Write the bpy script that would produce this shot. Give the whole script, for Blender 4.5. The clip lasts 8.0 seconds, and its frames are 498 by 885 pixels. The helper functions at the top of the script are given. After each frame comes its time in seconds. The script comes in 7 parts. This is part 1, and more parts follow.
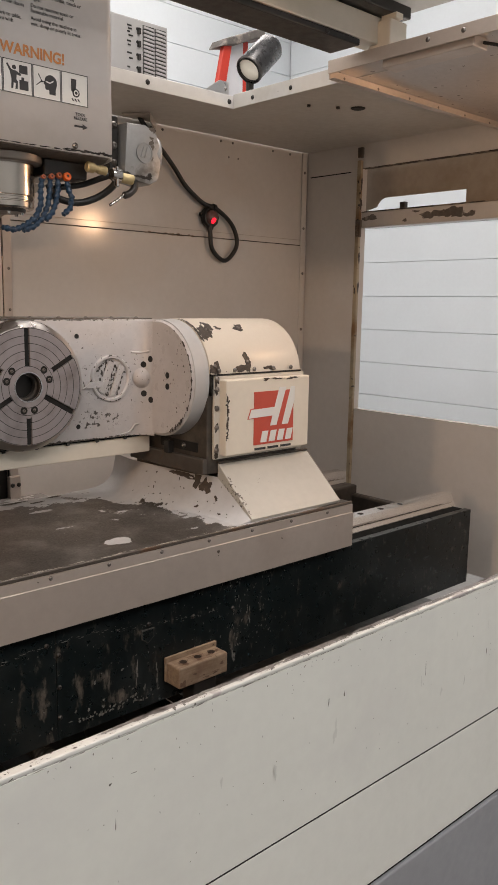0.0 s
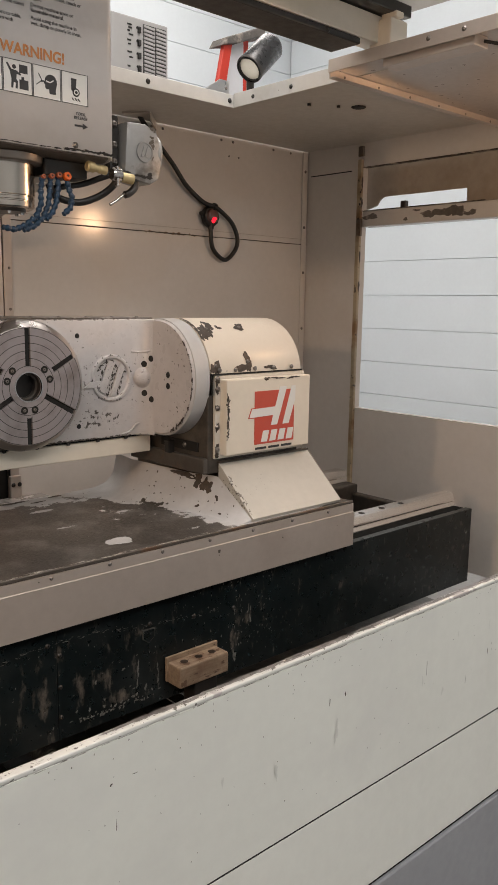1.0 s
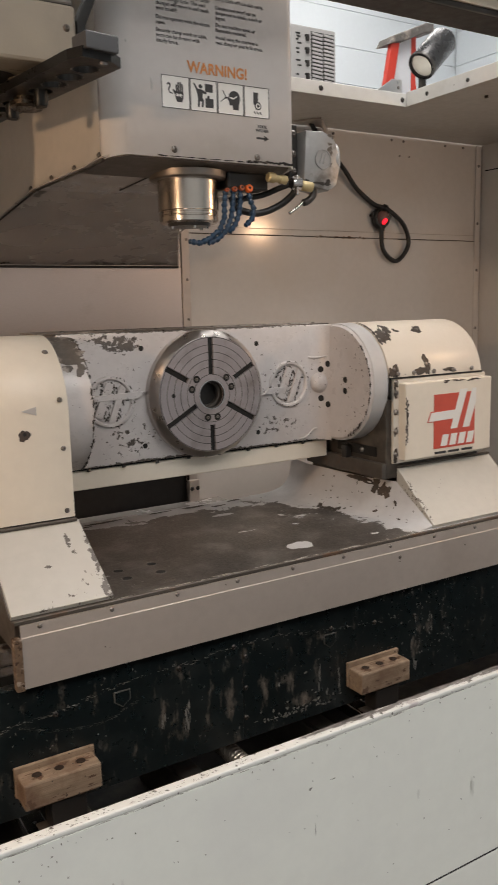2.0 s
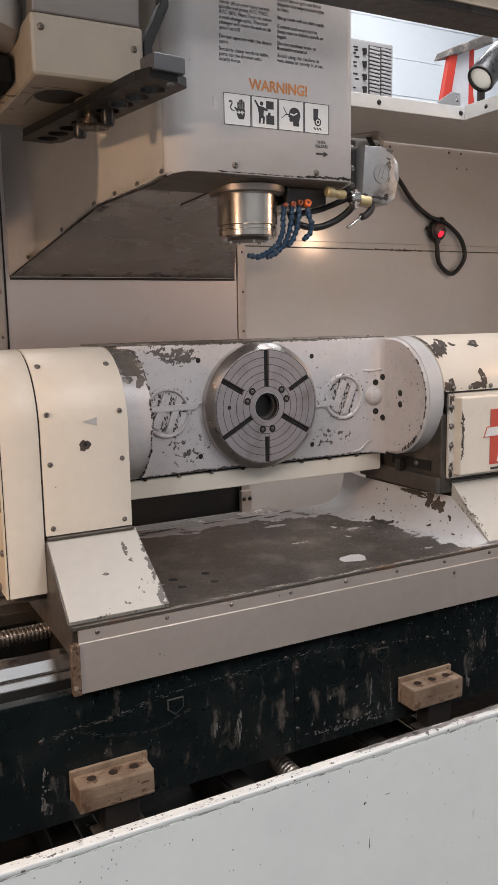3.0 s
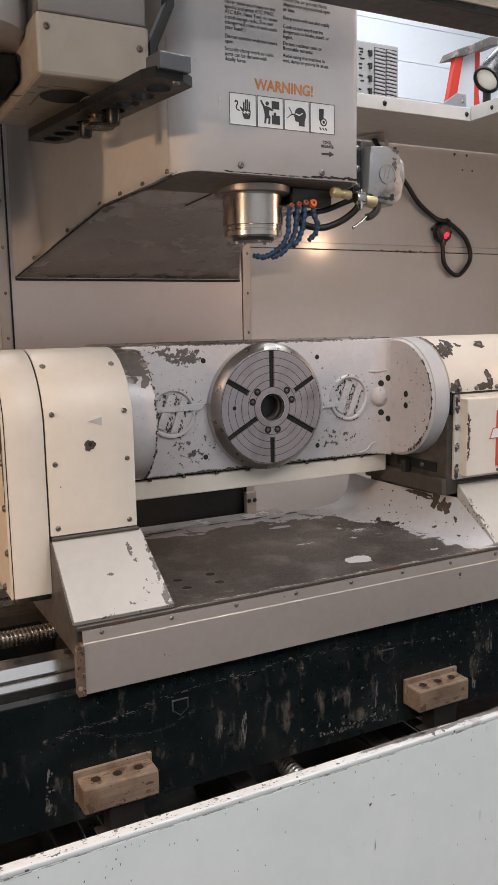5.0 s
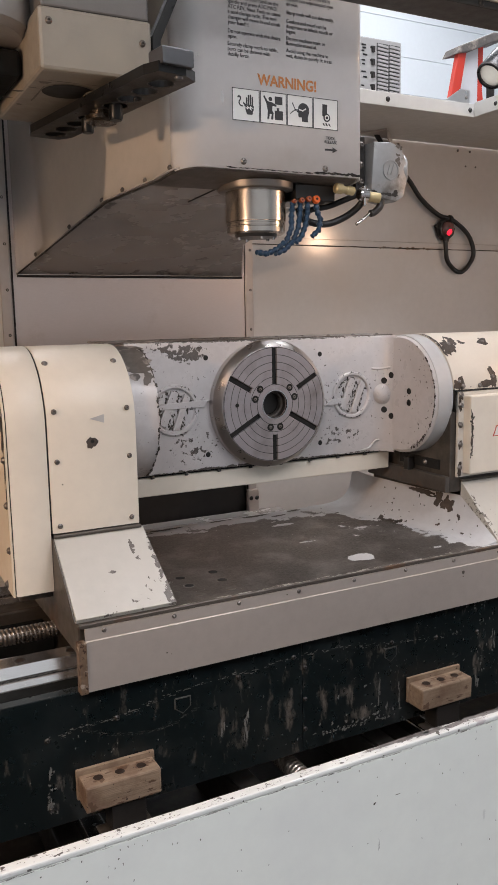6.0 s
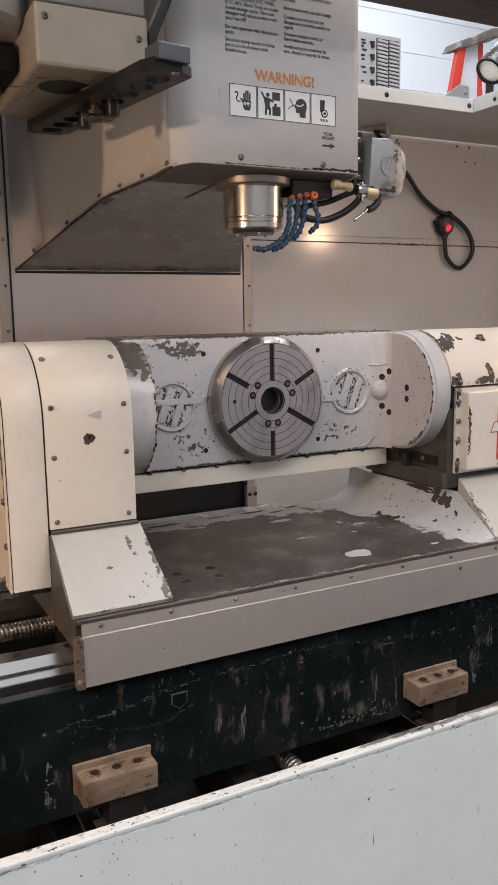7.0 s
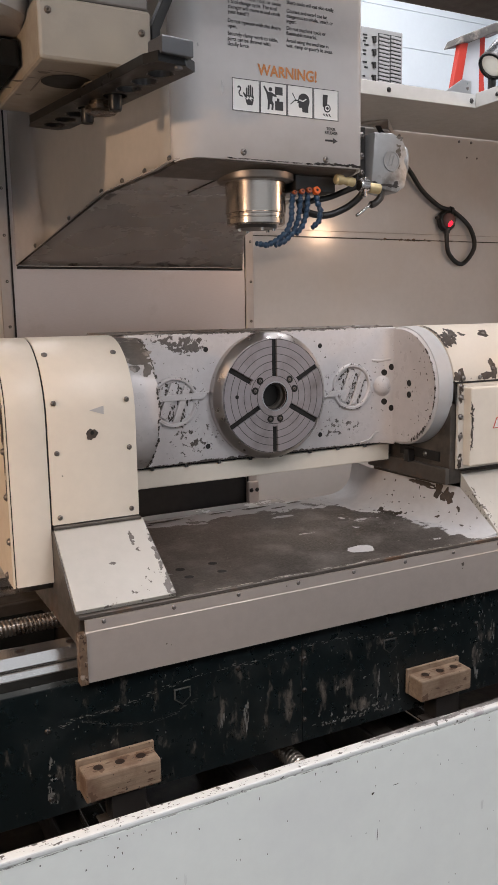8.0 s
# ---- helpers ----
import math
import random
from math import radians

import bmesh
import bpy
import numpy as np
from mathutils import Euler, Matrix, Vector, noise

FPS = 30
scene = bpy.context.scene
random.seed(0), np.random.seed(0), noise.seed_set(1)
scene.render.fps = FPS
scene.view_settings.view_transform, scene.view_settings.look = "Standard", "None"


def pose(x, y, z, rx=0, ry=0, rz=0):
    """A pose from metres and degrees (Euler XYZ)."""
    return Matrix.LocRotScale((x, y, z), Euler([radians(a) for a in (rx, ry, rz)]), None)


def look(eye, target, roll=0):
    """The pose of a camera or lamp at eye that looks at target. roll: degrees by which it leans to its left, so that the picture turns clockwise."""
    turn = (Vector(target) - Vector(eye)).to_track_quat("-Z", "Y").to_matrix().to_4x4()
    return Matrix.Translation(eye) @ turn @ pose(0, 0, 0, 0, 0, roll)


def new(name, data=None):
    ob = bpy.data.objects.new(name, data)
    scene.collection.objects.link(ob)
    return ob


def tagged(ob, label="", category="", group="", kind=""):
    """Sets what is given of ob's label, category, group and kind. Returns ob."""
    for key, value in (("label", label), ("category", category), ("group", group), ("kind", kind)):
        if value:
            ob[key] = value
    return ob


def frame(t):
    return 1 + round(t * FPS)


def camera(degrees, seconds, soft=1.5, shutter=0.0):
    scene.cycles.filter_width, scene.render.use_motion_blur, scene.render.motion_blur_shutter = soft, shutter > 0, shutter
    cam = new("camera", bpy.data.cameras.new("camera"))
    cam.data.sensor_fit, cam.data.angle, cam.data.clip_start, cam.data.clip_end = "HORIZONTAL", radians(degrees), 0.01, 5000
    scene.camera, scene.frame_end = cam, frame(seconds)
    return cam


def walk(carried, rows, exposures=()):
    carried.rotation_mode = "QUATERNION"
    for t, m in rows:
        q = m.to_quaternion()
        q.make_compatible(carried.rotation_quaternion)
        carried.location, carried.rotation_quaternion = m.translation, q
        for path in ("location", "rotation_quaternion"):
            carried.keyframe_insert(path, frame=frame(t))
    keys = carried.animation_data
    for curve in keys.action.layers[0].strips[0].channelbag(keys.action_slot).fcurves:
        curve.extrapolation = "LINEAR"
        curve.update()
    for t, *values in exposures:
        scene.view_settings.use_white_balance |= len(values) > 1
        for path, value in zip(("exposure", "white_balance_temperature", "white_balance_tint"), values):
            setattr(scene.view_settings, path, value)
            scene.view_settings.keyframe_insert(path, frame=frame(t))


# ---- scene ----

# ---------------------------------------------------------------- camera
cam = camera(34.3, 8.0, soft=0.42, shutter=0.2)
ROWS = [
    (0.0, 0.0545, -0.0362, 1.5438, 80.297, -0.934, -42.591),
    (0.5, 0.0544, -0.0358, 1.5446, 80.283, -0.907, -42.626),
    (1.0, 0.0558, -0.0351, 1.5452, 80.217, -0.864, -42.545),
    (1.2, 0.0540, -0.0335, 1.5452, 80.215, -0.760, -42.300),
    (1.5, 0.0411, -0.0225, 1.5457, 80.229, 0.032, -38.995),
    (2.0, 0.0141, -0.0053, 1.5520, 80.441, 1.369, -31.581),
    (2.2, 0.0070, -0.0040, 1.5540, 80.620, 1.350, -29.550),
    (3.3, -0.0080, -0.0120, 1.5600, 81.250, 1.050, -28.030),
    (3.5, -0.0085, -0.0131, 1.5600, 81.302, 1.046, -27.985),
    (4.0, -0.0064, -0.0115, 1.5543, 81.601, 1.049, -27.774),
    (4.5, -0.0062, -0.0101, 1.5530, 81.530, 1.030, -27.764),
    (6.0, -0.0051, 0.0014, 1.5516, 81.262, 1.018, -27.629),
    (6.5, -0.0044, -0.0024, 1.5541, 81.104, 0.909, -27.613),
    (7.0, 0.0010, -0.0030, 1.5527, 80.959, 0.968, -27.575),
    (7.5, -0.0000, 0.0000, 1.5500, 80.900, 1.020, -27.679),
    (8.0, -0.0032, 0.0001, 1.5502, 80.722, 0.979, -27.560),
]
walk(cam, [(t, pose(*p)) for t, *p in ROWS], exposures=[(0.0, -0.99, 7300, 13), (1.8, -1.0, 7150, 10), (3.3, -0.80, 6500, 12), (8.0, -0.81, 6480, 12)])

# ---------------------------------------------------------------- world and lamps
world = bpy.data.worlds.new("world")
scene.world = world
world.use_nodes = True
world.node_tree.nodes["Background"].inputs[0].default_value = (0.80, 0.90, 1.0, 1)
world.node_tree.nodes["Background"].inputs[1].default_value = 0.08


def lamp(name, m, energy, color, size, size_y=None):
    data = bpy.data.lights.new(name, "AREA")
    data.energy, data.color, data.size = energy, color, size
    if size_y:
        data.shape, data.size_y = "RECTANGLE", size_y
    ob = new(name, data)
    ob.matrix_world = m
    return ob


COOL = (0.98, 0.97, 1.0)
SHOP_LAMPS = [(-1.6, -1.6), (1.8, -1.6), (1.8, 1.2), (-1.6, 1.2), (3.6, 3.6), (0.6, 3.6)]
SHOP_POWER = [146, 116, 124, 122, 66, 66]
for (lx, ly), power in zip(SHOP_LAMPS, SHOP_POWER):
    lamp("shop_light", pose(lx, ly, 4.36), power, COOL, 1.0, 1.8)
lamp("work_light_glow", look((-0.98, 0.93, 1.76), (0.45, 1.6, 1.25)), 23, (1.0, 0.68, 0.44), 0.07)
lamp("work_light_glow", look((2.53, 0.93, 1.98), (1.0, 1.95, 1.35)), 7, (1.0, 0.64, 0.40), 0.07)

# ---------------------------------------------------------------- materials
def material(name):
    m = bpy.data.materials.new(name)
    m.use_nodes = True
    nt = m.node_tree
    return m, nt, nt.nodes["Principled BSDF"]


def noise_node(nt, scale, detail=4.0, rough=0.55, stretch=None):
    tc = nt.nodes.new("ShaderNodeTexCoord")
    mp = nt.nodes.new("ShaderNodeMapping")
    mp.inputs["Scale"].default_value = stretch or (1, 1, 1)
    nt.links.new(tc.outputs["Object"], mp.inputs["Vector"])
    n = nt.nodes.new("ShaderNodeTexNoise")
    n.inputs["Scale"].default_value, n.inputs["Detail"].default_value, n.inputs["Roughness"].default_value = scale, detail, rough
    nt.links.new(mp.outputs["Vector"], n.inputs["Vector"])
    return n


def ramp(nt, source, lo, hi, a, b):
    r = nt.nodes.new("ShaderNodeValToRGB")
    r.color_ramp.elements[0].position, r.color_ramp.elements[1].position = lo, hi
    r.color_ramp.elements[0].color, r.color_ramp.elements[1].color = a, b
    nt.links.new(source, r.inputs["Fac"])
    return r


def mix(nt, fac, a, b, blend="MIX"):
    x = nt.nodes.new("ShaderNodeMix")
    x.data_type, x.blend_type = "RGBA", blend
    for socket, value in ((x.inputs[0], fac), (x.inputs[6], a), (x.inputs[7], b)):
        if hasattr(value, "is_linked"):
            nt.links.new(value, socket)
        else:
            socket.default_value = value
    return x.outputs[2]


def c4(c, k=1.0):
    return (c[0] * k, c[1] * k, c[2] * k, 1)


def surface(name, color, rough=0.5, metal=0.0, vary=0.12, grain=40.0, bump=0.06, bump_scale=300.0,
            stain=None, stain_scale=3.0, stain_range=(0.55, 0.75), speck=None, speck_scale=60.0, speck_at=0.70,
            stretch=None, aniso=0.0, coat=0.0, wear=None, shine=0.5):
    """One surface: colour with a coarse and a fine variation, a stain colour, specks of bare metal, and fine relief."""
    m, nt, b = material(name)
    coarse = noise_node(nt, 2.3, 5.0)
    fine = noise_node(nt, grain, 5.0, 0.6, stretch)
    col = mix(nt, ramp(nt, coarse.outputs["Fac"], 0.3, 0.7, (0, 0, 0, 1), (1, 1, 1, 1)).outputs["Color"], c4(color, 1 - vary), c4(color, 1 + vary * 0.5))
    col = mix(nt, ramp(nt, fine.outputs["Fac"], 0.3, 0.7, (0, 0, 0, 1), (1, 1, 1, 1)).outputs["Color"], col, mix(nt, 1.0, col, c4((1, 1, 1), 1 - vary * 0.8), "MULTIPLY"))
    if stain:
        s = noise_node(nt, stain_scale, 8.0, 0.62)
        col = mix(nt, ramp(nt, s.outputs["Fac"], stain_range[0], stain_range[1], (0, 0, 0, 1), (1, 1, 1, 1)).outputs["Color"], col, c4(stain))
    if speck:
        s = noise_node(nt, speck_scale, 2.0, 0.5)
        fac = ramp(nt, s.outputs["Fac"], speck_at, speck_at + 0.012, (0, 0, 0, 1), (1, 1, 1, 1))
        col = mix(nt, fac.outputs["Color"], col, c4(speck))
    worn_mask = None
    if wear:
        # bare metal where ragged noise, raised near the worn places, passes a threshold
        bare, scale, level, spots, lengthen, *width = wear
        ragged = noise_node(nt, scale, 7.0, 0.66, lengthen).outputs["Fac"]
        here = nt.nodes.new("ShaderNodeTexCoord").outputs["Object"]
        total = None
        for centre, radii, strength in spots:
            mp = nt.nodes.new("ShaderNodeMapping")
            mp.vector_type = "POINT"
            mp.inputs["Location"].default_value = [-c / r for c, r in zip(centre, radii)]
            mp.inputs["Scale"].default_value = [1 / r for r in radii]
            nt.links.new(here, mp.inputs["Vector"])
            ln = nt.nodes.new("ShaderNodeVectorMath")
            ln.operation = "LENGTH"
            nt.links.new(mp.outputs["Vector"], ln.inputs[0])
            mr = nt.nodes.new("ShaderNodeMapRange")
            mr.interpolation_type = "SMOOTHSTEP"
            for key, value in (("From Min", 0.25), ("From Max", 1.0), ("To Min", strength), ("To Max", 0.0)):
                mr.inputs[key].default_value = value
            nt.links.new(ln.outputs["Value"], mr.inputs["Value"])
            if total is None:
                total = mr.outputs["Result"]
            else:
                mx = nt.nodes.new("ShaderNodeMath")
                mx.operation = "MAXIMUM"
                nt.links.new(total, mx.inputs[0])
                nt.links.new(mr.outputs["Result"], mx.inputs[1])
                total = mx.outputs[0]
        ad = nt.nodes.new("ShaderNodeMath")
        ad.operation = "ADD"
        nt.links.new(ragged, ad.inputs[0])
        if total is None:
            ad.inputs[1].default_value = 0.0
        else:
            nt.links.new(total, ad.inputs[1])
        worn_mask = ramp(nt, ad.outputs[0], level, level + (width[0] if width else 0.015), (0, 0, 0, 1), (1, 1, 1, 1)).outputs["Color"]
        tone = noise_node(nt, scale * 2.5, 4.0)
        spread = 0.1 if bare[0] > 0.4 else 0.5
        metal_tone = mix(nt, tone.outputs["Fac"], c4(bare, 1 - spread), c4(bare, 1 + spread))
        col = mix(nt, worn_mask, col, metal_tone)
    nt.links.new(col, b.inputs["Base Color"])
    rr = ramp(nt, fine.outputs["Fac"], 0.25, 0.75, c4((1, 1, 1), rough - min(0.08, rough * 0.22)), c4((1, 1, 1), min(rough + min(0.08, rough * 0.22), 1)))
    nt.links.new(rr.outputs["Color"], b.inputs["Roughness"])
    b.inputs["Metallic"].default_value = metal
    if worn_mask is not None and metal > 0.3:
        share = ramp(nt, worn_mask, 0.0, 1.0, c4((1, 1, 1), metal), (0, 0, 0, 1))
        nt.links.new(share.outputs["Color"], b.inputs["Metallic"])
    b.inputs["Anisotropic"].default_value = aniso
    b.inputs["Coat Weight"].default_value = coat
    b.inputs["Specular IOR Level"].default_value = shine
    if bump:
        bn = nt.nodes.new("ShaderNodeBump")
        bn.inputs["Strength"].default_value, bn.inputs["Distance"].default_value = bump, 0.002
        nt.links.new(noise_node(nt, bump_scale, 3.0, 0.5, stretch).outputs["Fac"], bn.inputs["Height"])
        normal = bn.outputs["Normal"]
        if worn_mask is not None:
            edge = nt.nodes.new("ShaderNodeBump")
            edge.invert = True
            edge.inputs["Strength"].default_value, edge.inputs["Distance"].default_value = 0.5, 0.0006
            nt.links.new(worn_mask, edge.inputs["Height"])
            nt.links.new(normal, edge.inputs["Normal"])
            normal = edge.outputs["Normal"]
        nt.links.new(normal, b.inputs["Normal"])
    return m


BARE = (0.10, 0.085, 0.07)
CREAM = surface("cream_paint", (0.76, 0.69, 0.585), 0.38, vary=0.06, stain=(0.62, 0.55, 0.44), stain_range=(0.62, 0.85), bump=0.04, speck=BARE, speck_scale=38, speck_at=0.775)
CREAM_WORN = surface("worn_cream_paint", (0.64, 0.59, 0.52), 0.42, vary=0.10, stain=(0.55, 0.48, 0.40), stain_range=(0.55, 0.85), speck=BARE, speck_scale=46, speck_at=0.725)
TAN = surface("tan_cover_paint", (0.70, 0.60, 0.46), 0.42, vary=0.07, stain=(0.60, 0.48, 0.34), stain_range=(0.55, 0.85), bump=0.04)
BEAM_WEAR = [((0.755, 1.775, 1.472), (0.085, 0.06, 0.035), 0.27), ((0.70, 1.775, 1.485), (0.09, 0.06, 0.025), 0.20), ((0.77, 1.775, 1.245), (0.15, 0.06, 0.07), 0.12), ((0.775, 1.775, 1.238), (0.03, 0.06, 0.02), 0.21),
             ((1.19, 1.775, 1.240), (0.11, 0.06, 0.045), 0.16), ((0.700, 1.775, 1.345), (0.070, 0.06, 0.070), 0.05), ((0.95, 1.775, 1.186), (0.60, 0.06, 0.011), 0.30),
             ((0.95, 1.775, 1.501), (0.60, 0.06, 0.008), 0.28), ((0.611, 1.733, 1.3465), (0.006, 0.3, 0.3), 0.22), ((1.38, 1.60, 1.28), (0.012, 0.1, 0.12), 0.2), ((0.98, 1.775, 1.34), (0.60, 0.12, 0.20), 0.075)]
BEAM_PAINT = surface("grey_white_casting_paint", (0.60, 0.565, 0.555), 0.30, vary=0.12, stain=(0.46, 0.42, 0.40), stain_scale=6, stain_range=(0.52, 0.8), bump=0.10, bump_scale=120, speck=BARE, speck_scale=120, speck_at=0.725, wear=((0.105, 0.09, 0.08), 90, 0.69, BEAM_WEAR, None))
BEAM_BROWN = surface("bare_and_shaded_brown_casting", (0.17, 0.145, 0.125), 0.5, vary=0.35, grain=70, stain=(0.32, 0.28, 0.25), stain_scale=30, stain_range=(0.55, 0.62), bump=0.15)
HUB_BAND = surface("pale_hub_band_paint", (0.49, 0.48, 0.475), 0.34, vary=0.06, stain=(0.56, 0.53, 0.50), stain_range=(0.55, 0.85), speck=BARE, speck_scale=70, speck_at=0.76)
CHUTE_PAINT = surface("pale_chute_paint", (0.485, 0.468, 0.425), 0.40, vary=0.07, stain=(0.50, 0.47, 0.43), stain_range=(0.55, 0.85), bump=0.04,
                      wear=((0.115, 0.10, 0.088), 95, 0.712, [((0.566, 1.44, 1.015), (0.028, 0.06, 0.06), 0.30), ((0.558, 1.51, 1.075), (0.016, 0.09, 0.09), 0.29), ((0.515, 1.527, 1.098), (0.0085, 0.030, 0.033), 0.31), ((0.522, 1.507, 1.078), (0.010, 0.010, 0.010), 0.27), ((0.46, 1.49, 1.062), (0.013, 0.006, 0.006), 0.26), ((0.53, 1.46, 1.035), (0.05, 0.05, 0.05), 0.10),
                      ((0.50, 1.44, 1.01), (0.10, 0.03, 0.02), 0.09), ((0.45, 1.425, 1.0), (0.12, 0.012, 0.01), 0.14), ((1.425, 1.49, 1.06), (0.014, 0.12, 0.11), 0.2), ((1.52, 1.50, 1.07), (0.10, 0.05, 0.05), 0.08)], None))
WALL_PAINT = surface("enclosure_wall_paint", (0.65, 0.612, 0.575), 0.15, vary=0.06, shine=0.36, stain=(0.58, 0.52, 0.46), stain_range=(0.52, 0.85), stain_scale=2, bump=0.004, bump_scale=12,
                     wear=((0.20, 0.14, 0.10), 70, 0.74, [((2.05, 2.45, 1.799), (0.9, 0.2, 0.007), 0.17), ((1.95, 2.45, 1.799), (0.25, 0.2, 0.010), 0.24)], None))
FLANGE_PAINT = surface("grey_white_flange_paint", (0.56, 0.55, 0.525), 0.36, vary=0.08, stain=(0.42, 0.39, 0.35), stain_scale=6, stain_range=(0.55, 0.8), speck=BARE, speck_scale=55, speck_at=0.75)
ROOF_PAINT = surface("enclosure_roof_paint", (0.54, 0.515, 0.475), 0.36, vary=0.08, stain=(0.5, 0.43, 0.35), stain_range=(0.55, 0.85), bump=0.04)
SILL_PAINT = surface("front_panel_paint", (0.70, 0.71, 0.665), 0.36, vary=0.05, stain=(0.60, 0.60, 0.58), stain_range=(0.55, 0.85), bump=0.05, bump_scale=60)
SILL_EDGE = surface("worn_sill_edge_paint", (0.62, 0.62, 0.59), 0.40, vary=0.1, speck=(0.10, 0.09, 0.08), speck_scale=110, speck_at=0.665, stain=(0.40, 0.365, 0.36), stain_scale=4, stain_range=(0.555, 0.575))
GREY_PANEL = surface("blue_grey_panel_paint", (0.27, 0.28, 0.30), 0.45, vary=0.06)
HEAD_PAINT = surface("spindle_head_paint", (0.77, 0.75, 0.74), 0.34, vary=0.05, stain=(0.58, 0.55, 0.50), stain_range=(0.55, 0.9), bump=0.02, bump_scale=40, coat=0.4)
# the front cover's paint, darkened so its colour holds the side's shade
HEAD_SIDE_SHADED = surface("shaded_head_side_paint", (0.57, 0.525, 0.465), 0.12, vary=0.08, stain=(0.52, 0.46, 0.40), stain_range=(0.55, 0.85), bump=0.02, bump_scale=30, coat=1.0)
RAMP_STEEL = surface("oily_grey_sheet", (0.45, 0.42, 0.40), 0.27, 0.1, vary=0.16, grain=5, bump=0.0,
                     wear=((0.10, 0.088, 0.08), 14, 0.74, [((0.88, 2.43, 1.695), (0.5, 0.05, 0.02), 0.22), ((0.53, 2.2, 1.76), (0.02, 0.4, 0.15), 0.22), ((0.62, 1.95, 1.81), (0.03, 0.2, 0.1), 0.18), ((1.0, 2.05, 1.80), (0.15, 0.12, 0.1), 0.10), ((0.85, 2.42, 1.70), (0.25, 0.12, 0.06), 0.12)], None, 0.05))
STAINLESS = surface("stainless_way_cover", (0.57, 0.51, 0.485), 0.42, 0.8, vary=0.06, grain=60, stretch=(1, 1, 14), stain=(0.40, 0.34, 0.30), stain_scale=5, stain_range=(0.6, 0.85), bump=0.05, bump_scale=200, aniso=0.5)
SKIRT_STEEL = surface("skirt_sheet_steel", (0.51, 0.455, 0.415), 0.36, 0.35, vary=0.08, stain=(0.40, 0.34, 0.30), stain_scale=4, stain_range=(0.55, 0.85), bump=0.05, speck=BARE, speck_scale=50, speck_at=0.77)
PLATE = surface("bare_table_steel", (0.122, 0.106, 0.092), 0.40, 0.55, vary=0.42, grain=190, stain=(0.23, 0.212, 0.195), stain_scale=9, stain_range=(0.48, 0.75), bump=0.16, bump_scale=200, speck=(0.42, 0.39, 0.36), speck_scale=130, speck_at=0.745,
                wear=((0.49, 0.485, 0.485), 17, 0.70, [((0.90, 2.03, 0.993), (1.2, 0.150, 0.3), 0.42), ((1.15, 2.03, 0.993), (0.30, 0.21, 0.3), 0.36), ((1.34, 2.02, 0.993), (0.20, 0.24, 0.3), 0.40), ((1.507, 1.72, 1.02), (0.255, 0.95, 0.5), 0.54), ((1.385, 1.91, 1.0), (0.18, 0.26, 0.2), 0.52), ((1.42, 1.72, 1.070), (0.14, 0.9, 0.095), 0.66), ((1.40, 1.45, 0.993), (0.08, 0.08, 0.3), 0.3),
                      ((1.069, 1.509, 0.993), (0.052, 0.036, 0.1), 0.44), ((1.062, 1.863, 0.993), (0.055, 0.022, 0.1), 0.36), ((1.038, 1.687, 0.993), (0.05, 0.012, 0.1), 0.28), ((1.278, 1.482, 0.993), (0.03, 0.015, 0.1), 0.28), ((1.24, 1.72, 0.993), (0.16, 0.22, 0.1), 0.10), ((1.30, 1.80, 0.993), (0.05, 0.03, 0.1), 0.3)], None))
DIRTY_STEEL = surface("dirty_brown_steel", (0.145, 0.127, 0.111), 0.45, 0.5, vary=0.25, stain=(0.20, 0.10, 0.05), stain_scale=9, stain_range=(0.55, 0.75), bump=0.1)
RUST_EDGE = surface("rust_spotted_sheet_end", (0.20, 0.135, 0.09), 0.6, 0.2, vary=0.4, grain=80, stain=(0.40, 0.34, 0.29), stain_scale=45, stain_range=(0.56, 0.64), speck=(0.05, 0.025, 0.015), speck_scale=120, speck_at=0.60, bump=0.2)
STEEL = surface("machined_steel", (0.56, 0.54, 0.53), 0.24, 1.0, vary=0.08, bump=0.04)
RIM_STEEL = surface("turned_rim_steel", (0.54, 0.50, 0.475), 0.30, 0.95, vary=0.05, grain=30, bump=0.0)
RAIL_STEEL = surface("ground_rail_steel", (0.90, 0.86, 0.82), 0.19, 0.95, vary=0.05, grain=60, stretch=(0.5, 8, 8), bump=0.0)
SPINDLE_STEEL = surface("spindle_nose_steel", (0.50, 0.445, 0.39), 0.22, 1.0, vary=0.03, grain=30, bump=0.0)
SCREW_STEEL = surface("screw_steel", (0.24, 0.22, 0.205), 0.42, 1.0, vary=0.15, bump=0.05)
BLACK_STEEL = surface("black_oxide_steel", (0.040, 0.037, 0.035), 0.36, 0.35, vary=0.25, bump=0.06)
CHIP = surface("bare_chipped_metal", (0.080, 0.064, 0.054), 0.55, 0.25, vary=0.35, grain=110, stain=(0.10, 0.070, 0.052), stain_scale=40, stain_range=(0.5, 0.75), bump=0.2)
PALE_CHIP = surface("pale_paint_remnant", (0.58, 0.545, 0.49), 0.35, vary=0.15, grain=90, stain=(0.42, 0.37, 0.31), stain_scale=30, stain_range=(0.5, 0.8), speck=(0.16, 0.13, 0.11), speck_scale=130, speck_at=0.66)
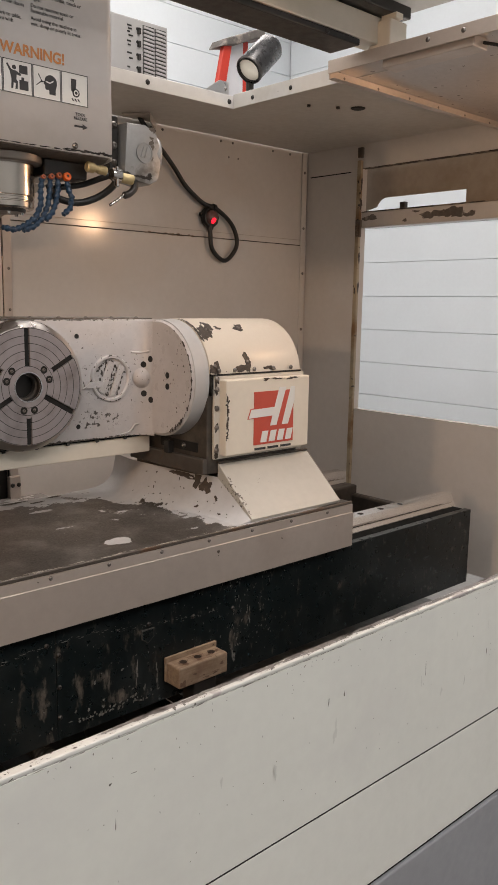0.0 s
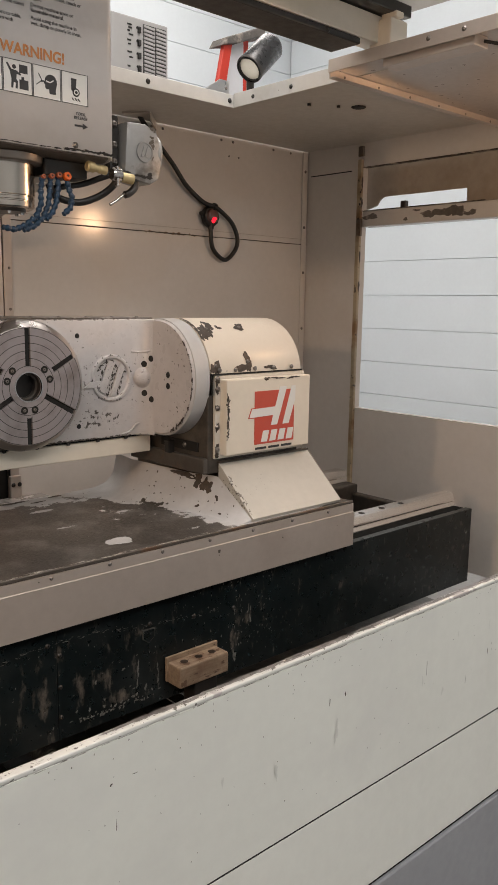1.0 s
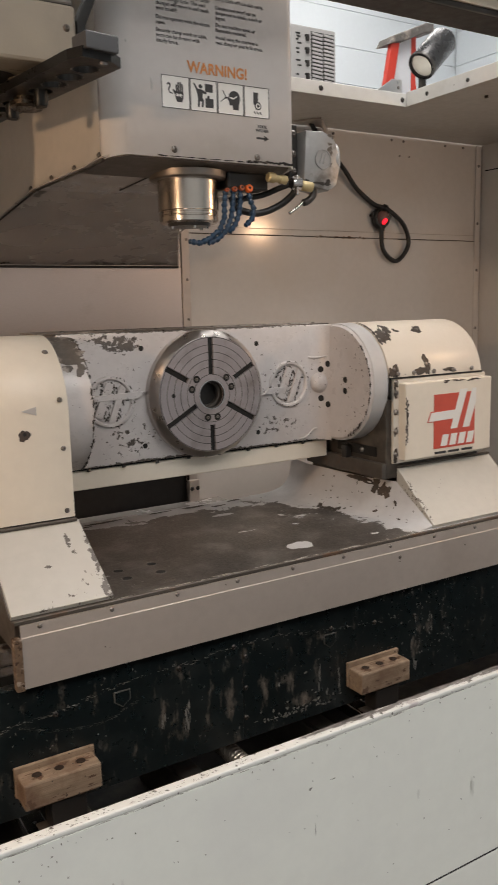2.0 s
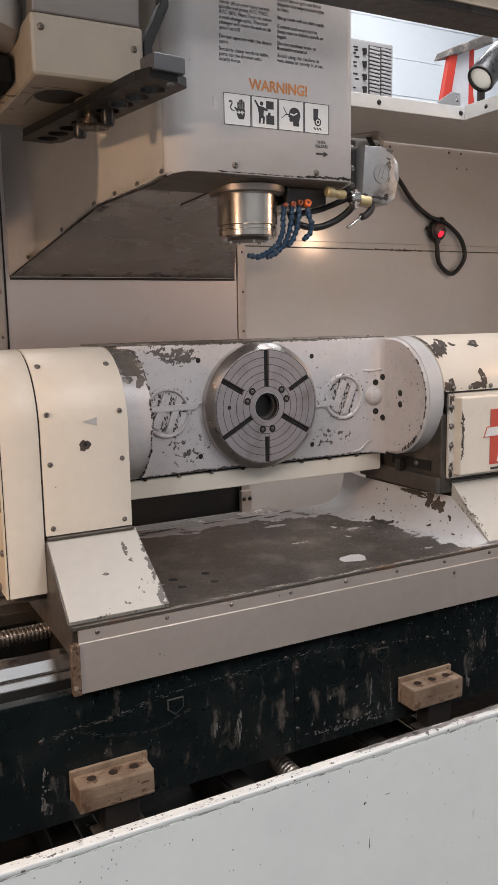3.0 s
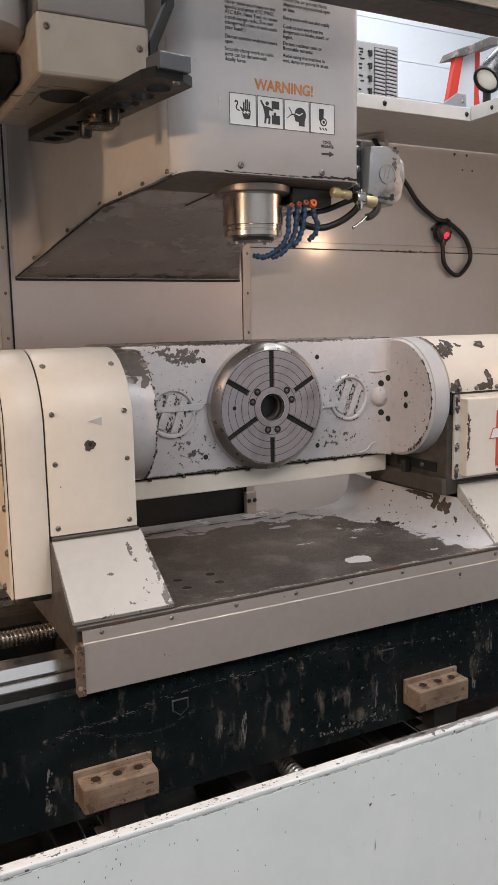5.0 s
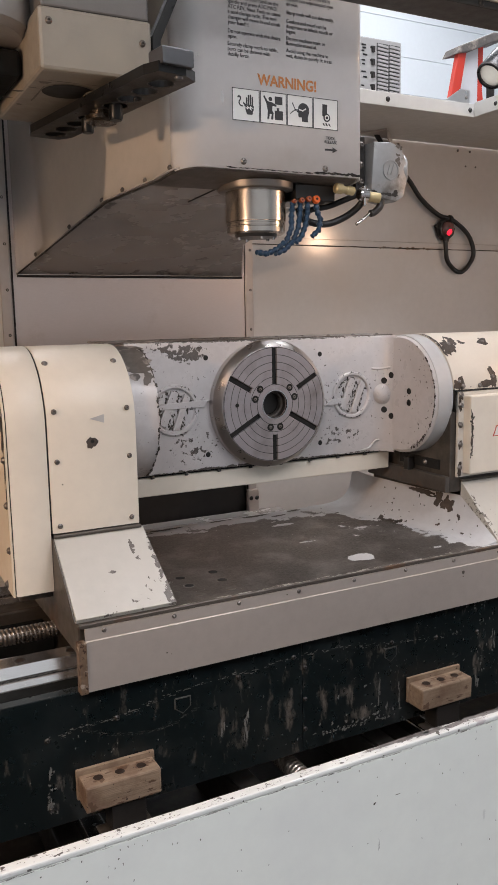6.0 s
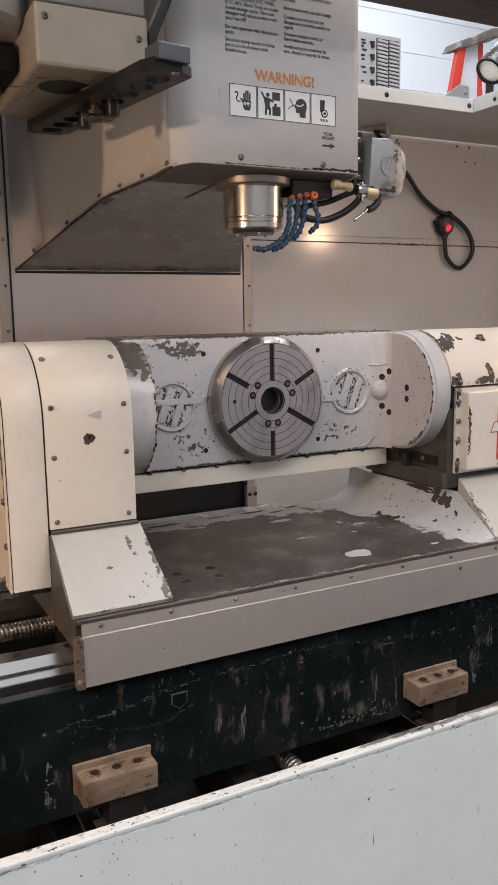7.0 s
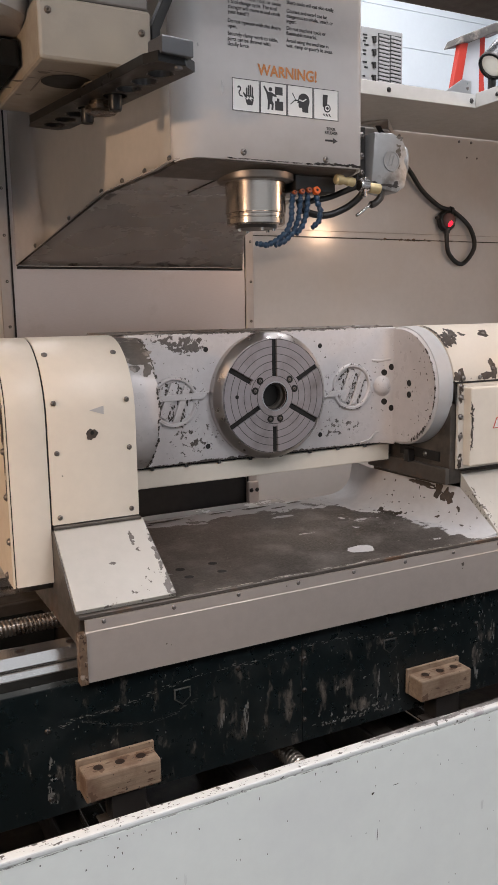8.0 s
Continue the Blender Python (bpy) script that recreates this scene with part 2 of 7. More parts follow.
CAST_WEAR_SPOTS = [((x, 1.43, z), (a, 0.05, c), k) for x, z, a, c, k in (
    (0.819, 0.710, 0.036, 0.062, 0.20), (0.756, 0.700, 0.024, 0.055, 0.10), (0.972, 0.712, 0.045, 0.050, 0.12), (1.015, 0.652, 0.060, 0.028, 0.18), (0.901, 0.700, 0.035, 0.060, 0.09),
    (0.589, 0.660, 0.020, 0.032, 0.13), (0.659, 0.712, 0.016, 0.050, 0.14), (0.717, 0.682, 0.020, 0.060, 0.12), (1.119, 0.680, 0.012, 0.045, 0.14), (1.061, 0.690, 0.012, 0.040, 0.13),
    (1.362, 0.700, 0.026, 0.090, 0.15), (1.413, 0.745, 0.020, 0.045, 0.13), (0.301, 0.640, 0.020, 0.026, 0.16), (0.95, 0.80, 0.42, 0.030, 0.06), (0.60, 0.80, 0.30, 0.022, 0.06))]
CAST_BLACK = surface("black_green_casting_paint", (0.0065, 0.0115, 0.0130), 0.30, vary=0.3, shine=0.40, stain=(0.020, 0.025, 0.026), stain_scale=7, stain_range=(0.48, 0.78), speck=(0.10, 0.10, 0.095), speck_scale=110, speck_at=0.755, bump=0.08, bump_scale=80,
                     wear=((0.135, 0.120, 0.104), 48, 0.60, CAST_WEAR_SPOTS, (1, 1, 0.40), 0.20))
SILL_WORN = surface("paint_worn_to_primer", (0.27, 0.245, 0.23), 0.5, vary=0.35, grain=90)
CAST_DULL = surface("dull_black_casting", (0.008, 0.009, 0.009), 0.8, vary=0.3, shine=0.1, stain=(0.017, 0.015, 0.013), stain_scale=9, stain_range=(0.5, 0.75))
CAST_EDGE = surface("casting_dim_edge", (0.085, 0.087, 0.082), 0.55, vary=0.5, grain=120)
CAST_PALE = surface("casting_pale_scratch", (0.17, 0.17, 0.160), 0.6, vary=0.2)
SCREW_DARK = surface("oily_screw_steel", (0.42, 0.36, 0.31), 0.28, 0.9, vary=0.2, bump=0.05)
SCREW_GREASE = surface("greasy_screw_steel", (0.50, 0.43, 0.36), 0.24, 0.6, vary=0.2, bump=0.08)
OILY = surface("oily_casting", (0.080, 0.068, 0.058), 0.4, 0.3, vary=0.35, stain=(0.16, 0.13, 0.10), stain_scale=8, stain_range=(0.5, 0.75), bump=0.15, bump_scale=90)
BLACK = surface("black_rubber", (0.012, 0.012, 0.012), 0.42, vary=0.2, bump=0.04)
# near-black colour stands in for the shade inside holes and gaps
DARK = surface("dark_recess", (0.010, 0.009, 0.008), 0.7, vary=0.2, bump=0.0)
WOOD = surface("oily_wood", (0.385, 0.285, 0.20), 0.66, vary=0.42, grain=18, stretch=(0.5, 7, 7), stain=(0.155, 0.095, 0.062), stain_scale=17, stain_range=(0.44, 0.68), bump=0.35, bump_scale=70, speck=(0.06, 0.04, 0.03), speck_scale=120, speck_at=0.70)
WOOD_OILED = surface("oil_soaked_wood", (0.165, 0.095, 0.058), 0.55, vary=0.4, grain=18, stretch=(0.5, 7, 7), bump=0.3, bump_scale=70)
HOLE_BROWN = surface("dark_oily_hole", (0.030, 0.017, 0.011), 0.6, vary=0.3)
BLUE = surface("blue_plastic", (0.010, 0.040, 0.085), 0.36, vary=0.15, bump=0.03)
RUST_ORANGE = surface("dirty_orange_plastic", (0.36, 0.08, 0.025), 0.5, vary=0.2, bump=0.02)
ORANGE = surface("orange_plastic", (0.80, 0.14, 0.02), 0.4, vary=0.1, bump=0.02)
BRASS = surface("tarnished_brass", (0.58, 0.47, 0.26), 0.42, 0.55, vary=0.2, bump=0.08)
RED = surface("red_fibreglass", (0.62, 0.05, 0.03), 0.4, vary=0.1, bump=0.05)
RED_INK = surface("red_ink", (0.56, 0.085, 0.055), 0.45, vary=0.08, bump=0.0)
WHITE_INK = surface("white_ink", (0.76, 0.75, 0.72), 0.4, vary=0.04, bump=0.0)
BLACK_INK = surface("black_ink", (0.035, 0.034, 0.036), 0.5, vary=0.1, bump=0.0)
FAINT_INK = surface("worn_black_ink", (0.085, 0.083, 0.085), 0.5, vary=0.35, grain=220, bump=0.0)
ORANGE_INK = surface("orange_ink", (0.62, 0.24, 0.07), 0.5, vary=0.1, grain=160, bump=0.0)
ALU = surface("cast_aluminium_paint", (0.33, 0.33, 0.325), 0.40, 0.3, vary=0.15, stain=(0.15, 0.14, 0.13), stain_scale=16, stain_range=(0.55, 0.68), bump=0.1)
ALU_SHINY = surface("aluminium", (0.62, 0.61, 0.60), 0.3, 0.9, vary=0.08)
CABINET = surface("grey_cabinet_paint", (0.36, 0.355, 0.35), 0.45, vary=0.05, bump=0.03)
SHOP_WHITE = surface("white_shop_wall", (0.71, 0.755, 0.785), 0.5, vary=0.03, bump=0.03)
CONCRETE = surface("concrete_floor", (0.30, 0.29, 0.28), 0.5, vary=0.15, stain=(0.2, 0.19, 0.18), bump=0.1)


def platter_material():
    """Turned steel: fine concentric tool marks and five cut rings, by the distance from the platter's axis."""
    m, nt, b = material("turned_platter_steel")
    tc = nt.nodes.new("ShaderNodeTexCoord")
    sep = nt.nodes.new("ShaderNodeSeparateXYZ")
    nt.links.new(tc.outputs["Object"], sep.inputs[0])
    comb = nt.nodes.new("ShaderNodeCombineXYZ")
    nt.links.new(sep.outputs["X"], comb.inputs["X"])
    nt.links.new(sep.outputs["Z"], comb.inputs["Y"])
    length = nt.nodes.new("ShaderNodeVectorMath")
    length.operation = "LENGTH"
    nt.links.new(comb.outputs[0], length.inputs[0])
    def op(kind, a, v):
        n = nt.nodes.new("ShaderNodeMath")
        n.operation = kind
        nt.links.new(a, n.inputs[0])
        n.inputs[1].default_value = v
        return n.outputs[0]
    ring = op("PINGPONG", op("ADD", length.outputs["Value"], 0.004), 0.009)
    line = ramp(nt, op("MULTIPLY", ring, 400.0), 0.20, 0.36, (0, 0, 0, 1), (1, 1, 1, 1))
    marks = noise_node(nt, 1.0)
    cm = nt.nodes.new("ShaderNodeCombineXYZ")
    nt.links.new(op("MULTIPLY", length.outputs["Value"], 2500.0), cm.inputs["X"])
    nt.links.new(cm.outputs[0], marks.inputs["Vector"])
    stain = noise_node(nt, 14, 6)
    base = mix(nt, marks.outputs["Fac"], (0.30, 0.268, 0.272, 1), (0.47, 0.425, 0.43, 1))
    base = mix(nt, ramp(nt, stain.outputs["Fac"], 0.5, 0.75, (0, 0, 0, 1), (1, 1, 1, 1)).outputs["Color"], base, (0.25, 0.22, 0.21, 1))
    base = mix(nt, line.outputs["Color"], (0.05, 0.045, 0.042, 1), base)
    nt.links.new(base, b.inputs["Base Color"])
    b.inputs["Metallic"].default_value, b.inputs["Roughness"].default_value = 0.6, 0.38
    bn = nt.nodes.new("ShaderNodeBump")
    bn.inputs["Strength"].default_value, bn.inputs["Distance"].default_value = 0.2, 0.001
    nt.links.new(line.outputs["Color"], bn.inputs["Height"])
    nt.links.new(bn.outputs["Normal"], b.inputs["Normal"])
    return m


def glow_material(name, color, strength):
    m, nt, b = material(name)
    b.inputs["Base Color"].default_value = c4(color)
    b.inputs["Emission Color"].default_value = c4(color)
    b.inputs["Emission Strength"].default_value = strength
    b.inputs["Roughness"].default_value = 0.2
    return m


PLATTER = platter_material()
RED_GLOW = glow_material("red_lamp_glow", (1.0, 0.012, 0.03), 4.5)
WARM_GLOW = glow_material("warm_lamp_glow", (1.0, 0.62, 0.32), 6.0)
TUBE_GLOW = glow_material("shop_tube_glow", (0.92, 0.96, 1.0), 3.0)
LENS_RED = surface("smoked_red_lens", (0.20, 0.10, 0.09), 0.12, vary=0.2, bump=0.0, coat=0.5)

# ---------------------------------------------------------------- mesh helpers
def thing(name, base, label, category, group="", kind=""):
    ob = new(name)
    ob.location = base
    ob.empty_display_size = 0.05
    return tagged(ob, label, category, group, kind)


def hang(ob, parent):
    """Parent ob, whose coordinates are the world's, under a thing or a part."""
    ob.parent = parent
    if parent.type == "EMPTY":
        ob.matrix_parent_inverse = Matrix.Translation(-parent.location)
    return ob


def part(name, bm, mat, parent=None, label="", smooth=None):
    me = bpy.data.meshes.new(name)
    if smooth is not None:
        for f in bm.faces:
            f.smooth = True
        for e in bm.edges:
            if len(e.link_faces) == 2 and e.calc_face_angle(0) > radians(smooth):
                e.smooth = False
    bm.to_mesh(me)
    bm.free()
    me.materials.append(mat)
    ob = new(name, me)
    if parent:
        hang(ob, parent)
    if label:
        tagged(ob, label)
    return ob


def box(x0, x1, y0, y1, z0, z1, bevel=0.0, segs=2, bm=None):
    bm = bm or bmesh.new()
    r = bmesh.ops.create_cube(bm, size=1, matrix=Matrix.LocRotScale(((x0 + x1) / 2, (y0 + y1) / 2, (z0 + z1) / 2), None, (x1 - x0, y1 - y0, z1 - z0)))
    if bevel:
        edges = {e for v in r["verts"] for e in v.link_edges}
        bmesh.ops.bevel(bm, geom=list(edges), offset=bevel, segments=segs, profile=0.5, affect="EDGES")
    return bm


def frame_to(direction):
    return Vector(direction).to_track_quat("Z", "Y").to_matrix().to_4x4()


def lathe(profile, centre, direction=(0, 0, 1), segs=40, bm=None, caps=True):
    """Turn (radius, height) pairs about an axis through centre."""
    bm = bm or bmesh.new()
    m = Matrix.Translation(centre) @ frame_to(direction)
    rings = []
    for r, h in profile:
        rings.append([bm.verts.new(m @ Vector((r * math.cos(2 * math.pi * i / segs), r * math.sin(2 * math.pi * i / segs), h))) for i in range(segs)])
    for a, b in zip(rings, rings[1:]):
        for i in range(segs):
            j = (i + 1) % segs
            bm.faces.new((a[i], a[j], b[j], b[i]))
    if caps:
        bm.faces.new(rings[0][::-1])
        bm.faces.new(rings[-1])
    bmesh.ops.recalc_face_normals(bm, faces=bm.faces)
    return bm


def prism(points, axis, a, b, bevel=0.0, bm=None):
    """A polygon in the plane across axis ('x': y,z; 'y': x,z; 'z': x,y), extruded from a to b."""
    bm = bm or bmesh.new()
    def at(p, v):
        return {"x": (v, p[0], p[1]), "y": (p[0], v, p[1]), "z": (p[0], p[1], v)}[axis]
    lo = [bm.verts.new(at(p, a)) for p in points]
    hi = [bm.verts.new(at(p, b)) for p in points]
    n = len(points)
    fs = [bm.faces.new(lo[::-1]), bm.faces.new(hi)]
    fs += [bm.faces.new((lo[i], lo[(i + 1) % n], hi[(i + 1) % n], hi[i])) for i in range(n)]
    bmesh.ops.recalc_face_normals(bm, faces=fs)
    if bevel:
        edges = {e for f in fs[:2] for e in f.edges}
        bmesh.ops.bevel(bm, geom=list(edges), offset=bevel, segments=2, profile=0.5, affect="EDGES")
    return bm


def tube(points, radius, segs=10, bm=None, rings=4):
    """A round hose through points, smoothed."""
    bm = bm or bmesh.new()
    p = [Vector(q) for q in points]
    fine = []
    for i in range(len(p) - 1):
        a, b, c, d = p[max(i - 1, 0)], p[i], p[i + 1], p[min(i + 2, len(p) - 1)]
        for k in range(rings):
            t = k / rings
            fine.append(0.5 * ((2 * b) + (c - a) * t + (2 * a - 5 * b + 4 * c - d) * t * t + (3 * b - a - 3 * c + d) * t ** 3))
    fine.append(p[-1])
    last = None
    for i, q in enumerate(fine):
        d = (fine[min(i + 1, len(fine) - 1)] - fine[max(i - 1, 0)]).normalized()
        m = frame_to(d)
        if i:
            # keep the rings from twisting
            x = prev_x - d * prev_x.dot(d)
            x.normalize()
        else:
            x = m.to_3x3().col[0].copy()
        y = d.cross(x)
        ring = [bm.verts.new(q + (x * math.cos(2 * math.pi * k / segs) + y * math.sin(2 * math.pi * k / segs)) * radius) for k in range(segs)]
        if last:
            for k in range(segs):
                bm.faces.new((last[k], last[(k + 1) % segs], ring[(k + 1) % segs], ring[k]))
        else:
            bm.faces.new(ring[::-1])
        last, prev_x = ring, x
    bm.faces.new(last)
    return bm


SCREWS = {}


def screw(parent, place, direction, r=0.0065, mat=None):
    """A socket button-head screw, its head standing out along direction."""
    key = (r, (mat or SCREW_STEEL).name)
    if key not in SCREWS:
        bm = lathe([(r * 1.25, -0.001), (r * 1.25, 0.0012), (r, 0.0014), (r * 0.95, r * 0.45), (r * 0.7, r * 0.75), (r * 0.42, r * 0.85), (r * 0.40, r * 0.25)], (0, 0, 0), segs=12)
        me = bpy.data.meshes.new("screw")
        for f in bm.faces:
            f.smooth = True
        bm.to_mesh(me)
        bm.free()
        me.materials.append(mat or SCREW_STEEL)
        SCREWS[key] = me
    ob = new("screw", SCREWS[key])
    ob.matrix_basis = Matrix.Translation(place) @ frame_to(direction)
    return hang(ob, parent)


def blotch(bm, place, rx, ry, seed, n=30, jag=0.35):
    """An irregular flat patch with a ragged outline. place(u, v) gives the point in the world."""
    rnd = random.Random(seed)
    a, b, c = rnd.random() * 9, rnd.random() * 9, rnd.random() * 9
    centre = bm.verts.new(place(0, 0))
    ring = []
    for i in range(n):
        t = 2 * math.pi * i / n
        k = 1 + jag * (0.5 * math.sin(2 * t + a) + 0.35 * math.sin(3 * t + b) + 0.25 * math.sin(7 * t + c) + 0.5 * (rnd.random() - 0.5))
        ring.append(bm.verts.new(place(rx * k * math.cos(t), ry * k * math.sin(t))))
    for i in range(n):
        bm.faces.new((centre, ring[i], ring[(i + 1) % n]))


def on_plane(origin, u, v):
    o, u, v = Vector(origin), Vector(u), Vector(v)
    return lambda cu, cv: (lambda a, b: o + u * (cu + a) + v * (cv + b))


def chips(name, spots, surface_at, parent, mat=None, label="", jag=0.35):
    """Patches (u, v, half width, half height) on a surface, in one mesh."""
    bm = bmesh.new()
    for i, (u, v, a, b) in enumerate(spots):
        first = len(bm.verts)
        blotch(bm, surface_at(u, v), a, b, i * 7 + len(spots), jag=jag)
        bm.verts.ensure_lookup_table()
        f = bm.verts[first].link_faces[0]
        f.normal_update()
        for w in bm.verts[first:]:
            w.co += f.normal * (0.00012 * (i % 4))
    bmesh.ops.recalc_face_normals(bm, faces=bm.faces)
    ob = part(name, bm, mat or CHIP, parent, label)
    return tagged(ob, kind="stuff")


def text(name, body, size, m, mat, parent, align="LEFT", spacing=1.0, wide=1.0, bold=0.0):
    cu = bpy.data.curves.new(name, "FONT")
    cu.body, cu.size, cu.align_x, cu.space_line, cu.extrude, cu.offset = body, size, align, spacing, 0.0003, bold
    tmp = new(name + "_outline", cu)
    dg = bpy.context.evaluated_depsgraph_get()
    me = bpy.data.meshes.new_from_object(tmp.evaluated_get(dg))
    bpy.data.objects.remove(tmp)
    bpy.data.curves.remove(cu)
    me.transform(m @ Matrix.Diagonal((wide, 1, 1, 1)))
    me.materials.clear()
    me.materials.append(mat)
    ob = new(name, me)
    return hang(ob, parent) if parent else ob


FACE_FRONT = Matrix(((1, 0, 0), (0, 0, -1), (0, 1, 0))).to_4x4()   # text that faces -y
FACE_LEFT = Matrix(((0, 0, -1), (-1, 0, 0), (0, 1, 0))).to_4x4()   # text that faces -x


def arc(cx, cy, r, a0, a1, n=12):
    return [(cx + r * math.cos(radians(a0 + (a1 - a0) * i / n)), cy + r * math.sin(radians(a0 + (a1 - a0) * i / n))) for i in range(n + 1)]


# ---------------------------------------------------------------- the shop round the machine
def shop():
    f = tagged(part("floor", box(-6, 8, -5, 6.5, -0.2, 0.0), CONCRETE), "grey stained concrete workshop floor", "floor", kind="structure")
    walls = (("wall_north", (-6, 8, 5.2, 5.4, 0, 4.6)), ("wall_south", (-6, 8, -5.2, -5, 0, 4.6)), ("wall_west", (-6.2, -6, -5, 5.2, 0, 4.6)), ("wall_east", (5.3, 5.5, -5, 5.2, 0, 4.6)))
    for name, b in walls:
        tagged(part(name, box(*b), SHOP_WHITE), "white painted workshop wall", "wall", kind="structure")
    tagged(part("ceiling", box(-6, 8, -5, 5.4, 4.6, 4.7), SHOP_WHITE), "white workshop ceiling", "ceiling", kind="structure")
    north = bpy.data.objects["wall_north"]
    east = bpy.data.objects["wall_east"]
    # boards of the two walls that show past the machine
    for i in range(15):
        z = 0.567 + i * 0.265
        part("board", box(-1, 5.28, 5.17, 5.2, z, z + 0.262, 0.0015, 1), SHOP_WHITE, north)
        part("board", box(5.27, 5.3, -1, 5.16, z, z + 0.262, 0.0015, 1), SHOP_WHITE, east)
    for lx, ly in SHOP_LAMPS:
        t = thing("ceiling_light", (lx, ly, 4.4), "long white fluorescent workshop ceiling light", "lamp", "shop ceiling lights")
        part("housing", box(lx - 0.62, lx + 0.62, ly - 1.12, ly + 1.12, 4.45, 4.6, 0.01), SHOP_WHITE, t)
        part("diffuser", box(lx - 0.6, lx + 0.6, ly - 1.1, ly + 1.1, 4.42, 4.45), TUBE_GLOW, t)


shop()

# ---------------------------------------------------------------- the enclosure
YW, XR, ZR = 2.45, 2.668, 2.182      # back wall, right wall, roof


RAMP_STEEL_WARM = surface("stained_inner_panel", (0.40, 0.34, 0.28), 0.4, vary=0.12, stain=(0.28, 0.22, 0.16), stain_scale=5, stain_range=(0.5, 0.8))
POST_RUST = surface("rust_stained_post_paint", (0.44, 0.36, 0.25), 0.45, vary=0.2, grain=50, stain=(0.20, 0.115, 0.055), stain_scale=7, stain_range=(0.46, 0.62), speck=(0.04, 0.03, 0.025), speck_scale=60, speck_at=0.66)
SEAM_BROWN = surface("brown_seam_dirt", (0.075, 0.055, 0.042), 0.7, vary=0.5, grain=60, stain=(0.34, 0.28, 0.23), stain_scale=20, stain_range=(0.5, 0.6))


def enclosure():
    back = tagged(part("wall_back", box(1.292, XR + 0.03, YW, YW + 0.03, 0.55, 1.797, 0.001, 1), WALL_PAINT), "cream painted sheet metal enclosure wall with oil stains", "wall", kind="structure")
    part("upper_panel", box(1.292, XR + 0.03, YW + 0.003, YW + 0.03, 1.800, 2.25, 0.001, 1), WALL_PAINT, back)
    part("seam", box(1.30, XR - 0.02, YW - 0.0012, YW + 0.02, 1.7978, 1.7998), SEAM_BROWN, back, "dark worn seam between the panels")
    part("fold_line", box(1.30, XR - 0.02, YW - 0.0004, YW + 0.004, 1.8205, 1.8215), RAMP_STEEL_WARM, back)
    part("corner_flange", box(XR - 0.035, XR - 0.006, YW - 0.004, YW, 0.55, 2.18, 0.001, 1), WALL_PAINT, back)
    for z in (2.10, 1.87, 1.68, 1.44):
        screw(back, (XR - 0.02, YW - 0.004, z), (0, -1, 0), 0.005)
    for x in (1.62, 1.85, 1.90, 2.18, 2.24, 2.46, 2.56):
        screw(back, (x, YW, 2.165), (0, -1, 0), 0.004)
    screw(back, (2.22, YW, 2.11), (0, -1, 0), 0.003)
    screw(back, (2.27, YW, 2.11), (0, -1, 0), 0.003)
    # strips with screws on both sides of the column opening
    for name, x0, x1 in (("edge_strip", 1.262, 1.292), ("edge_strip", 0.462, 0.492)):
        s = tagged(part(name, box(x0, x1, YW - 0.006, YW + 0.02, 0.70, 2.30, 0.001, 1), SKIRT_STEEL), "screwed steel strip beside the column opening", "trim", kind="structure")
        for i in range(10):
            screw(s, ((x0 + x1) / 2 + 0.004, YW - 0.0045, 0.86 + i * 0.131), (0, -1, 0), 0.0046, DIRTY_STEEL)
    tagged(part("wall_back_left", box(-1.2, 0.462, YW, YW + 0.03, 0.55, 2.6), WALL_PAINT), "cream painted sheet metal enclosure wall", "wall", kind="structure")
    # right wall with its window
    y_in, y_out, zb, zt = 2.145, 0.95, 1.12, 1.857
    right = tagged(part("wall_right", box(XR, XR + 0.03, y_in, YW, 0.55, 2.25, 0.001, 1), WALL_PAINT), "cream painted enclosure side wall with a large window", "wall", kind="structure")
    part("panel_joint", box(XR - 0.0015, XR + 0.01, y_in + 0.06, YW - 0.02, 2.078, 2.082), DARK, right)
    part("lower_panel", box(XR, XR + 0.03, 0.72, y_in, 0.55, zb, 0.001, 1), WALL_PAINT, right)
    part("front_panel", box(XR, XR + 0.03, 0.72, y_out, zb, 2.25, 0.001, 1), WALL_PAINT, right)
    part("lintel", box(XR, XR + 0.03, y_out, y_in, 2.09, 2.25, 0.001, 1), WALL_PAINT, right)
    # second skin behind the lintel, with the rounded opening
    skin = [(y_in + 0.03, 1.925), (y_in + 0.03, 2.10), (y_out, 2.10), (y_out, 1.925), (1.692, 1.925), (1.692, 1.975), (2.06, 1.975)] + arc(2.06, 1.925, 0.05, 90, 20, 6)
    part("upper_skin", prism(skin[::-1], "x", XR + 0.05, XR + 0.055), RAMP_STEEL_WARM, right)
    rail = part("window_rail", box(XR + 0.004, XR + 0.055, y_out, y_in, zt, 1.918, 0.004), WALL_PAINT, right, "chipped cream window rail")
    pl = on_plane((XR + 0.0034, 0, 0), (0, 1, 0), (0, 0, 1))
    chips("paint_chip", [(2.10, 1.895, 0.030, 0.013), (1.81, 1.889, 0.04, 0.015), (1.74, 1.892, 0.045, 0.017), (1.69, 1.887, 0.035, 0.014), (1.64, 1.88, 0.02, 0.010), (1.45, 1.89, 0.04, 0.014), (1.93, 1.875, 0.012, 0.005), (1.88, 1.905, 0.015, 0.004)], pl, right, BEAM_BROWN, jag=0.5)
    part("rail_top_seam", box(XR + 0.002, XR + 0.05, y_out, y_in, 1.9182, 1.9215), SEAM_BROWN, right, "dark worn seam along the rail")
    part("lintel_seam", box(XR - 0.0008, XR + 0.02, y_out, y_in, 2.0868, 2.0898), SEAM_BROWN, right)
    part("latch", box(XR + 0.0, XR + 0.02, 1.93, 1.955, 1.918, 1.945, 0.003), BLACK_STEEL, right)
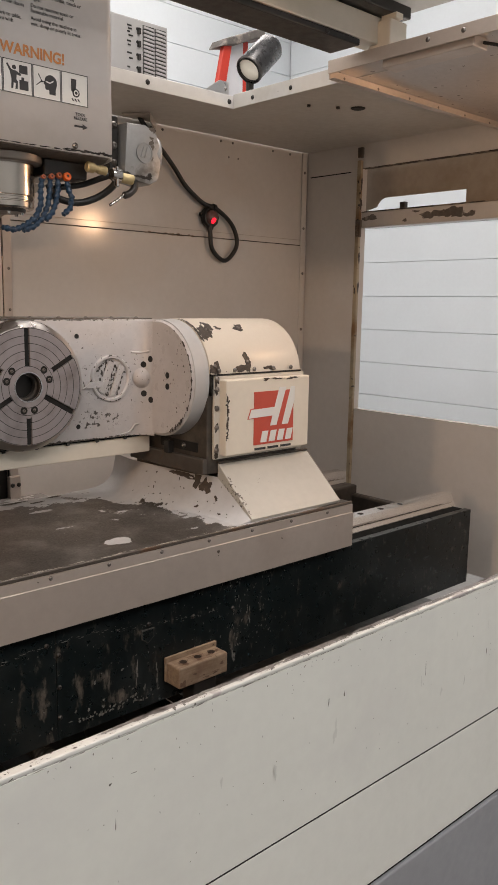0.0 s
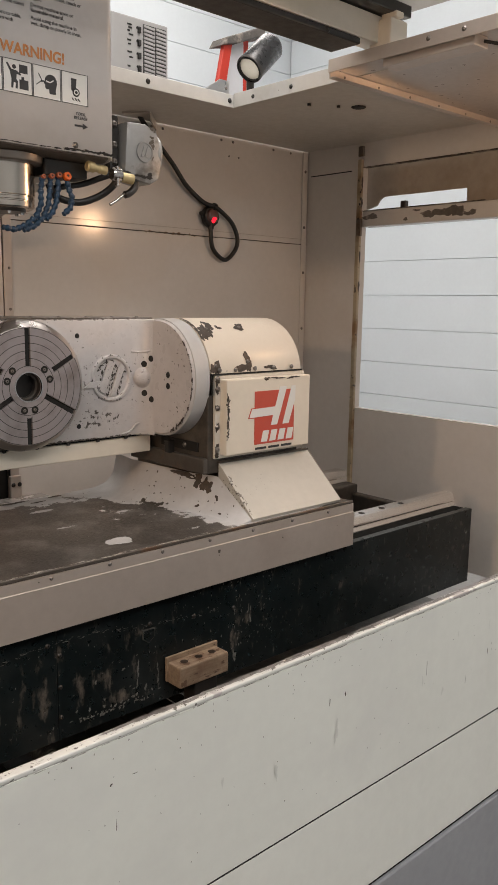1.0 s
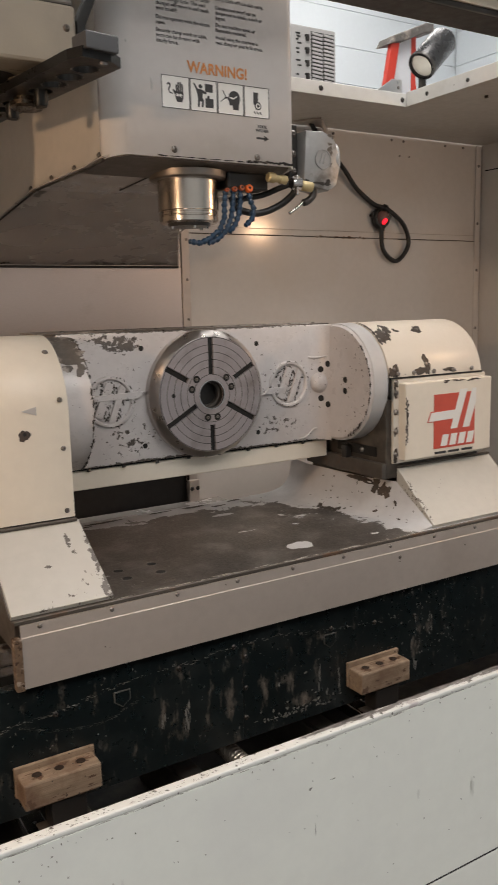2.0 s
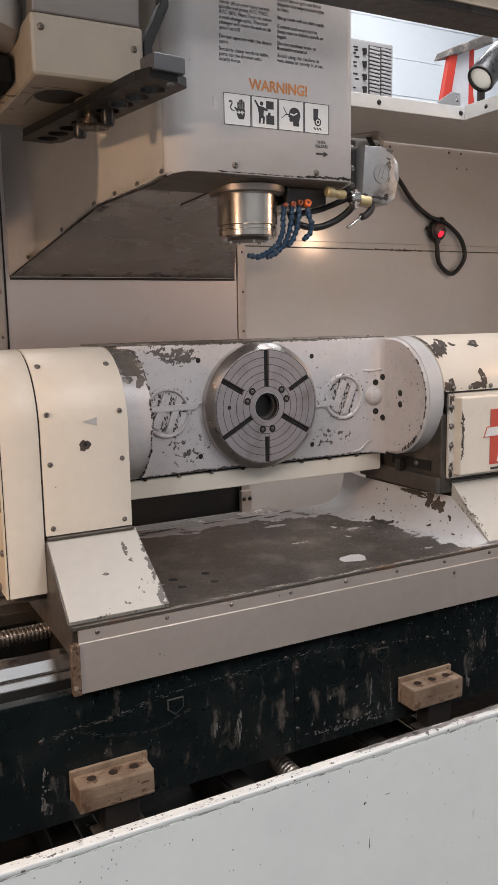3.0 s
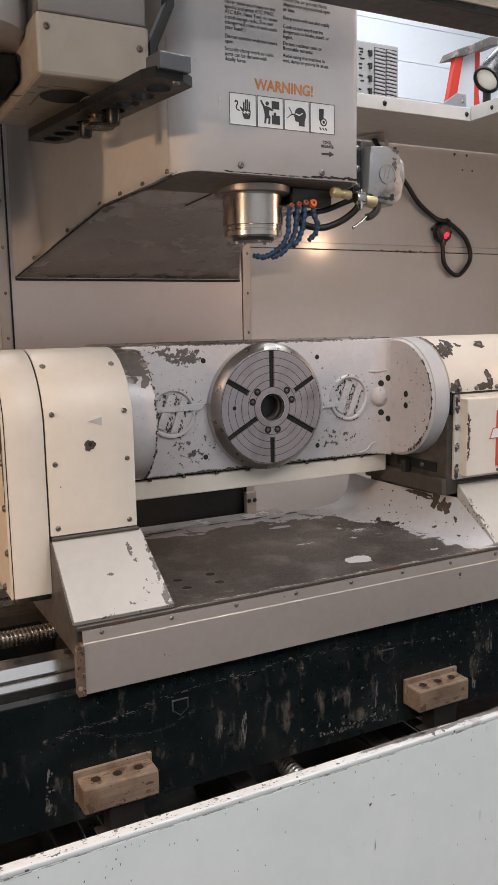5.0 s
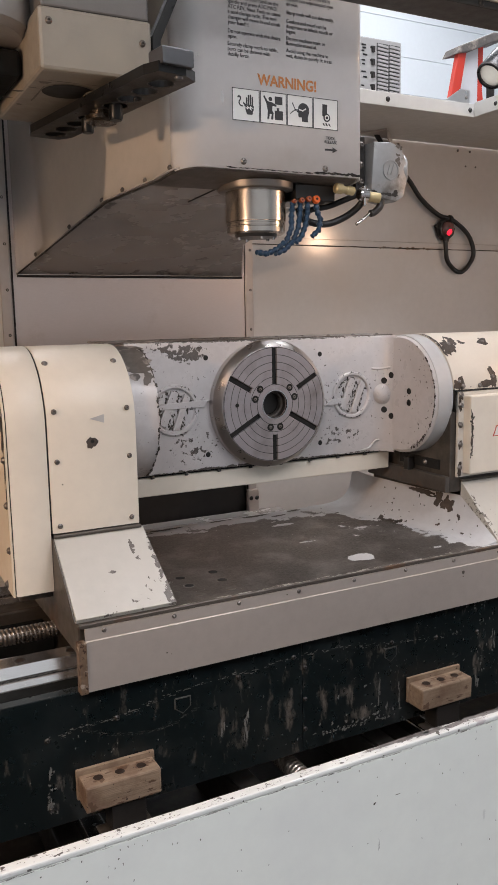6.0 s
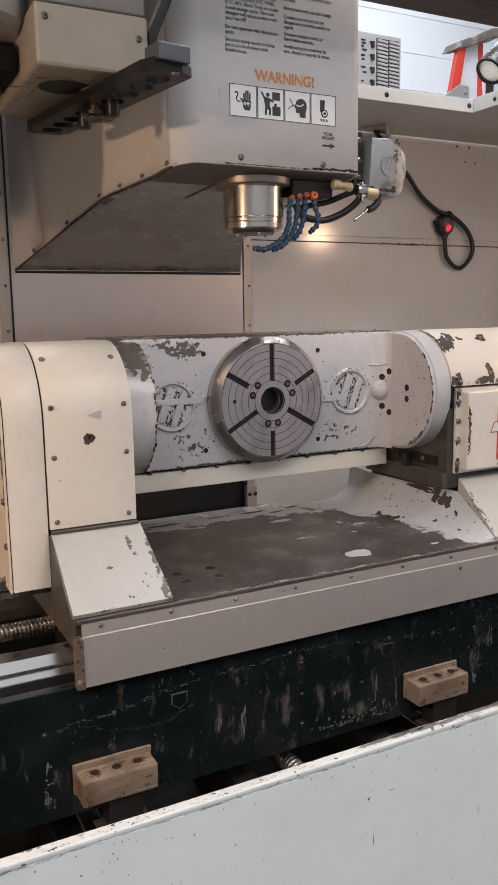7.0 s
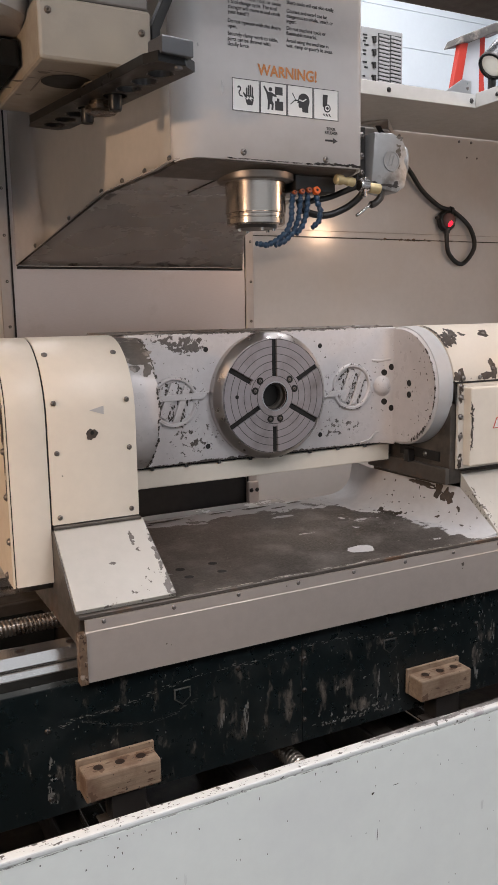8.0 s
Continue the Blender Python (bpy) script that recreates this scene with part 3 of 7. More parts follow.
    for i, z in enumerate((2.15, 1.87, 1.84)):
        part("bracket", box(XR - 0.012, XR, y_in - 0.006, y_in + 0.02, z - 0.02, z + 0.02, 0.003), DIRTY_STEEL, right)
    part("post", box(XR - 0.012, XR + 0.004, y_in, y_in + 0.02, 0.6, 2.12, 0.003), POST_RUST, right, "rust-stained corner post")
    pl = on_plane((0, y_in - 0.0006, 0), (1, 0, 0), (0, 0, 1))
    chips("paint_chip", [(XR - 0.004, z, 0.006, 0.02) for z in (1.62, 1.74, 1.86, 1.95, 2.03)], pl, right)
    tagged(part("wall_left", box(-1.23, -1.2, 0.72, YW, 0.3, 2.6), WALL_PAINT), "cream painted enclosure side wall", "wall", kind="structure")
    # roof: right part, strip along the back, and flanges round the opening
    roof = tagged(part("ceiling_enclosure", box(1.905, XR + 0.03, 0.72, YW, ZR, ZR + 0.004), ROOF_PAINT), "cream painted sheet metal enclosure roof", "ceiling", kind="structure")
    tagged(part("ceiling_back_strip", box(1.20, 1.905, 2.072, YW, ZR, ZR + 0.004), ROOF_PAINT), "cream painted sheet metal roof strip along the back wall", "ceiling", kind="structure")
    fl = tagged(part("roof_flange", box(1.20, 1.912, 2.066, 2.071, ZR - 0.006, ZR + 0.034, 0.001, 1), FLANGE_PAINT), "cream painted folded roof edge", "trim", kind="structure")
    fl2 = tagged(part("roof_flange_side", box(1.900, 1.905, 0.72, 2.064, ZR - 0.006, ZR + 0.038, 0.001, 1), FLANGE_PAINT), "cream painted folded roof edge", "trim", kind="structure")
    for x in (1.36, 1.56, 1.885):
        screw(fl, (x, 2.066, ZR + 0.014), (0, -1, 0), 0.0065, BLACK_STEEL)
    for y in (1.97, 1.80, 1.62):
        screw(fl2, (1.90, y, ZR + 0.014), (-1, 0, 0), 0.0055, BLACK_STEEL)
    part("hole_plug", lathe([(0.02, -0.004), (0.024, -0.002), (0.024, 0.0)], (2.19, 1.776, ZR - 0.0005), segs=24), DARK, roof)
    for p in ((2.045, 1.86), (2.13, 1.81)):
        part("rivet", lathe([(0.006, -0.008), (0.006, -0.001)], (p[0], p[1], ZR), segs=10), BLACK_STEEL, roof)
    # lower front roof sheet with its warm-lit lip
    sheet = thing("roof_sheet", (2.2, 1.25, 2.15), "grey sheet metal front roof panel with a folded lip", "panel")
    part("sheet", box(1.789, XR, 0.72, 1.543, 2.178, 2.181), ALU_SHEET, sheet)
    part("back_lip", box(1.789, XR, 1.541, 1.545, 2.152, 2.1775, 0.001, 1), SKIRT_STEEL, sheet)
    part("side_lip", box(1.785, 1.7885, 0.72, 1.545, 2.166, 2.200, 0.001, 1), SKIRT_STEEL, sheet)
    for x in (1.85, 2.0, 2.15, 2.3, 2.45, 2.6):
        screw(sheet, (x, 1.541, 2.165), (0, -1, 0), 0.003)
    for y in (0.95, 1.12, 1.22):
        screw(sheet, (1.785, y, 2.185), (-1, 0, 0), 0.005)
    part("lip_flange", box(1.789, XR, 1.522, 1.541, 2.152, 2.1545, 0.001, 1), SKIRT_STEEL, sheet)
    part("stiffener", box(1.80, 1.86, 1.10, 1.37, 2.150, 2.1775, 0.003), SKIRT_STEEL, sheet)
    part("wire", tube([(1.84, 1.10, 2.165), (1.86, 1.05, 2.15), (1.87, 1.00, 2.13), (1.85, 0.97, 2.165)], 0.004, 8), BLACK, sheet)
    # unseen mirror of the right sheet, added to shade the tool changer
    left = thing("roof_sheet", (-0.45, 1.25, 2.15), "grey sheet metal front roof panel with a folded lip", "panel")
    part("sheet", box(-1.2, 0.02, 0.72, 1.562, 2.178, 2.181), ALU_SHEET, left)
    part("back_lip", box(-1.2, 0.02, 1.560, 1.564, 2.135, 2.1775, 0.001, 1), SKIRT_STEEL, left)
    part("side_lip", box(0.0205, 0.024, 0.72, 1.564, 2.15, 2.205, 0.001, 1), SKIRT_STEEL, left)
    # unseen roof part, added with the left sheet for the same shade
    tagged(part("ceiling_left_unseen", box(-1.2, -0.135, 1.57, YW, ZR, ZR + 0.004), ROOF_PAINT), "cream painted sheet metal enclosure roof", "ceiling", kind="structure")
    # track of the sliding roof
    beam = thing("roof_track", (1.2, 1.45, 2.2), "dark steel roof track with a white cover strip", "beam")
    part("lower_rail", box(-1.0, 1.745, 1.40, 1.50, 2.200, 2.216, 0.003), BLACK_STEEL, beam)
    part("cover_strip", box(-1.0, 1.86, 1.40, 1.46, 2.218, 2.285, 0.003), CREAM, beam)
    part("upper_rail", box(-1.0, 1.90, 1.36, 1.46, 2.288, 2.318, 0.003), BLACK_STEEL, beam)
    part("top_box", box(-1.0, 1.98, 1.20, 1.42, 2.335, 2.52, 0.004), CABINET, beam)
    part("end_bracket", box(1.815, 1.885, 1.36, 1.43, 2.205, 2.275, 0.004), CREAM, beam)
    part("bracket_lug", box(1.825, 1.855, 1.35, 1.40, 2.275, 2.290, 0.003), CREAM, beam)
    for x in (1.3, 1.62):
        screw(beam, (x, 1.40, 2.208), (0, -1, 0), 0.006, BLACK_STEEL)


ALU_SHEET = surface("grey_roof_sheet", (0.46, 0.44, 0.43), 0.32, 0.4, vary=0.08)
enclosure()


SCUFF = surface("faint_grey_scuff", (0.645, 0.652, 0.612), 0.5, vary=0.12)
SILL_DIRT = surface("grey_edge_dirt", (0.22, 0.21, 0.195), 0.6, vary=0.3)


def front_panels():
    """The front of the machine under the door opening: upper panel with its worn top edge, second panel, plinth."""
    top = tagged(part("front_panel", box(-1.25, XR + 0.05, 0.80, 0.806, 0.679, 0.9765, 0.0006, 1), SILL_PAINT), "white painted front panel, scratched, with a worn top edge", "panel", kind="structure")
    part("top_edge", box(-1.25, XR + 0.05, 0.7998, 0.8168, 0.9767, 0.984, 0.0022, 2), SILL_EDGE, top, "chipped white top edge")
    part("inner_flange", box(-1.25, XR + 0.05, 0.8112, 0.8162, 0.88, 0.9762, 0.001, 1), SILL_EDGE, top)
    pl = on_plane((0, 0.7994, 0), (1, 0, 0), (0, 0, 1))
    rnd = random.Random(5)
    marks = []
    for i in range(230):
        x = rnd.uniform(0.02, 2.45)
        d = rnd.random() ** 2.4 * 0.26
        marks.append((x, 0.970 - d, rnd.uniform(0.0003, 0.0007), rnd.uniform(0.0006, 0.0016)))
    marks += [(0.587, 0.915, 0.002, 0.0018), (0.625, 0.917, 0.004, 0.0006), (0.595, 0.852, 0.0005, 0.009), (0.27, 0.862, 0.0004, 0.012), (1.30, 0.86, 0.0008, 0.012), (1.02, 0.885, 0.0010, 0.006), (1.06, 0.886, 0.0012, 0.005), (1.44, 0.79, 0.0006, 0.010), (1.52, 0.83, 0.0008, 0.008), (1.75, 0.72, 0.0007, 0.012)]
    chips("scratch", marks, pl, top, jag=0.5)
    scuffs = [(rnd.uniform(0.3, 2.3), rnd.uniform(0.70, 0.94), rnd.uniform(0.0010, 0.0035), rnd.uniform(0.005, 0.015)) for i in range(14)]
    chips("scuff", scuffs, on_plane((0, 0.7992, 0), (1, 0, 0), (0, 0, 1)), top, SCUFF, jag=0.6)
    rim = on_plane((0, 0, 0.9844), (1, 0, 0), (0, 1, 0))
    chips("edge_chip", [(rnd.uniform(0.0, 2.5), rnd.uniform(0.802, 0.815), rnd.uniform(0.0003, 0.0020), rnd.uniform(0.0002, 0.0005)) for i in range(860)], rim, top, jag=0.6)
    worn = [(0.60 + 1.8 * rnd.random(), 0.8160 - abs(rnd.gauss(0, 0.005)), rnd.uniform(0.006, 0.030), rnd.uniform(0.0008, 0.0028)) for i in range(420)]
    chips("worn_edge", [w for w in worn if w[1] + w[3] < 0.8166 and w[1] - w[3] > 0.8035], on_plane((0, 0, 0.9842), (1, 0, 0), (0, 1, 0)), top, SILL_WORN, jag=0.5)
    dirt = [(rnd.uniform(0.0, 2.5), 0.9772 + rnd.uniform(-0.0008, 0.0008), rnd.uniform(0.001, 0.009), rnd.uniform(0.0002, 0.0005)) for i in range(215)]
    chips("edge_dirt", dirt, on_plane((0, 0.7990, 0), (1, 0, 0), (0, 0, 1)), top, SILL_DIRT, jag=0.6)
    part("panel_joint", box(-1.25, XR + 0.05, 0.8012, 0.8030, 0.6752, 0.6788), DARK, top)
    tagged(part("lower_front_panel", box(-1.25, XR + 0.05, 0.801, 0.807, 0.468, 0.675, 0.002, 1), SILL_PAINT), "white painted lower front panel", "panel", kind="structure")
    tagged(part("plinth_panel", box(-1.25, XR + 0.05, 0.795, 0.806, 0.0, 0.462, 0.002, 1), GREY_PANEL), "blue-grey painted machine plinth", "panel", kind="structure")
    tagged(part("front_frame", box(-1.25, XR + 0.05, 0.810, 0.816, 0.2, 0.87), DARK), "dark steel frame behind the front panel", "panel", kind="structure")


front_panels()


# ---------------------------------------------------------------- the bed and the saddle
def bed():
    b = thing("machine_bed", (1.0, 1.6, 0.3), "dark oily cast iron machine bed", "machine bed")
    part("pan", box(-1.19, XR, 0.84, YW - 0.02, 0.30, 0.40), OILY, b)
    for x in (0.40, 1.25):
        part("way", box(x - 0.07, x + 0.07, 0.90, 2.4, 0.40, 0.50, 0.006), OILY, b)
        part("way_rail", box(x - 0.022, x + 0.022, 0.92, 2.4, 0.50, 0.535, 0.004), STEEL, b)
    for x in (0.752, 1.125):
        rib = part("rib", box(x - 0.032, x + 0.032, 1.30, 1.72, 0.40, 0.52, 0.006), OILY, b)
        part("rib_cap", box(x - 0.026, x + 0.026, 1.47, 1.575, 0.5205, 0.526, 0.002, 1), DIRTY_STEEL, b)
        part("rib_cap", box(x - 0.026, x + 0.026, 1.36, 1.462, 0.5205, 0.526, 0.002, 1), DIRTY_STEEL, b)
    part("rear_cover", box(0.50, 1.375, 2.30, YW - 0.002, 0.735, 0.89, 0.004), RAMP_STEEL, b)
    part("rear_step", box(0.50, 1.40, 2.18, 2.40, 0.66, 0.734, 0.004), OILY, b)
    yscrew = thing("cross_ball_screw", (0.87, 1.5, 0.5), "greasy steel cross-feed ball screw", "ball screw")
    part("shaft", thread((0.868, 0.95, 0.525), (0, 1, 0), 0.9, 0.0225, 0.0125), SCREW_GREASE, yscrew, smooth=50)


def thread(start, direction, length, r, pitch, segs=16):
    """A ball screw: rounded ridges one pitch apart, leaning as a helix does."""
    bm = bmesh.new()
    m = Matrix.Translation(start) @ frame_to(direction)
    steps = int(length / pitch * 6)
    last = None
    for i in range(steps + 1):
        ring = []
        for k in range(segs):
            a = 2 * math.pi * k / segs
            h = length * i / steps
            phase = 2 * math.pi * (h / pitch) - a
            rr = r * (1 - 0.22 * max(0.0, math.cos(phase)) ** 2)
            ring.append(bm.verts.new(m @ Vector((rr * math.cos(a), rr * math.sin(a), h))))
        if last:
            for k in range(segs):
                bm.faces.new((last[k], last[(k + 1) % segs], ring[(k + 1) % segs], ring[k]))
        last = ring
    bmesh.ops.recalc_face_normals(bm, faces=bm.faces)
    return bm


bed()


def saddle():
    s = thing("saddle", (0.9, 1.7, 0.55), "black-green painted cast iron saddle, scraped and greasy", "saddle")
    x0, x1 = -0.75, 2.45
    front = part("front_apron", box(x0, 0.8555, 1.425, 1.45, 0.603, 0.862, 0.0015), CAST_BLACK, s)
    part("front_apron", box(0.8563, x1, 1.425, 1.45, 0.603, 0.862, 0.0015), CAST_BLACK, s)
    part("front_beam", box(x0, x1, 1.45, 1.60, 0.62, 0.860, 0.006), CAST_DULL, s)
    part("rear_beam", box(x0, x1, 1.93, 2.08, 0.62, 0.860, 0.006), OILY, s)
    part("web_floor", box(x0, x1, 1.60, 1.93, 0.62, 0.70), OILY, s)
    for i in range(9):
        x = x0 + 0.12 + i * 0.38
        part("rib", box(x, x + 0.035, 1.60, 1.93, 0.70, 0.83, 0.008), OILY, s)
    pl = on_plane((0, 1.4244, 0), (1, 0, 0), (0, 0, 1))
    rnd = random.Random(11)
    pale = [(rnd.uniform(0.25, 1.6), rnd.uniform(0.62, 0.86), rnd.uniform(0.0004, 0.0013), rnd.uniform(0.0004, 0.0022)) for i in range(170)]
    pale += [(rnd.gauss(1.40, 0.07), rnd.uniform(0.66, 0.86), rnd.uniform(0.0005, 0.002), rnd.uniform(0.0006, 0.004)) for i in range(110)]
    pale += [(rnd.gauss(0.98, 0.08), 0.625 + rnd.expovariate(60), rnd.uniform(0.001, 0.004), rnd.uniform(0.001, 0.004)) for i in range(60)]
    pale += [(0.30 + rnd.gauss(0, 0.006), rnd.uniform(0.615, 0.72), rnd.uniform(0.0006, 0.0028), rnd.uniform(0.0008, 0.004)) for i in range(16)]
    # a long scuffed line across the apron, a curved scratch, and short upright scrapes
    line = ((0.292, 0.780), (0.363, 0.790), (0.429, 0.792), (0.513, 0.807), (0.623, 0.820), (0.734, 0.819), (0.833, 0.829), (0.937, 0.826), (1.065, 0.808), (1.183, 0.797), (1.307, 0.786))
    for (xa, za), (xb, zb) in zip(line, line[1:]):
        for i in range(22):
            k = rnd.random()
            pale.append((xa + (xb - xa) * k, za + (zb - za) * k + rnd.gauss(0, 0.0026), rnd.uniform(0.0006, 0.0045), rnd.uniform(0.0002, 0.0010)))
    for x, z0, z1, n in ((1.119, 0.650, 0.705, 5), (1.061, 0.665, 0.714, 4), (1.081, 0.650, 0.665, 2), (1.413, 0.720, 0.769, 4), (1.362, 0.634, 0.690, 5), (0.718, 0.640, 0.728, 6), (0.712, 0.650, 0.690, 3), (0.301, 0.627, 0.658, 5), (0.299, 0.690, 0.720, 3), (0.659, 0.690, 0.735, 3)):
        for i in range(n):
            pale.append((x + rnd.gauss(0, 0.003), rnd.uniform(z0, z1), rnd.uniform(0.0006, 0.0022), rnd.uniform(0.004, 0.014)))
    pl2 = on_plane((0, 1.4240, 0), (1, 0, 0), (0, 0, 1))
    chips("scratch", pale, pl2, s, CAST_PALE, jag=0.6)
    bow = ((0.363, 0.784), (0.415, 0.760), (0.475, 0.747), (0.520, 0.744), (0.561, 0.749), (0.610, 0.770))
    faint = []
    for (xa, za), (xb, zb) in zip(bow, bow[1:]):
        for i in range(20):
            k = rnd.random()
            faint.append((xa + (xb - xa) * k, za + (zb - za) * k + rnd.choice((0.0, 0.0035)) + rnd.gauss(0, 0.0008), rnd.uniform(0.001, 0.005), rnd.uniform(0.0002, 0.0006)))
    chips("curved_scratch", faint, pl2, s, CAST_EDGE, jag=0.6)
    for x, z in ((0.300, 0.779), (0.300, 0.640), (0.701, 0.813), (0.862, 0.798), (0.862, 0.725), (0.862, 0.655), (0.834, 0.827), (1.097, 0.806), (1.229, 0.791), (1.358, 0.780), (0.436, 0.790)):
        screw(s, (x, 1.425, z), (0, -1, 0), 0.0045, BLACK_STEEL)
    # two shield-shaped badges
    for x, z in ((0.573, 0.785), (1.093, 0.780)):
        pts = [(x - 0.018, z + 0.016), (x + 0.018, z + 0.016), (x + 0.018, z - 0.006), (x, z - 0.02), (x - 0.018, z - 0.006)]
        ob = part("badge", prism(pts, "y", 1.4225, 1.4248, 0.0008), CAST_EDGE, s)
        pts = [(x + (a - x) * 0.84, z + (b - z) * 0.84) for a, b in pts]
        part("badge_face", prism(pts, "y", 1.4220, 1.4228), CAST_BLACK, s)
    # linear rails
    for y in (1.526, 2.02):
        t = thing("linear_rail", (0.9, y, 0.86), "bright ground steel linear rail with bolt holes", "rail", "saddle rails")
        half = [(0.034, 0.8605), (0.0335, 0.863), (0.029, 0.8735), (0.0255, 0.8750), (0.0255, 0.8775), (0.031, 0.8795), (0.0305, 0.884), (0.0235, 0.9015), (0.0225, 0.904)]
        prof = [(y + a, z) for a, z in half] + [(y - a, z) for a, z in half[::-1]]
        part("rail", prism(prof, "x", x0, x1), RAIL_STEEL, t)
        for i in range(30):
            hx = x0 + 0.029 + i * 0.100
            part("bolt_hole", lathe([(0.0108, 0.0), (0.0100, 0.0006), (0.0085, 0.0003)], (hx, y, 0.9040), segs=18, caps=False), BLACK_STEEL, t)
            part("bolt_head", lathe([(0.0088, 0.0), (0.0080, 0.0003)], (hx, y, 0.9041), segs=14), HOLE_BROWN, t)
    t = thing("ball_screw", (0.0, 1.65, 0.9), "steel ball screw with greasy thread", "ball screw")
    part("shaft", thread((x0 + 0.1, 1.655, 0.905), (1, 0, 0), 1.25, 0.0180, 0.0088), SCREW_DARK, t, smooth=50)
    part("bearing_block", box(x0 + 0.02, x0 + 0.1, 1.60, 1.71, 0.70, 0.95, 0.006), CAST_BLACK, t)
    nut = part("ball_nut", lathe([(0.020, 0.0), (0.036, 0.001), (0.036, 0.014), (0.030, 0.016), (0.030, 0.07), (0.026, 0.074)], (0.45, 1.655, 0.905), (1, 0, 0), 28), OILY, t, "oily flanged ball nut", smooth=30)
    for a in range(0, 360, 60):
        screw(nut, (0.449, 1.655 + 0.031 * math.cos(radians(a)), 0.905 + 0.031 * math.sin(radians(a))), (-1, 0, 0), 0.004)
    # pockets of the rear beam, and oil lines on the web floor
    for i in range(7):
        x = x0 + 0.30 + i * 0.38
        part("pocket_rim", prism([(x - 0.13, 0.715), (x + 0.13, 0.715), (x + 0.13, 0.80), (x + 0.10, 0.83), (x - 0.10, 0.83), (x - 0.13, 0.80)], "y", 1.922, 1.9295, 0.003), CAST_DULL, s)
    l = thing("oil_line", (0.0, 1.75, 0.71), "thin black and white oil lines lying in the saddle", "hose")
    part("hose", tube([(-0.60, 1.72, 0.708), (-0.35, 1.66, 0.712), (-0.10, 1.70, 0.842), (0.10, 1.66, 0.848), (0.30, 1.64, 0.855)], 0.005, 8), BLACK, l, "black oil hose", smooth=60)
    part("hose", tube([(-0.55, 1.75, 0.707), (-0.30, 1.70, 0.712), (-0.08, 1.73, 0.840), (0.12, 1.69, 0.846), (0.32, 1.66, 0.853)], 0.004, 8), WHITE_INK, l, "white oil hose", smooth=60)
    # wooden stops
    def block(x, z):
        w = thing("wooden_block", (x, 1.40, z), "worn oily wooden block with three bolt holes on the saddle front", "wooden block", "wooden stops on the saddle")
        body = part("block", box(x, x + 0.150, 1.368, 1.4235, z, z + 0.052, 0.004), WOOD, w)
        part("backing", box(x - 0.004, x + 0.154, 1.4150, 1.4232, z + 0.003, z + 0.064, 0.002), WOOD, w)
        rnd = random.Random(int(x * 1000))
        oil = [(x + 0.032 + i * 0.043 + rnd.gauss(0, 0.003), 1.394 + rnd.gauss(0, 0.003), rnd.uniform(0.010, 0.0125), rnd.uniform(0.010, 0.012)) for i in range(3)]
        oil += [(x + rnd.uniform(0.01, 0.14), rnd.uniform(1.372, 1.412), rnd.uniform(0.004, 0.012), rnd.uniform(0.001, 0.003)) for i in range(9)]
        chips("oil_stain", oil, on_plane((0, 0, z + 0.0521), (1, 0, 0), (0, 1, 0)), w, WOOD_OILED, jag=0.5)
        grime = [(x + rnd.uniform(0.005, 0.145), z + rnd.expovariate(110), rnd.uniform(0.002, 0.009), rnd.uniform(0.0006, 0.002)) for i in range(14)]
        grime += [(x + 0.012, z + 0.012, 0.007, 0.009), (x + 0.13, z + 0.030, 0.006, 0.003)]
        chips("grime", [g for g in grime if g[1] + g[3] < z + 0.050 and g[1] - g[3] > z + 0.001], on_plane((0, 1.3676, 0), (1, 0, 0), (0, 0, 1)), w, WOOD_OILED, jag=0.6)
        for i in range(3):
            part("bolt_hole", lathe([(0.0095, 0.0), (0.0085, 0.0006), (0.004, 0.0004)], (x + 0.032 + i * 0.043, 1.394, z + 0.0529), segs=16), HOLE_BROWN, w)
        part("bracket", box(x + 0.05, x + 0.12, 1.375, 1.42, z - 0.06, z - 0.002, 0.003), BLACK_STEEL, w)
        part("bracket_foot", box(x + 0.03, x + 0.135, 1.35, 1.42, z - 0.066, z - 0.061, 0.002, 1), OILY, w)
        for q in (0.045, 0.12):
            screw(w, (x + q, 1.362, z - 0.061), (0, 0, 1), 0.0045)
        return w
    block(0.352, 0.645)
    block(1.143, 0.648)


saddle()


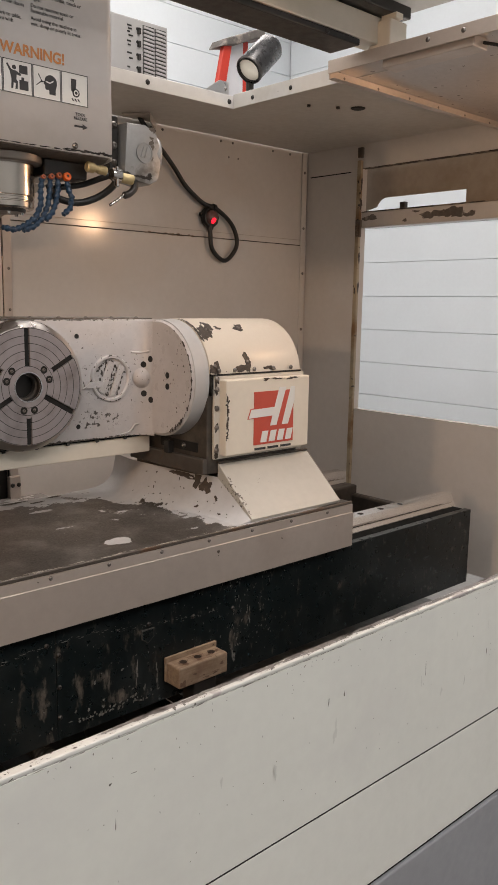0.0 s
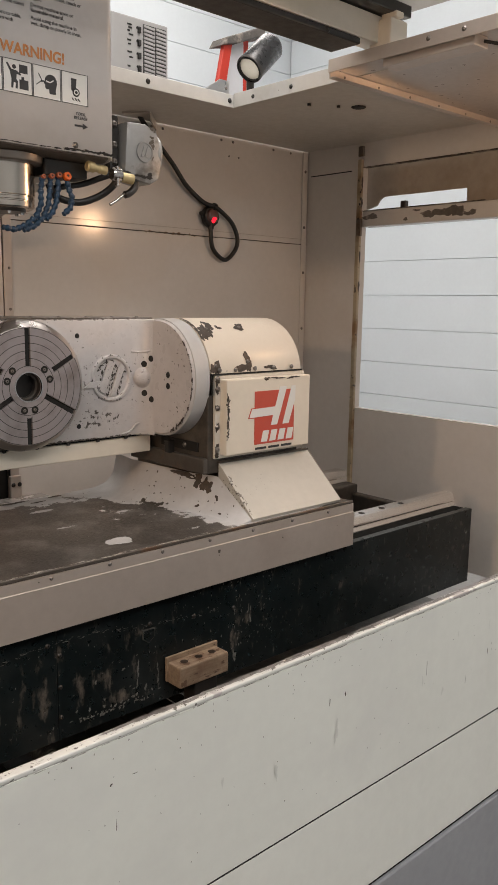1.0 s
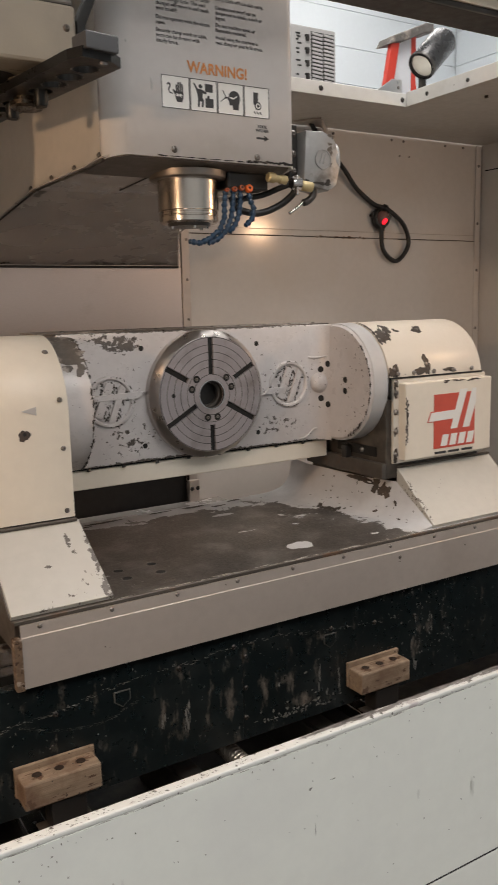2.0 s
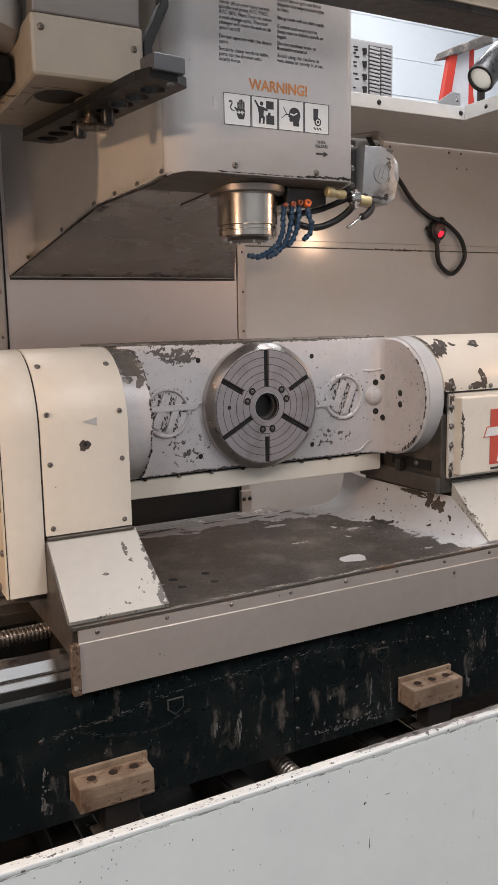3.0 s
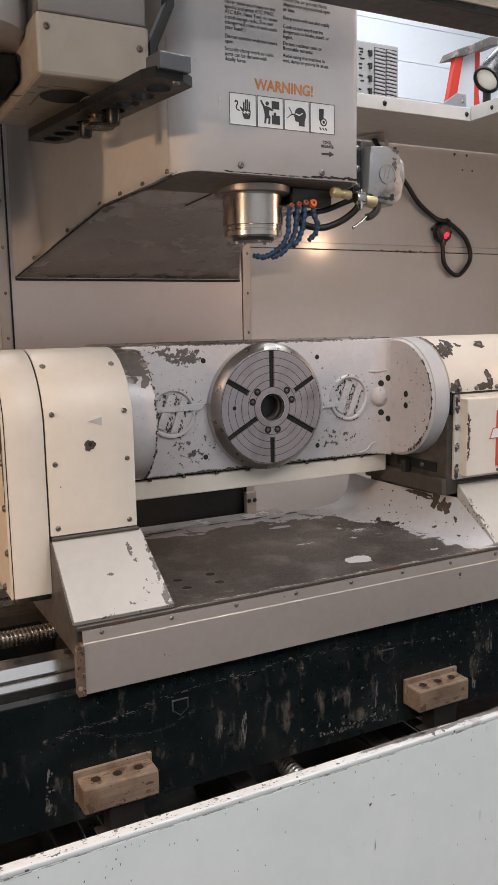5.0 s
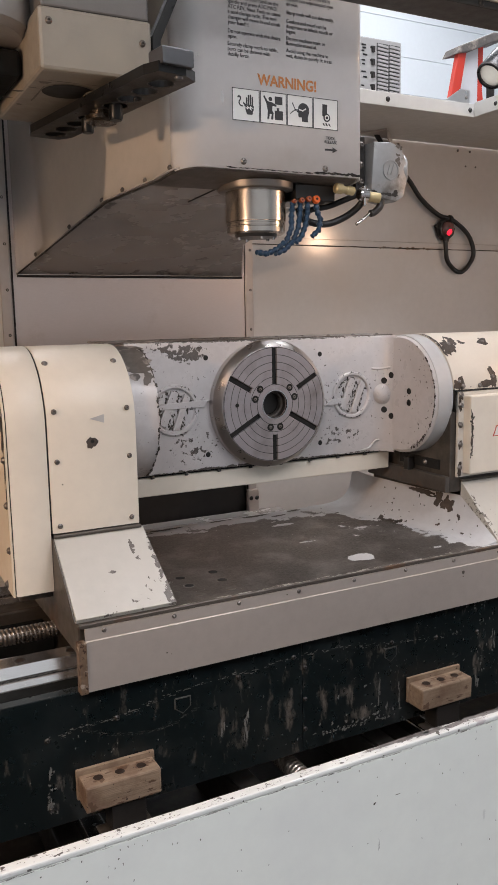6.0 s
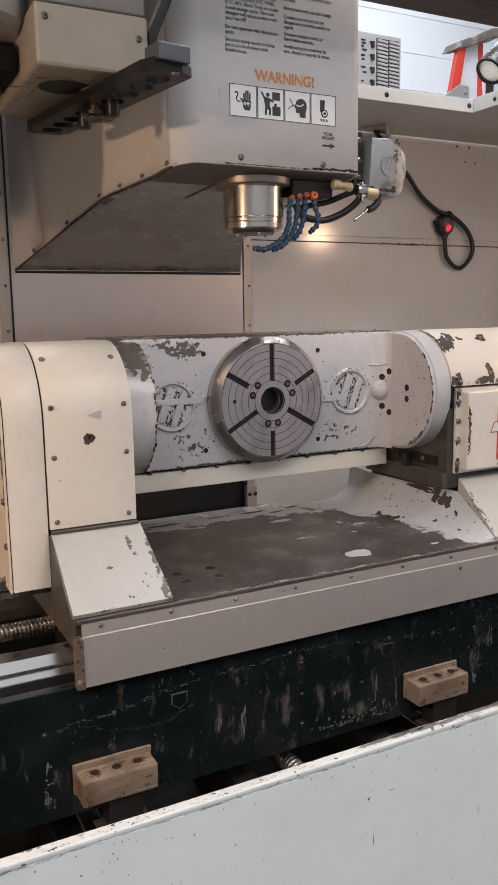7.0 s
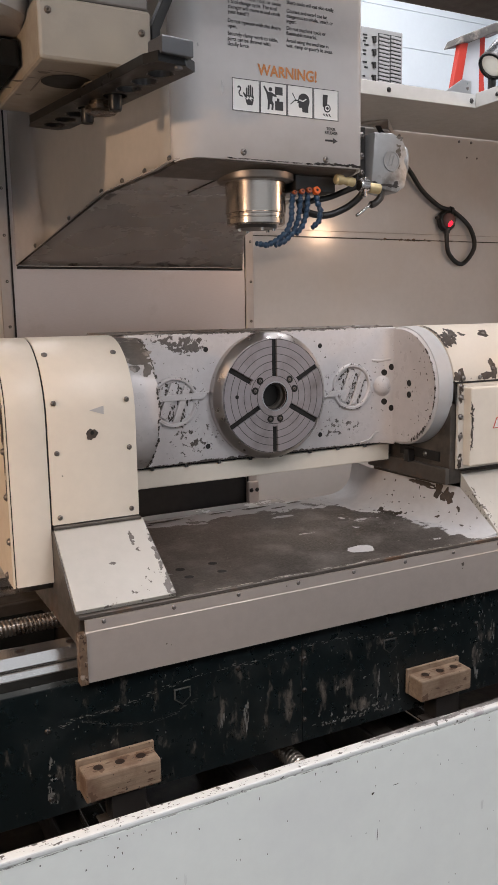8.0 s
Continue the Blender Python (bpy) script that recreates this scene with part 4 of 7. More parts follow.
# ---------------------------------------------------------------- the table
def table():
    t = thing("machine_table", (1.05, 1.7, 0.9), "machine table with bare worn steel top and sheet metal skirt", "machine table")
    x0, x1 = 0.366, 1.80
    part("body", box(x0 + 0.012, x1 - 0.012, 1.46, 2.0, 0.912, 0.985, 0.003), DIRTY_STEEL, t)
    part("top_plate", box(x0 + 0.002, x1, 1.418, 2.006, 0.9855, 0.993, 0.002, 1), PLATE, t, "bare steel top with worn paint")
    skirt = part("skirt", prism([(1.418, 0.9862), (1.411, 0.9862), (1.4105, 0.9635), (1.4078, 0.9620), (1.4075, 0.864), (1.4105, 0.864), (1.414, 0.956)], "x", x0 + 0.012, x1), SKIRT_STEEL, t, "plain sheet steel skirt")
    part("skirt_end", box(x0 - 0.003, x0 + 0.012, 1.405, 1.425, 0.862, 0.962, 0.0008, 1), RUST_EDGE, t, "rusty skirt end")
    for i in range(10):
        x = 0.414 + i * 0.142
        screw(skirt, (x, 1.4105, 0.979), (0, -1, 0), 0.0036)
    for x, y in ((0.635, 1.466), (0.707, 1.464)):
        part("plugged_hole", lathe([(0.0115, 0.0), (0.0105, 0.0006), (0.0095, 0.0002), (0.0001, 0.0003)], (x, y, 0.9931), segs=20), DIRTY_STEEL, t)
    for x, y in ((0.641, 1.581), (0.721, 1.584), (0.638, 1.525), (0.715, 1.524)):
        part("bolt_hole", lathe([(0.0125, 0.0), (0.0115, 0.0007), (0.0105, 0.0002)], (x, y, 0.9930), segs=20, caps=False), DIRTY_STEEL, t)
        part("bolt_bore", lathe([(0.0108, 0.0), (0.010, 0.0003)], (x, y, 0.9931), segs=20), DARK, t)
    # left chute wedge
    wedge(t, 0.366, 0.556, 1.0)
    # right wedge and fairing
    wedge(t, 1.420, 1.76, -1.0)
    part("edge_strip", box(x0 + 0.002, x1, 1.4125, 1.4200, 0.9868, 0.9948, 0.0010, 1), DIRTY_STEEL, t, "bare steel strip along the front edge")
    rnd = random.Random(19)
    pl = on_plane((0, 0, 0.9952), (1, 0, 0), (0, 1, 0))
    chips("paint_remnant", [(rnd.uniform(0.58, 1.44), 1.4195 + rnd.uniform(-0.005, 0.004), rnd.uniform(0.004, 0.022), rnd.uniform(0.0006, 0.0016)) for i in range(46)], pl, t, PALE_CHIP, jag=0.6)
    def sweep(y, s):
        """The fairing: level with the plate at its foot, turning up concavely to the rail or the cover."""
        k = (2.012 - y) / (2.012 - 1.428)
        foot = 1.235 + 0.135 * min(1.0, k * 1.25)
        if y > 1.90:
            top, h = 1.380 + 0.016 * (y - 1.90) / 0.112, 0.097
        elif y > 1.66:
            top, h = 1.393 - 0.013 * (y - 1.66) / 0.24, 0.097
        else:
            e = min(1.0, (1.66 - y) / 0.10)
            top = 1.393 + 0.0275 * e * e * (3 - 2 * e)
            h = min(0.097, 0.008 + max(0.0, y - 1.43) * 0.68)
        rise = s ** 2.3
        if y > 1.80:
            # towards the back the sheet stays low and then turns up sharply
            rise += ((1 - math.sqrt(max(0.0, 1 - s ** 6))) * 0.85 + 0.15 * s ** 3 - rise) * min(1.0, (y - 1.80) / 0.18)
        return Vector((foot + (top - foot) * s, y, 0.9932 + h * rise))
    bm = bmesh.new()
    ys = [2.012, 1.99, 1.97, 1.95, 1.93, 1.90, 1.85, 1.80, 1.75, 1.70, 1.66, 1.64, 1.62, 1.60, 1.58, 1.56, 1.53, 1.50, 1.47, 1.45, 1.43]
    grid = [[bm.verts.new(sweep(y, j / 14)) for j in range(15)] for y in ys]
    for a, b in zip(grid, grid[1:]):
        for j in range(14):
            bm.faces.new((a[j], a[j + 1], b[j + 1], b[j]))
    r = bmesh.ops.extrude_face_region(bm, geom=bm.faces[:])
    bmesh.ops.translate(bm, vec=(0.004, 0, -0.004), verts=[v for v in r["geom"] if isinstance(v, bmesh.types.BMVert)])
    bmesh.ops.recalc_face_normals(bm, faces=bm.faces)
    part("fairing", bm, PLATE, t, "pale painted fairing curving up from the plate", smooth=50)
    def on_fairing(u, v):
        return lambda a, b: sweep(u + a, min(0.995, v + b / 0.1)) + Vector((-0.0012, 0, 0.0008))
    rnd = random.Random(23)
    spots = [(1.62, 0.93, 0.012, 0.010), (1.60, 0.86, 0.010, 0.008), (1.585, 0.84, 0.014, 0.007), (1.66, 0.96, 0.03, 0.004), (1.70, 0.97, 0.02, 0.003), (1.55, 0.72, 0.006, 0.004), (1.60, 0.45, 0.006, 0.004), (1.52, 0.40, 0.008, 0.003)]
    spots += [(rnd.uniform(1.48, 1.85), rnd.uniform(0.35, 0.95), rnd.uniform(0.0008, 0.003), rnd.uniform(0.0008, 0.002)) for i in range(26)]
    chips("paint_chip", spots, on_fairing, t, jag=0.5)
    pl = on_plane((0, 0, 0.9942), (1, 0, 0), (0, 1, 0))
    chips("bare_patch", [(0.64, 1.985, 0.035, 0.008), (0.76, 1.978, 0.045, 0.009), (0.70, 1.96, 0.02, 0.006), (0.93, 1.985, 0.03, 0.006), (1.04, 1.985, 0.05, 0.007), (1.10, 1.955, 0.025, 0.006), (1.17, 1.985, 0.02, 0.008)], pl, t, jag=0.45)


def wedge(parent, x0, x1, side):
    """A sloping chute cover from a housing's foot down to the table edge."""
    y0, y1, z0, z1 = 1.424, 1.562, 1.002, 1.128
    bm = prism([(y0, z0), (y0 + 0.004, z0 - 0.008), (y1, z0 - 0.008), (y1, z1)], "x", x0, x1, 0.001)
    for v in bm.verts:
        if side > 0 and v.co.x > (x0 + x1) / 2:
            v.co.x += -0.004 + 0.016 * min(1.0, (y1 - v.co.y) / (y1 - y0))
    w = part("chute_cover", bm, CHUTE_PAINT, parent, "pale painted sloping cover with chipped edges")
    xs = x0 if side > 0 else x1 + 0.0035
    part("chute_side", prism([(y0 + 0.002, z0 - 0.004), (y1 + 0.02, z0 - 0.004), (y1 + 0.02, z1 - 0.004), (y1 - 0.004, z1 - 0.004)], "x", xs - 0.003, xs - 0.0005), DIRTY_STEEL, parent, "bare dirty steel side")
    part("edge_seam", box(x0, x1 - (0.008 if side > 0 else 0.0), y1 - 0.006, y1 + 0.004, z1 - 0.002, z1 + 0.004, 0.001, 1), DIRTY_STEEL, parent)


table()


# ---------------------------------------------------------------- counterbalance housing on the table
AY, AZ, AR = 1.7235, 1.3465, 0.1565     # tilt axis and cover radius


def arch(y_front, y_back, z_foot, r, z_foot_back=None):
    cy = (y_front + y_back) / 2
    r = (y_back - y_front) / 2
    return [(y_back, z_foot_back or z_foot)] + arc(cy, AZ, r, 0, 180, 28) + [(y_front, z_foot)]


def counterbalance():
    t = thing("counterbalance_housing", (0.42, 1.7, 0.993), "cream painted counterbalance housing with chipped rounded top", "machine cover")
    end = [(1.567, 1.017), (1.63, 1.019), (1.715, 1.026), (1.835, 1.016), (1.98, 1.004), (2.04, 1.000), (1.945, 1.143), (1.886, 1.250)] + arc(AY, AZ, AR, 0, 180, 36)
    cover = part("end_cover", prism(end, "x", 0.2885, 0.3625, 0.0015), CREAM, t, "cream painted rounded end cover", smooth=30)
    part("end_seam", prism([(AY + (y - AY) * 0.985, AZ + (z - AZ) * 0.985) for y, z in end], "x", 0.2855, 0.290), DARK, t)
    plate = part("end_plate", prism(end, "x", 0.282, 0.2865, 0.001), TAN, t, "tan painted end plate")
    main = part("main_cover", prism(arch(1.567, 1.880, 1.134, 0.15), "x", 0.3660, 0.5475, 0.0015), CREAM, t, "cream painted rounded cover", smooth=30)
    part("seam", prism(arch(1.5705, 1.8765, 1.136, 0.15), "x", 0.3605, 0.3685), DARK, t)
    part("pedestal", box(0.372, 0.55, 1.572, 1.98, 0.994, 1.133, 0.004), DIRTY_STEEL, t, "bare dirty steel pedestal")
    part("pedestal_side", box(0.30, 0.372, 1.60, 1.95, 0.994, 1.10, 0.004), OILY, t)
    for x, z in ((0.3802, 1.378), (0.3816, 1.2784), (0.381, 1.1484), (0.5294, 1.377), (0.5313, 1.278), (0.531, 1.1486)):
        screw(main, (x, 1.567, z), (0, -1, 0), 0.0043)
    for x in (0.382, 0.525):
        a = radians(128)
        screw(main, (x, AY + AR * math.cos(a), AZ + AR * math.sin(a)), (0, math.cos(a), math.sin(a)), 0.0050)
    for y, z in ((1.578, 1.377), (1.578, 1.29), (1.578, 1.20), (1.578, 1.11), (1.62, 1.03), (1.84, 1.028), (2.005, 1.018), (1.953, 1.108), (1.905, 1.20), (1.872, 1.29), (1.871, 1.377), (1.82, 1.46), (1.73, 1.493), (1.63, 1.462)):
        screw(plate, (0.282, y, z), (-1, 0, 0), 0.0065)
    pl = on_plane((0, 1.5663, 0), (1, 0, 0), (0, 0, 1))
    chips("paint_chip", [(0.4538, 1.311, 0.0105, 0.0125)], pl, main, jag=0.3)
    part("filler_hole", lathe([(0.004, 0.0), (0.003, 0.0008)], (0.455, 1.5660, 1.314), (0, -1, 0), 12), DARK, main)
    bm = prism([(0.4509, 1.3593), (0.4807, 1.3669), (0.4805, 1.3495)], "y", 1.5662, 1.5672)
    part("pointer_mark", bm, PALE_GREY, main, "grey pointer mark")
    def pl(u, v):
        def place(a, b):
            y, z = u + a, v + b
            if z > AZ:
                k = min(1.0, 0.1552 / max(1e-6, math.hypot(y - AY, z - AZ)))
                y, z = AY + (y - AY) * k, AZ + (z - AZ) * k
            return Vector((0.2813, max(y, 1.5682), z))
        return place
    spots = []
    for i in range(16):
        a = radians(112 + i * 5.2)
        k = 0.152 - 0.010 * math.sin(i * 1.7)
        spots.append((AY + k * math.cos(a), AZ + k * math.sin(a), 0.016, 0.013 + 0.006 * math.sin(i * 2.3)))
    spots += [(1.576, 1.33, 0.008, 0.03), (1.573, 1.27, 0.006, 0.03), (1.572, 1.22, 0.004, 0.02)]
    chips("paint_chip", spots, pl, plate, jag=0.5)
    body = "HIGH PRESSURE GAS COUNTERBALANCE\nSERVICE BY TRAINED PERSONNEL ONLY.\nA-AXIS MUST BE AT 180\u00b0 POSITION PRIOR\nTO THE REMOVAL OF THIS COVER.\n(PLATTER HORIZONTAL = 0\u00b0)\nREMOVAL OF COUNTERBALANCE OTHER\nTHAN 180\u00b0 MAY CAUSE INJURY OR DEATH"
    text("warning_title", "WARNING!!", 0.019, Matrix.Translation((0.2816, 1.72, 1.405)) @ FACE_LEFT, BLACK_INK, plate, "CENTER", bold=0.0003)
    text("warning_text", body, 0.0074, Matrix.Translation((0.2816, 1.72, 1.392)) @ FACE_LEFT, BLACK_INK, plate, "CENTER", 1.45, 0.85)
    text("caution_title", "CAUTION", 0.011, Matrix.Translation((0.2816, 1.72, 1.318)) @ FACE_LEFT, BLACK_INK, plate, "CENTER")
    body = "A-AXIS COUNTERBALANCE CYLINDER MUST\nBE SERVICED AND/OR REPLACED EVERY\n2 YEARS\nA WORN COUNTERBALANCE CYLINDER\nWILL DAMAGE THE A-AXIS WORM DRIVE"
    text("caution_text", body, 0.0074, Matrix.Translation((0.2816, 1.72, 1.306)) @ FACE_LEFT, BLACK_INK, plate, "CENTER", 1.45, 0.85)


PALE_GREY = surface("pale_grey_mark", (0.48, 0.47, 0.46), 0.5, vary=0.05)
counterbalance()


# ---------------------------------------------------------------- trunnion beam with the platter
BY = 1.775      # front face of the beam


def badge(parent, x, z, r, arm, seed):
    """A cast ring with slanting bars and one bar that runs out across the ring; the paint between them is chipped."""
    bm = bmesh.new()
    prof = [(r, 0.0), (r - 0.001, 0.004), (r - 0.003, 0.006), (r - 0.008, 0.006), (r - 0.010, 0.004), (r - 0.011, 0.0)]
    lathe(prof, (x, BY - 0.0004, z), (0, -1, 0), 44, bm, caps=False)
    part("cast_ring", bm, BEAM_PAINT, parent, smooth=40)
    def bar(pts, proud=0.006):
        part("cast_bar", prism([(x + a * r, z + b * r) for a, b in pts], "y", BY - proud, BY - 0.0004, 0.001), BEAM_PAINT, parent)
    bar([(-0.66, -0.50), (-0.36, -0.66), (0.18, 0.66), (-0.12, 0.76)])
    bar([(-0.10, -0.76), (0.18, -0.70), (0.66, 0.44), (0.42, 0.62)])
    bar(arm, 0.0072)
    rnd = random.Random(seed)
    spots = []
    for (u0, v0), (u1, v1), out in (((-0.66, -0.50), (-0.12, 0.76), -1), ((-0.36, -0.66), (0.18, 0.66), 1), ((-0.10, -0.76), (0.42, 0.62), -1), ((0.18, -0.70), (0.66, 0.44), 1)):
        for i in range(14):
            k = (i + rnd.random()) / 14
            if rnd.random() < 0.22:
                continue
            d = out * rnd.uniform(0.0, 0.11)
            spots.append((x + r * (u0 + (u1 - u0) * k + d), z + r * (v0 + (v1 - v0) * k - 0.4 * d), r * rnd.uniform(0.02, 0.05), r * rnd.uniform(0.04, 0.085)))
    for i in range(18):
        a = radians(rnd.choice((100, 130, 250, 300, 20)) + rnd.uniform(-22, 22))
        spots.append((x + r * 0.72 * math.cos(a), z + r * 0.72 * math.sin(a), r * rnd.uniform(0.02, 0.06), r * rnd.uniform(0.02, 0.06)))
    chips("paint_chip", [q for q in spots if math.hypot(q[0] - x, q[1] - z) < 0.79 * r], on_plane((0, BY - 0.0009, 0), (1, 0, 0), (0, 0, 1)), parent, BEAM_CHIP, jag=0.6)
    rim = []
    for i in range(16):
        a = rnd.uniform(0, 2 * math.pi)
        rim.append((x + r * 0.97 * math.cos(a), z + r * 0.97 * math.sin(a), rnd.uniform(0.001, 0.003), rnd.uniform(0.001, 0.003)))
    chips("paint_chip", rim, on_plane((0, BY - 0.0060, 0), (1, 0, 0), (0, 0, 1)), parent, BEAM_CHIP, jag=0.6)


BEAM_CHIP = surface("dark_chipped_casting", (0.075, 0.062, 0.052), 0.6, vary=0.35, grain=110, bump=0.15)


def trunnion():
    t = thing("trunnion_beam", (0.98, 1.8, 1.17), "grey-white painted cast trunnion beam with chipped paint", "trunnion")
    # plan of the beam: flat front, flaring forwards into the right hub
    plan = [(0.60, BY), *[(1.287 + 0.048 * math.sin(radians(6 * i)), BY - 0.048 + 0.048 * math.cos(radians(6 * i))) for i in range(16)], (1.335, 1.92), (0.60, 1.92)]
    part("beam", prism(plan, "z", 1.186, 1.500, 0.006), BEAM_PAINT, t, smooth=35)
    part("top_plate", box(0.56, 1.37, BY + 0.010, 1.93, 1.500, 1.5035, 0.001, 1), BEAM_BROWN, t)
    for i in range(10):
        screw(t, (0.62 + i * 0.078, BY + 0.018, 1.5035), (0, 0, 1), 0.0045)
    prof = [(0.02, -0.0036), (0.149, -0.0036), (0.154, 0.003), (0.154, 0.052), (0.150, 0.055)]
    hub = part("hub", lathe(prof, (1.338, 1.715, AZ), (1, 0, 0), 64), BEAM_PAINT, t, "painted round hub", smooth=35)
    part("hub_band", lathe([(0.1545, 0), (0.1562, 0.001), (0.1565, 0.046), (0.15, 0.047)], (1.3405, 1.715, AZ), (1, 0, 0), 72), HUB_BAND, t, "smooth pale painted band", smooth=35)
    part("hub", lathe([(0.140, 0), (0.1480, 0.002), (0.1480, 0.060), (0.142, 0.063)], (0.548, 1.733, AZ), (1, 0, 0), 64), BEAM_PAINT, t, smooth=35)
    def on_hub(u, v):
        return lambda a, b: Vector((u + a, 1.733 + 0.1496 * math.cos(v + b / 0.15), AZ + 0.1496 * math.sin(v + b / 0.15)))
    rnd = random.Random(77)
    # first eleven patches paint the shadow band on the hub's top, then three chips
    chips("paint_chip", [(0.572 + 0.004 * (i % 3), radians(96 + i * 4), 0.030, 0.012) for i in range(11)] + [(0.596, radians(143), 0.008, 0.012), (0.590, radians(148), 0.009, 0.010), (0.566, radians(144), 0.010, 0.010)], on_hub, t, BEAM_BROWN, jag=0.28)
    chips("paint_chip", [(0.6075 + rnd.uniform(-0.003, 0.001), radians(rnd.uniform(95, 245)), rnd.uniform(0.0006, 0.0026), rnd.uniform(0.002, 0.008)) for i in range(60)], on_hub, t, BEAM_CHIP, jag=0.6)
    # holes in the hub face and in the fillet
    for y, z in ((1.669, 1.3567), (1.669, 1.327)):
        part("bore", lathe([(0.0085, 0.0), (0.0075, 0.0012), (0.004, 0.0008)], (1.3345, y, z), (-1, 0, 0), 18), DARK, t)
    for a, z in ((72, 1.395), (47.5, 1.380), (73, 1.2853), (48, 1.3014)):
        w = Vector((-math.sin(radians(a)), -math.cos(radians(a)), 0))
        p = Vector((1.287, BY - 0.048, z)) - w * 0.0474
        part("bore", lathe([(0.0088, -0.001), (0.0078, 0.0006), (0.004, 0.0004)], p, w, 18), DARK, t)
    boss = [(0.001, 0.0175), (0.006, 0.0172), (0.012, 0.0160), (0.017, 0.0135), (0.021, 0.0095), (0.0245, 0.0045), (0.0285, -0.001), (0.034, -0.006)]
    part("boss", lathe(boss, (1.3185, 1.7630, 1.3435), (-0.66, -0.75, 0), 36), BEAM_PAINT, t, smooth=60)
    # curled cast beads by the lower edge and over the boss
    part("cast_bead", tube([(1.258, BY - 0.0006, 1.1935), (1.282, BY - 0.0014, 1.1975), (1.294, BY - 0.0030, 1.208), (1.302, BY - 0.0055, 1.2175), (1.312, BY - 0.009, 1.219)], 0.0026, 8), BEAM_PAINT, t, smooth=60)
    part("cast_bead", tube([(1.292, BY - 0.0008, 1.4135), (1.305, BY - 0.0040, 1.4120), (1.322, BY - 0.0150, 1.4125), (1.332, BY - 0.0300, 1.416)], 0.0028, 8), BEAM_PAINT, t, smooth=60)
    for x, z in ((0.804, 1.460), (1.128, 1.4575), (0.804, 1.2246), (1.128, 1.2254)):
        part("bore", lathe([(0.0065, 0.0), (0.0055, 0.0006)], (x, BY - 0.0002, z), (0, -1, 0), 14), DARK, t)
    badge(t, 0.718, 1.339, 0.062, [(-0.93, 0.05), (1.15, 0.05), (1.48, 0.32), (-0.88, 0.26)], 41)
    badge(t, 1.227, 1.346, 0.062, [(-1.38, -0.36), (-0.50, -0.36), (-0.36, -0.10), (-1.10, -0.12)], 42)
    rnd = random.Random(8)
    pl = on_plane((1.3338, 0, 0), (0, 1, 0), (0, 0, 1))
    spots = [(rnd.uniform(1.59, 1.69), rnd.uniform(1.24, 1.45), rnd.uniform(0.0008, 0.0028), rnd.uniform(0.0008, 0.0028)) for i in range(20)]
    for i in range(60):
        a = radians(120 + rnd.random() ** 0.8 * 130)
        spots.append((1.715 + 0.1485 * math.cos(a), AZ + 0.1485 * math.sin(a), rnd.uniform(0.0008, 0.003), rnd.uniform(0.001, 0.006)))
    chips("paint_chip", spots, pl, t, jag=0.7)
    # drip bar under the beam
    bar = part("drip_bar", box(0.60, 1.362, BY + 0.012, 1.90, 1.134, 1.180, 0.003), CREAM, t, "cream painted bar under the beam")
    # solid black bar: the shade under the beam put into its colour
    part("painted_gap_shade", box(0.62, 1.33, BY + 0.016, 1.90, 1.1805, 1.187), DARK, t)
    for i in range(8):
        part("bolt", lathe([(0.005, 0), (0.005, 0.006), (0.003, 0.007)], (0.66 + i * 0.088, BY + 0.008, 1.184), (0, -0.4, -1), 8), BLACK_STEEL, t)
    platter()


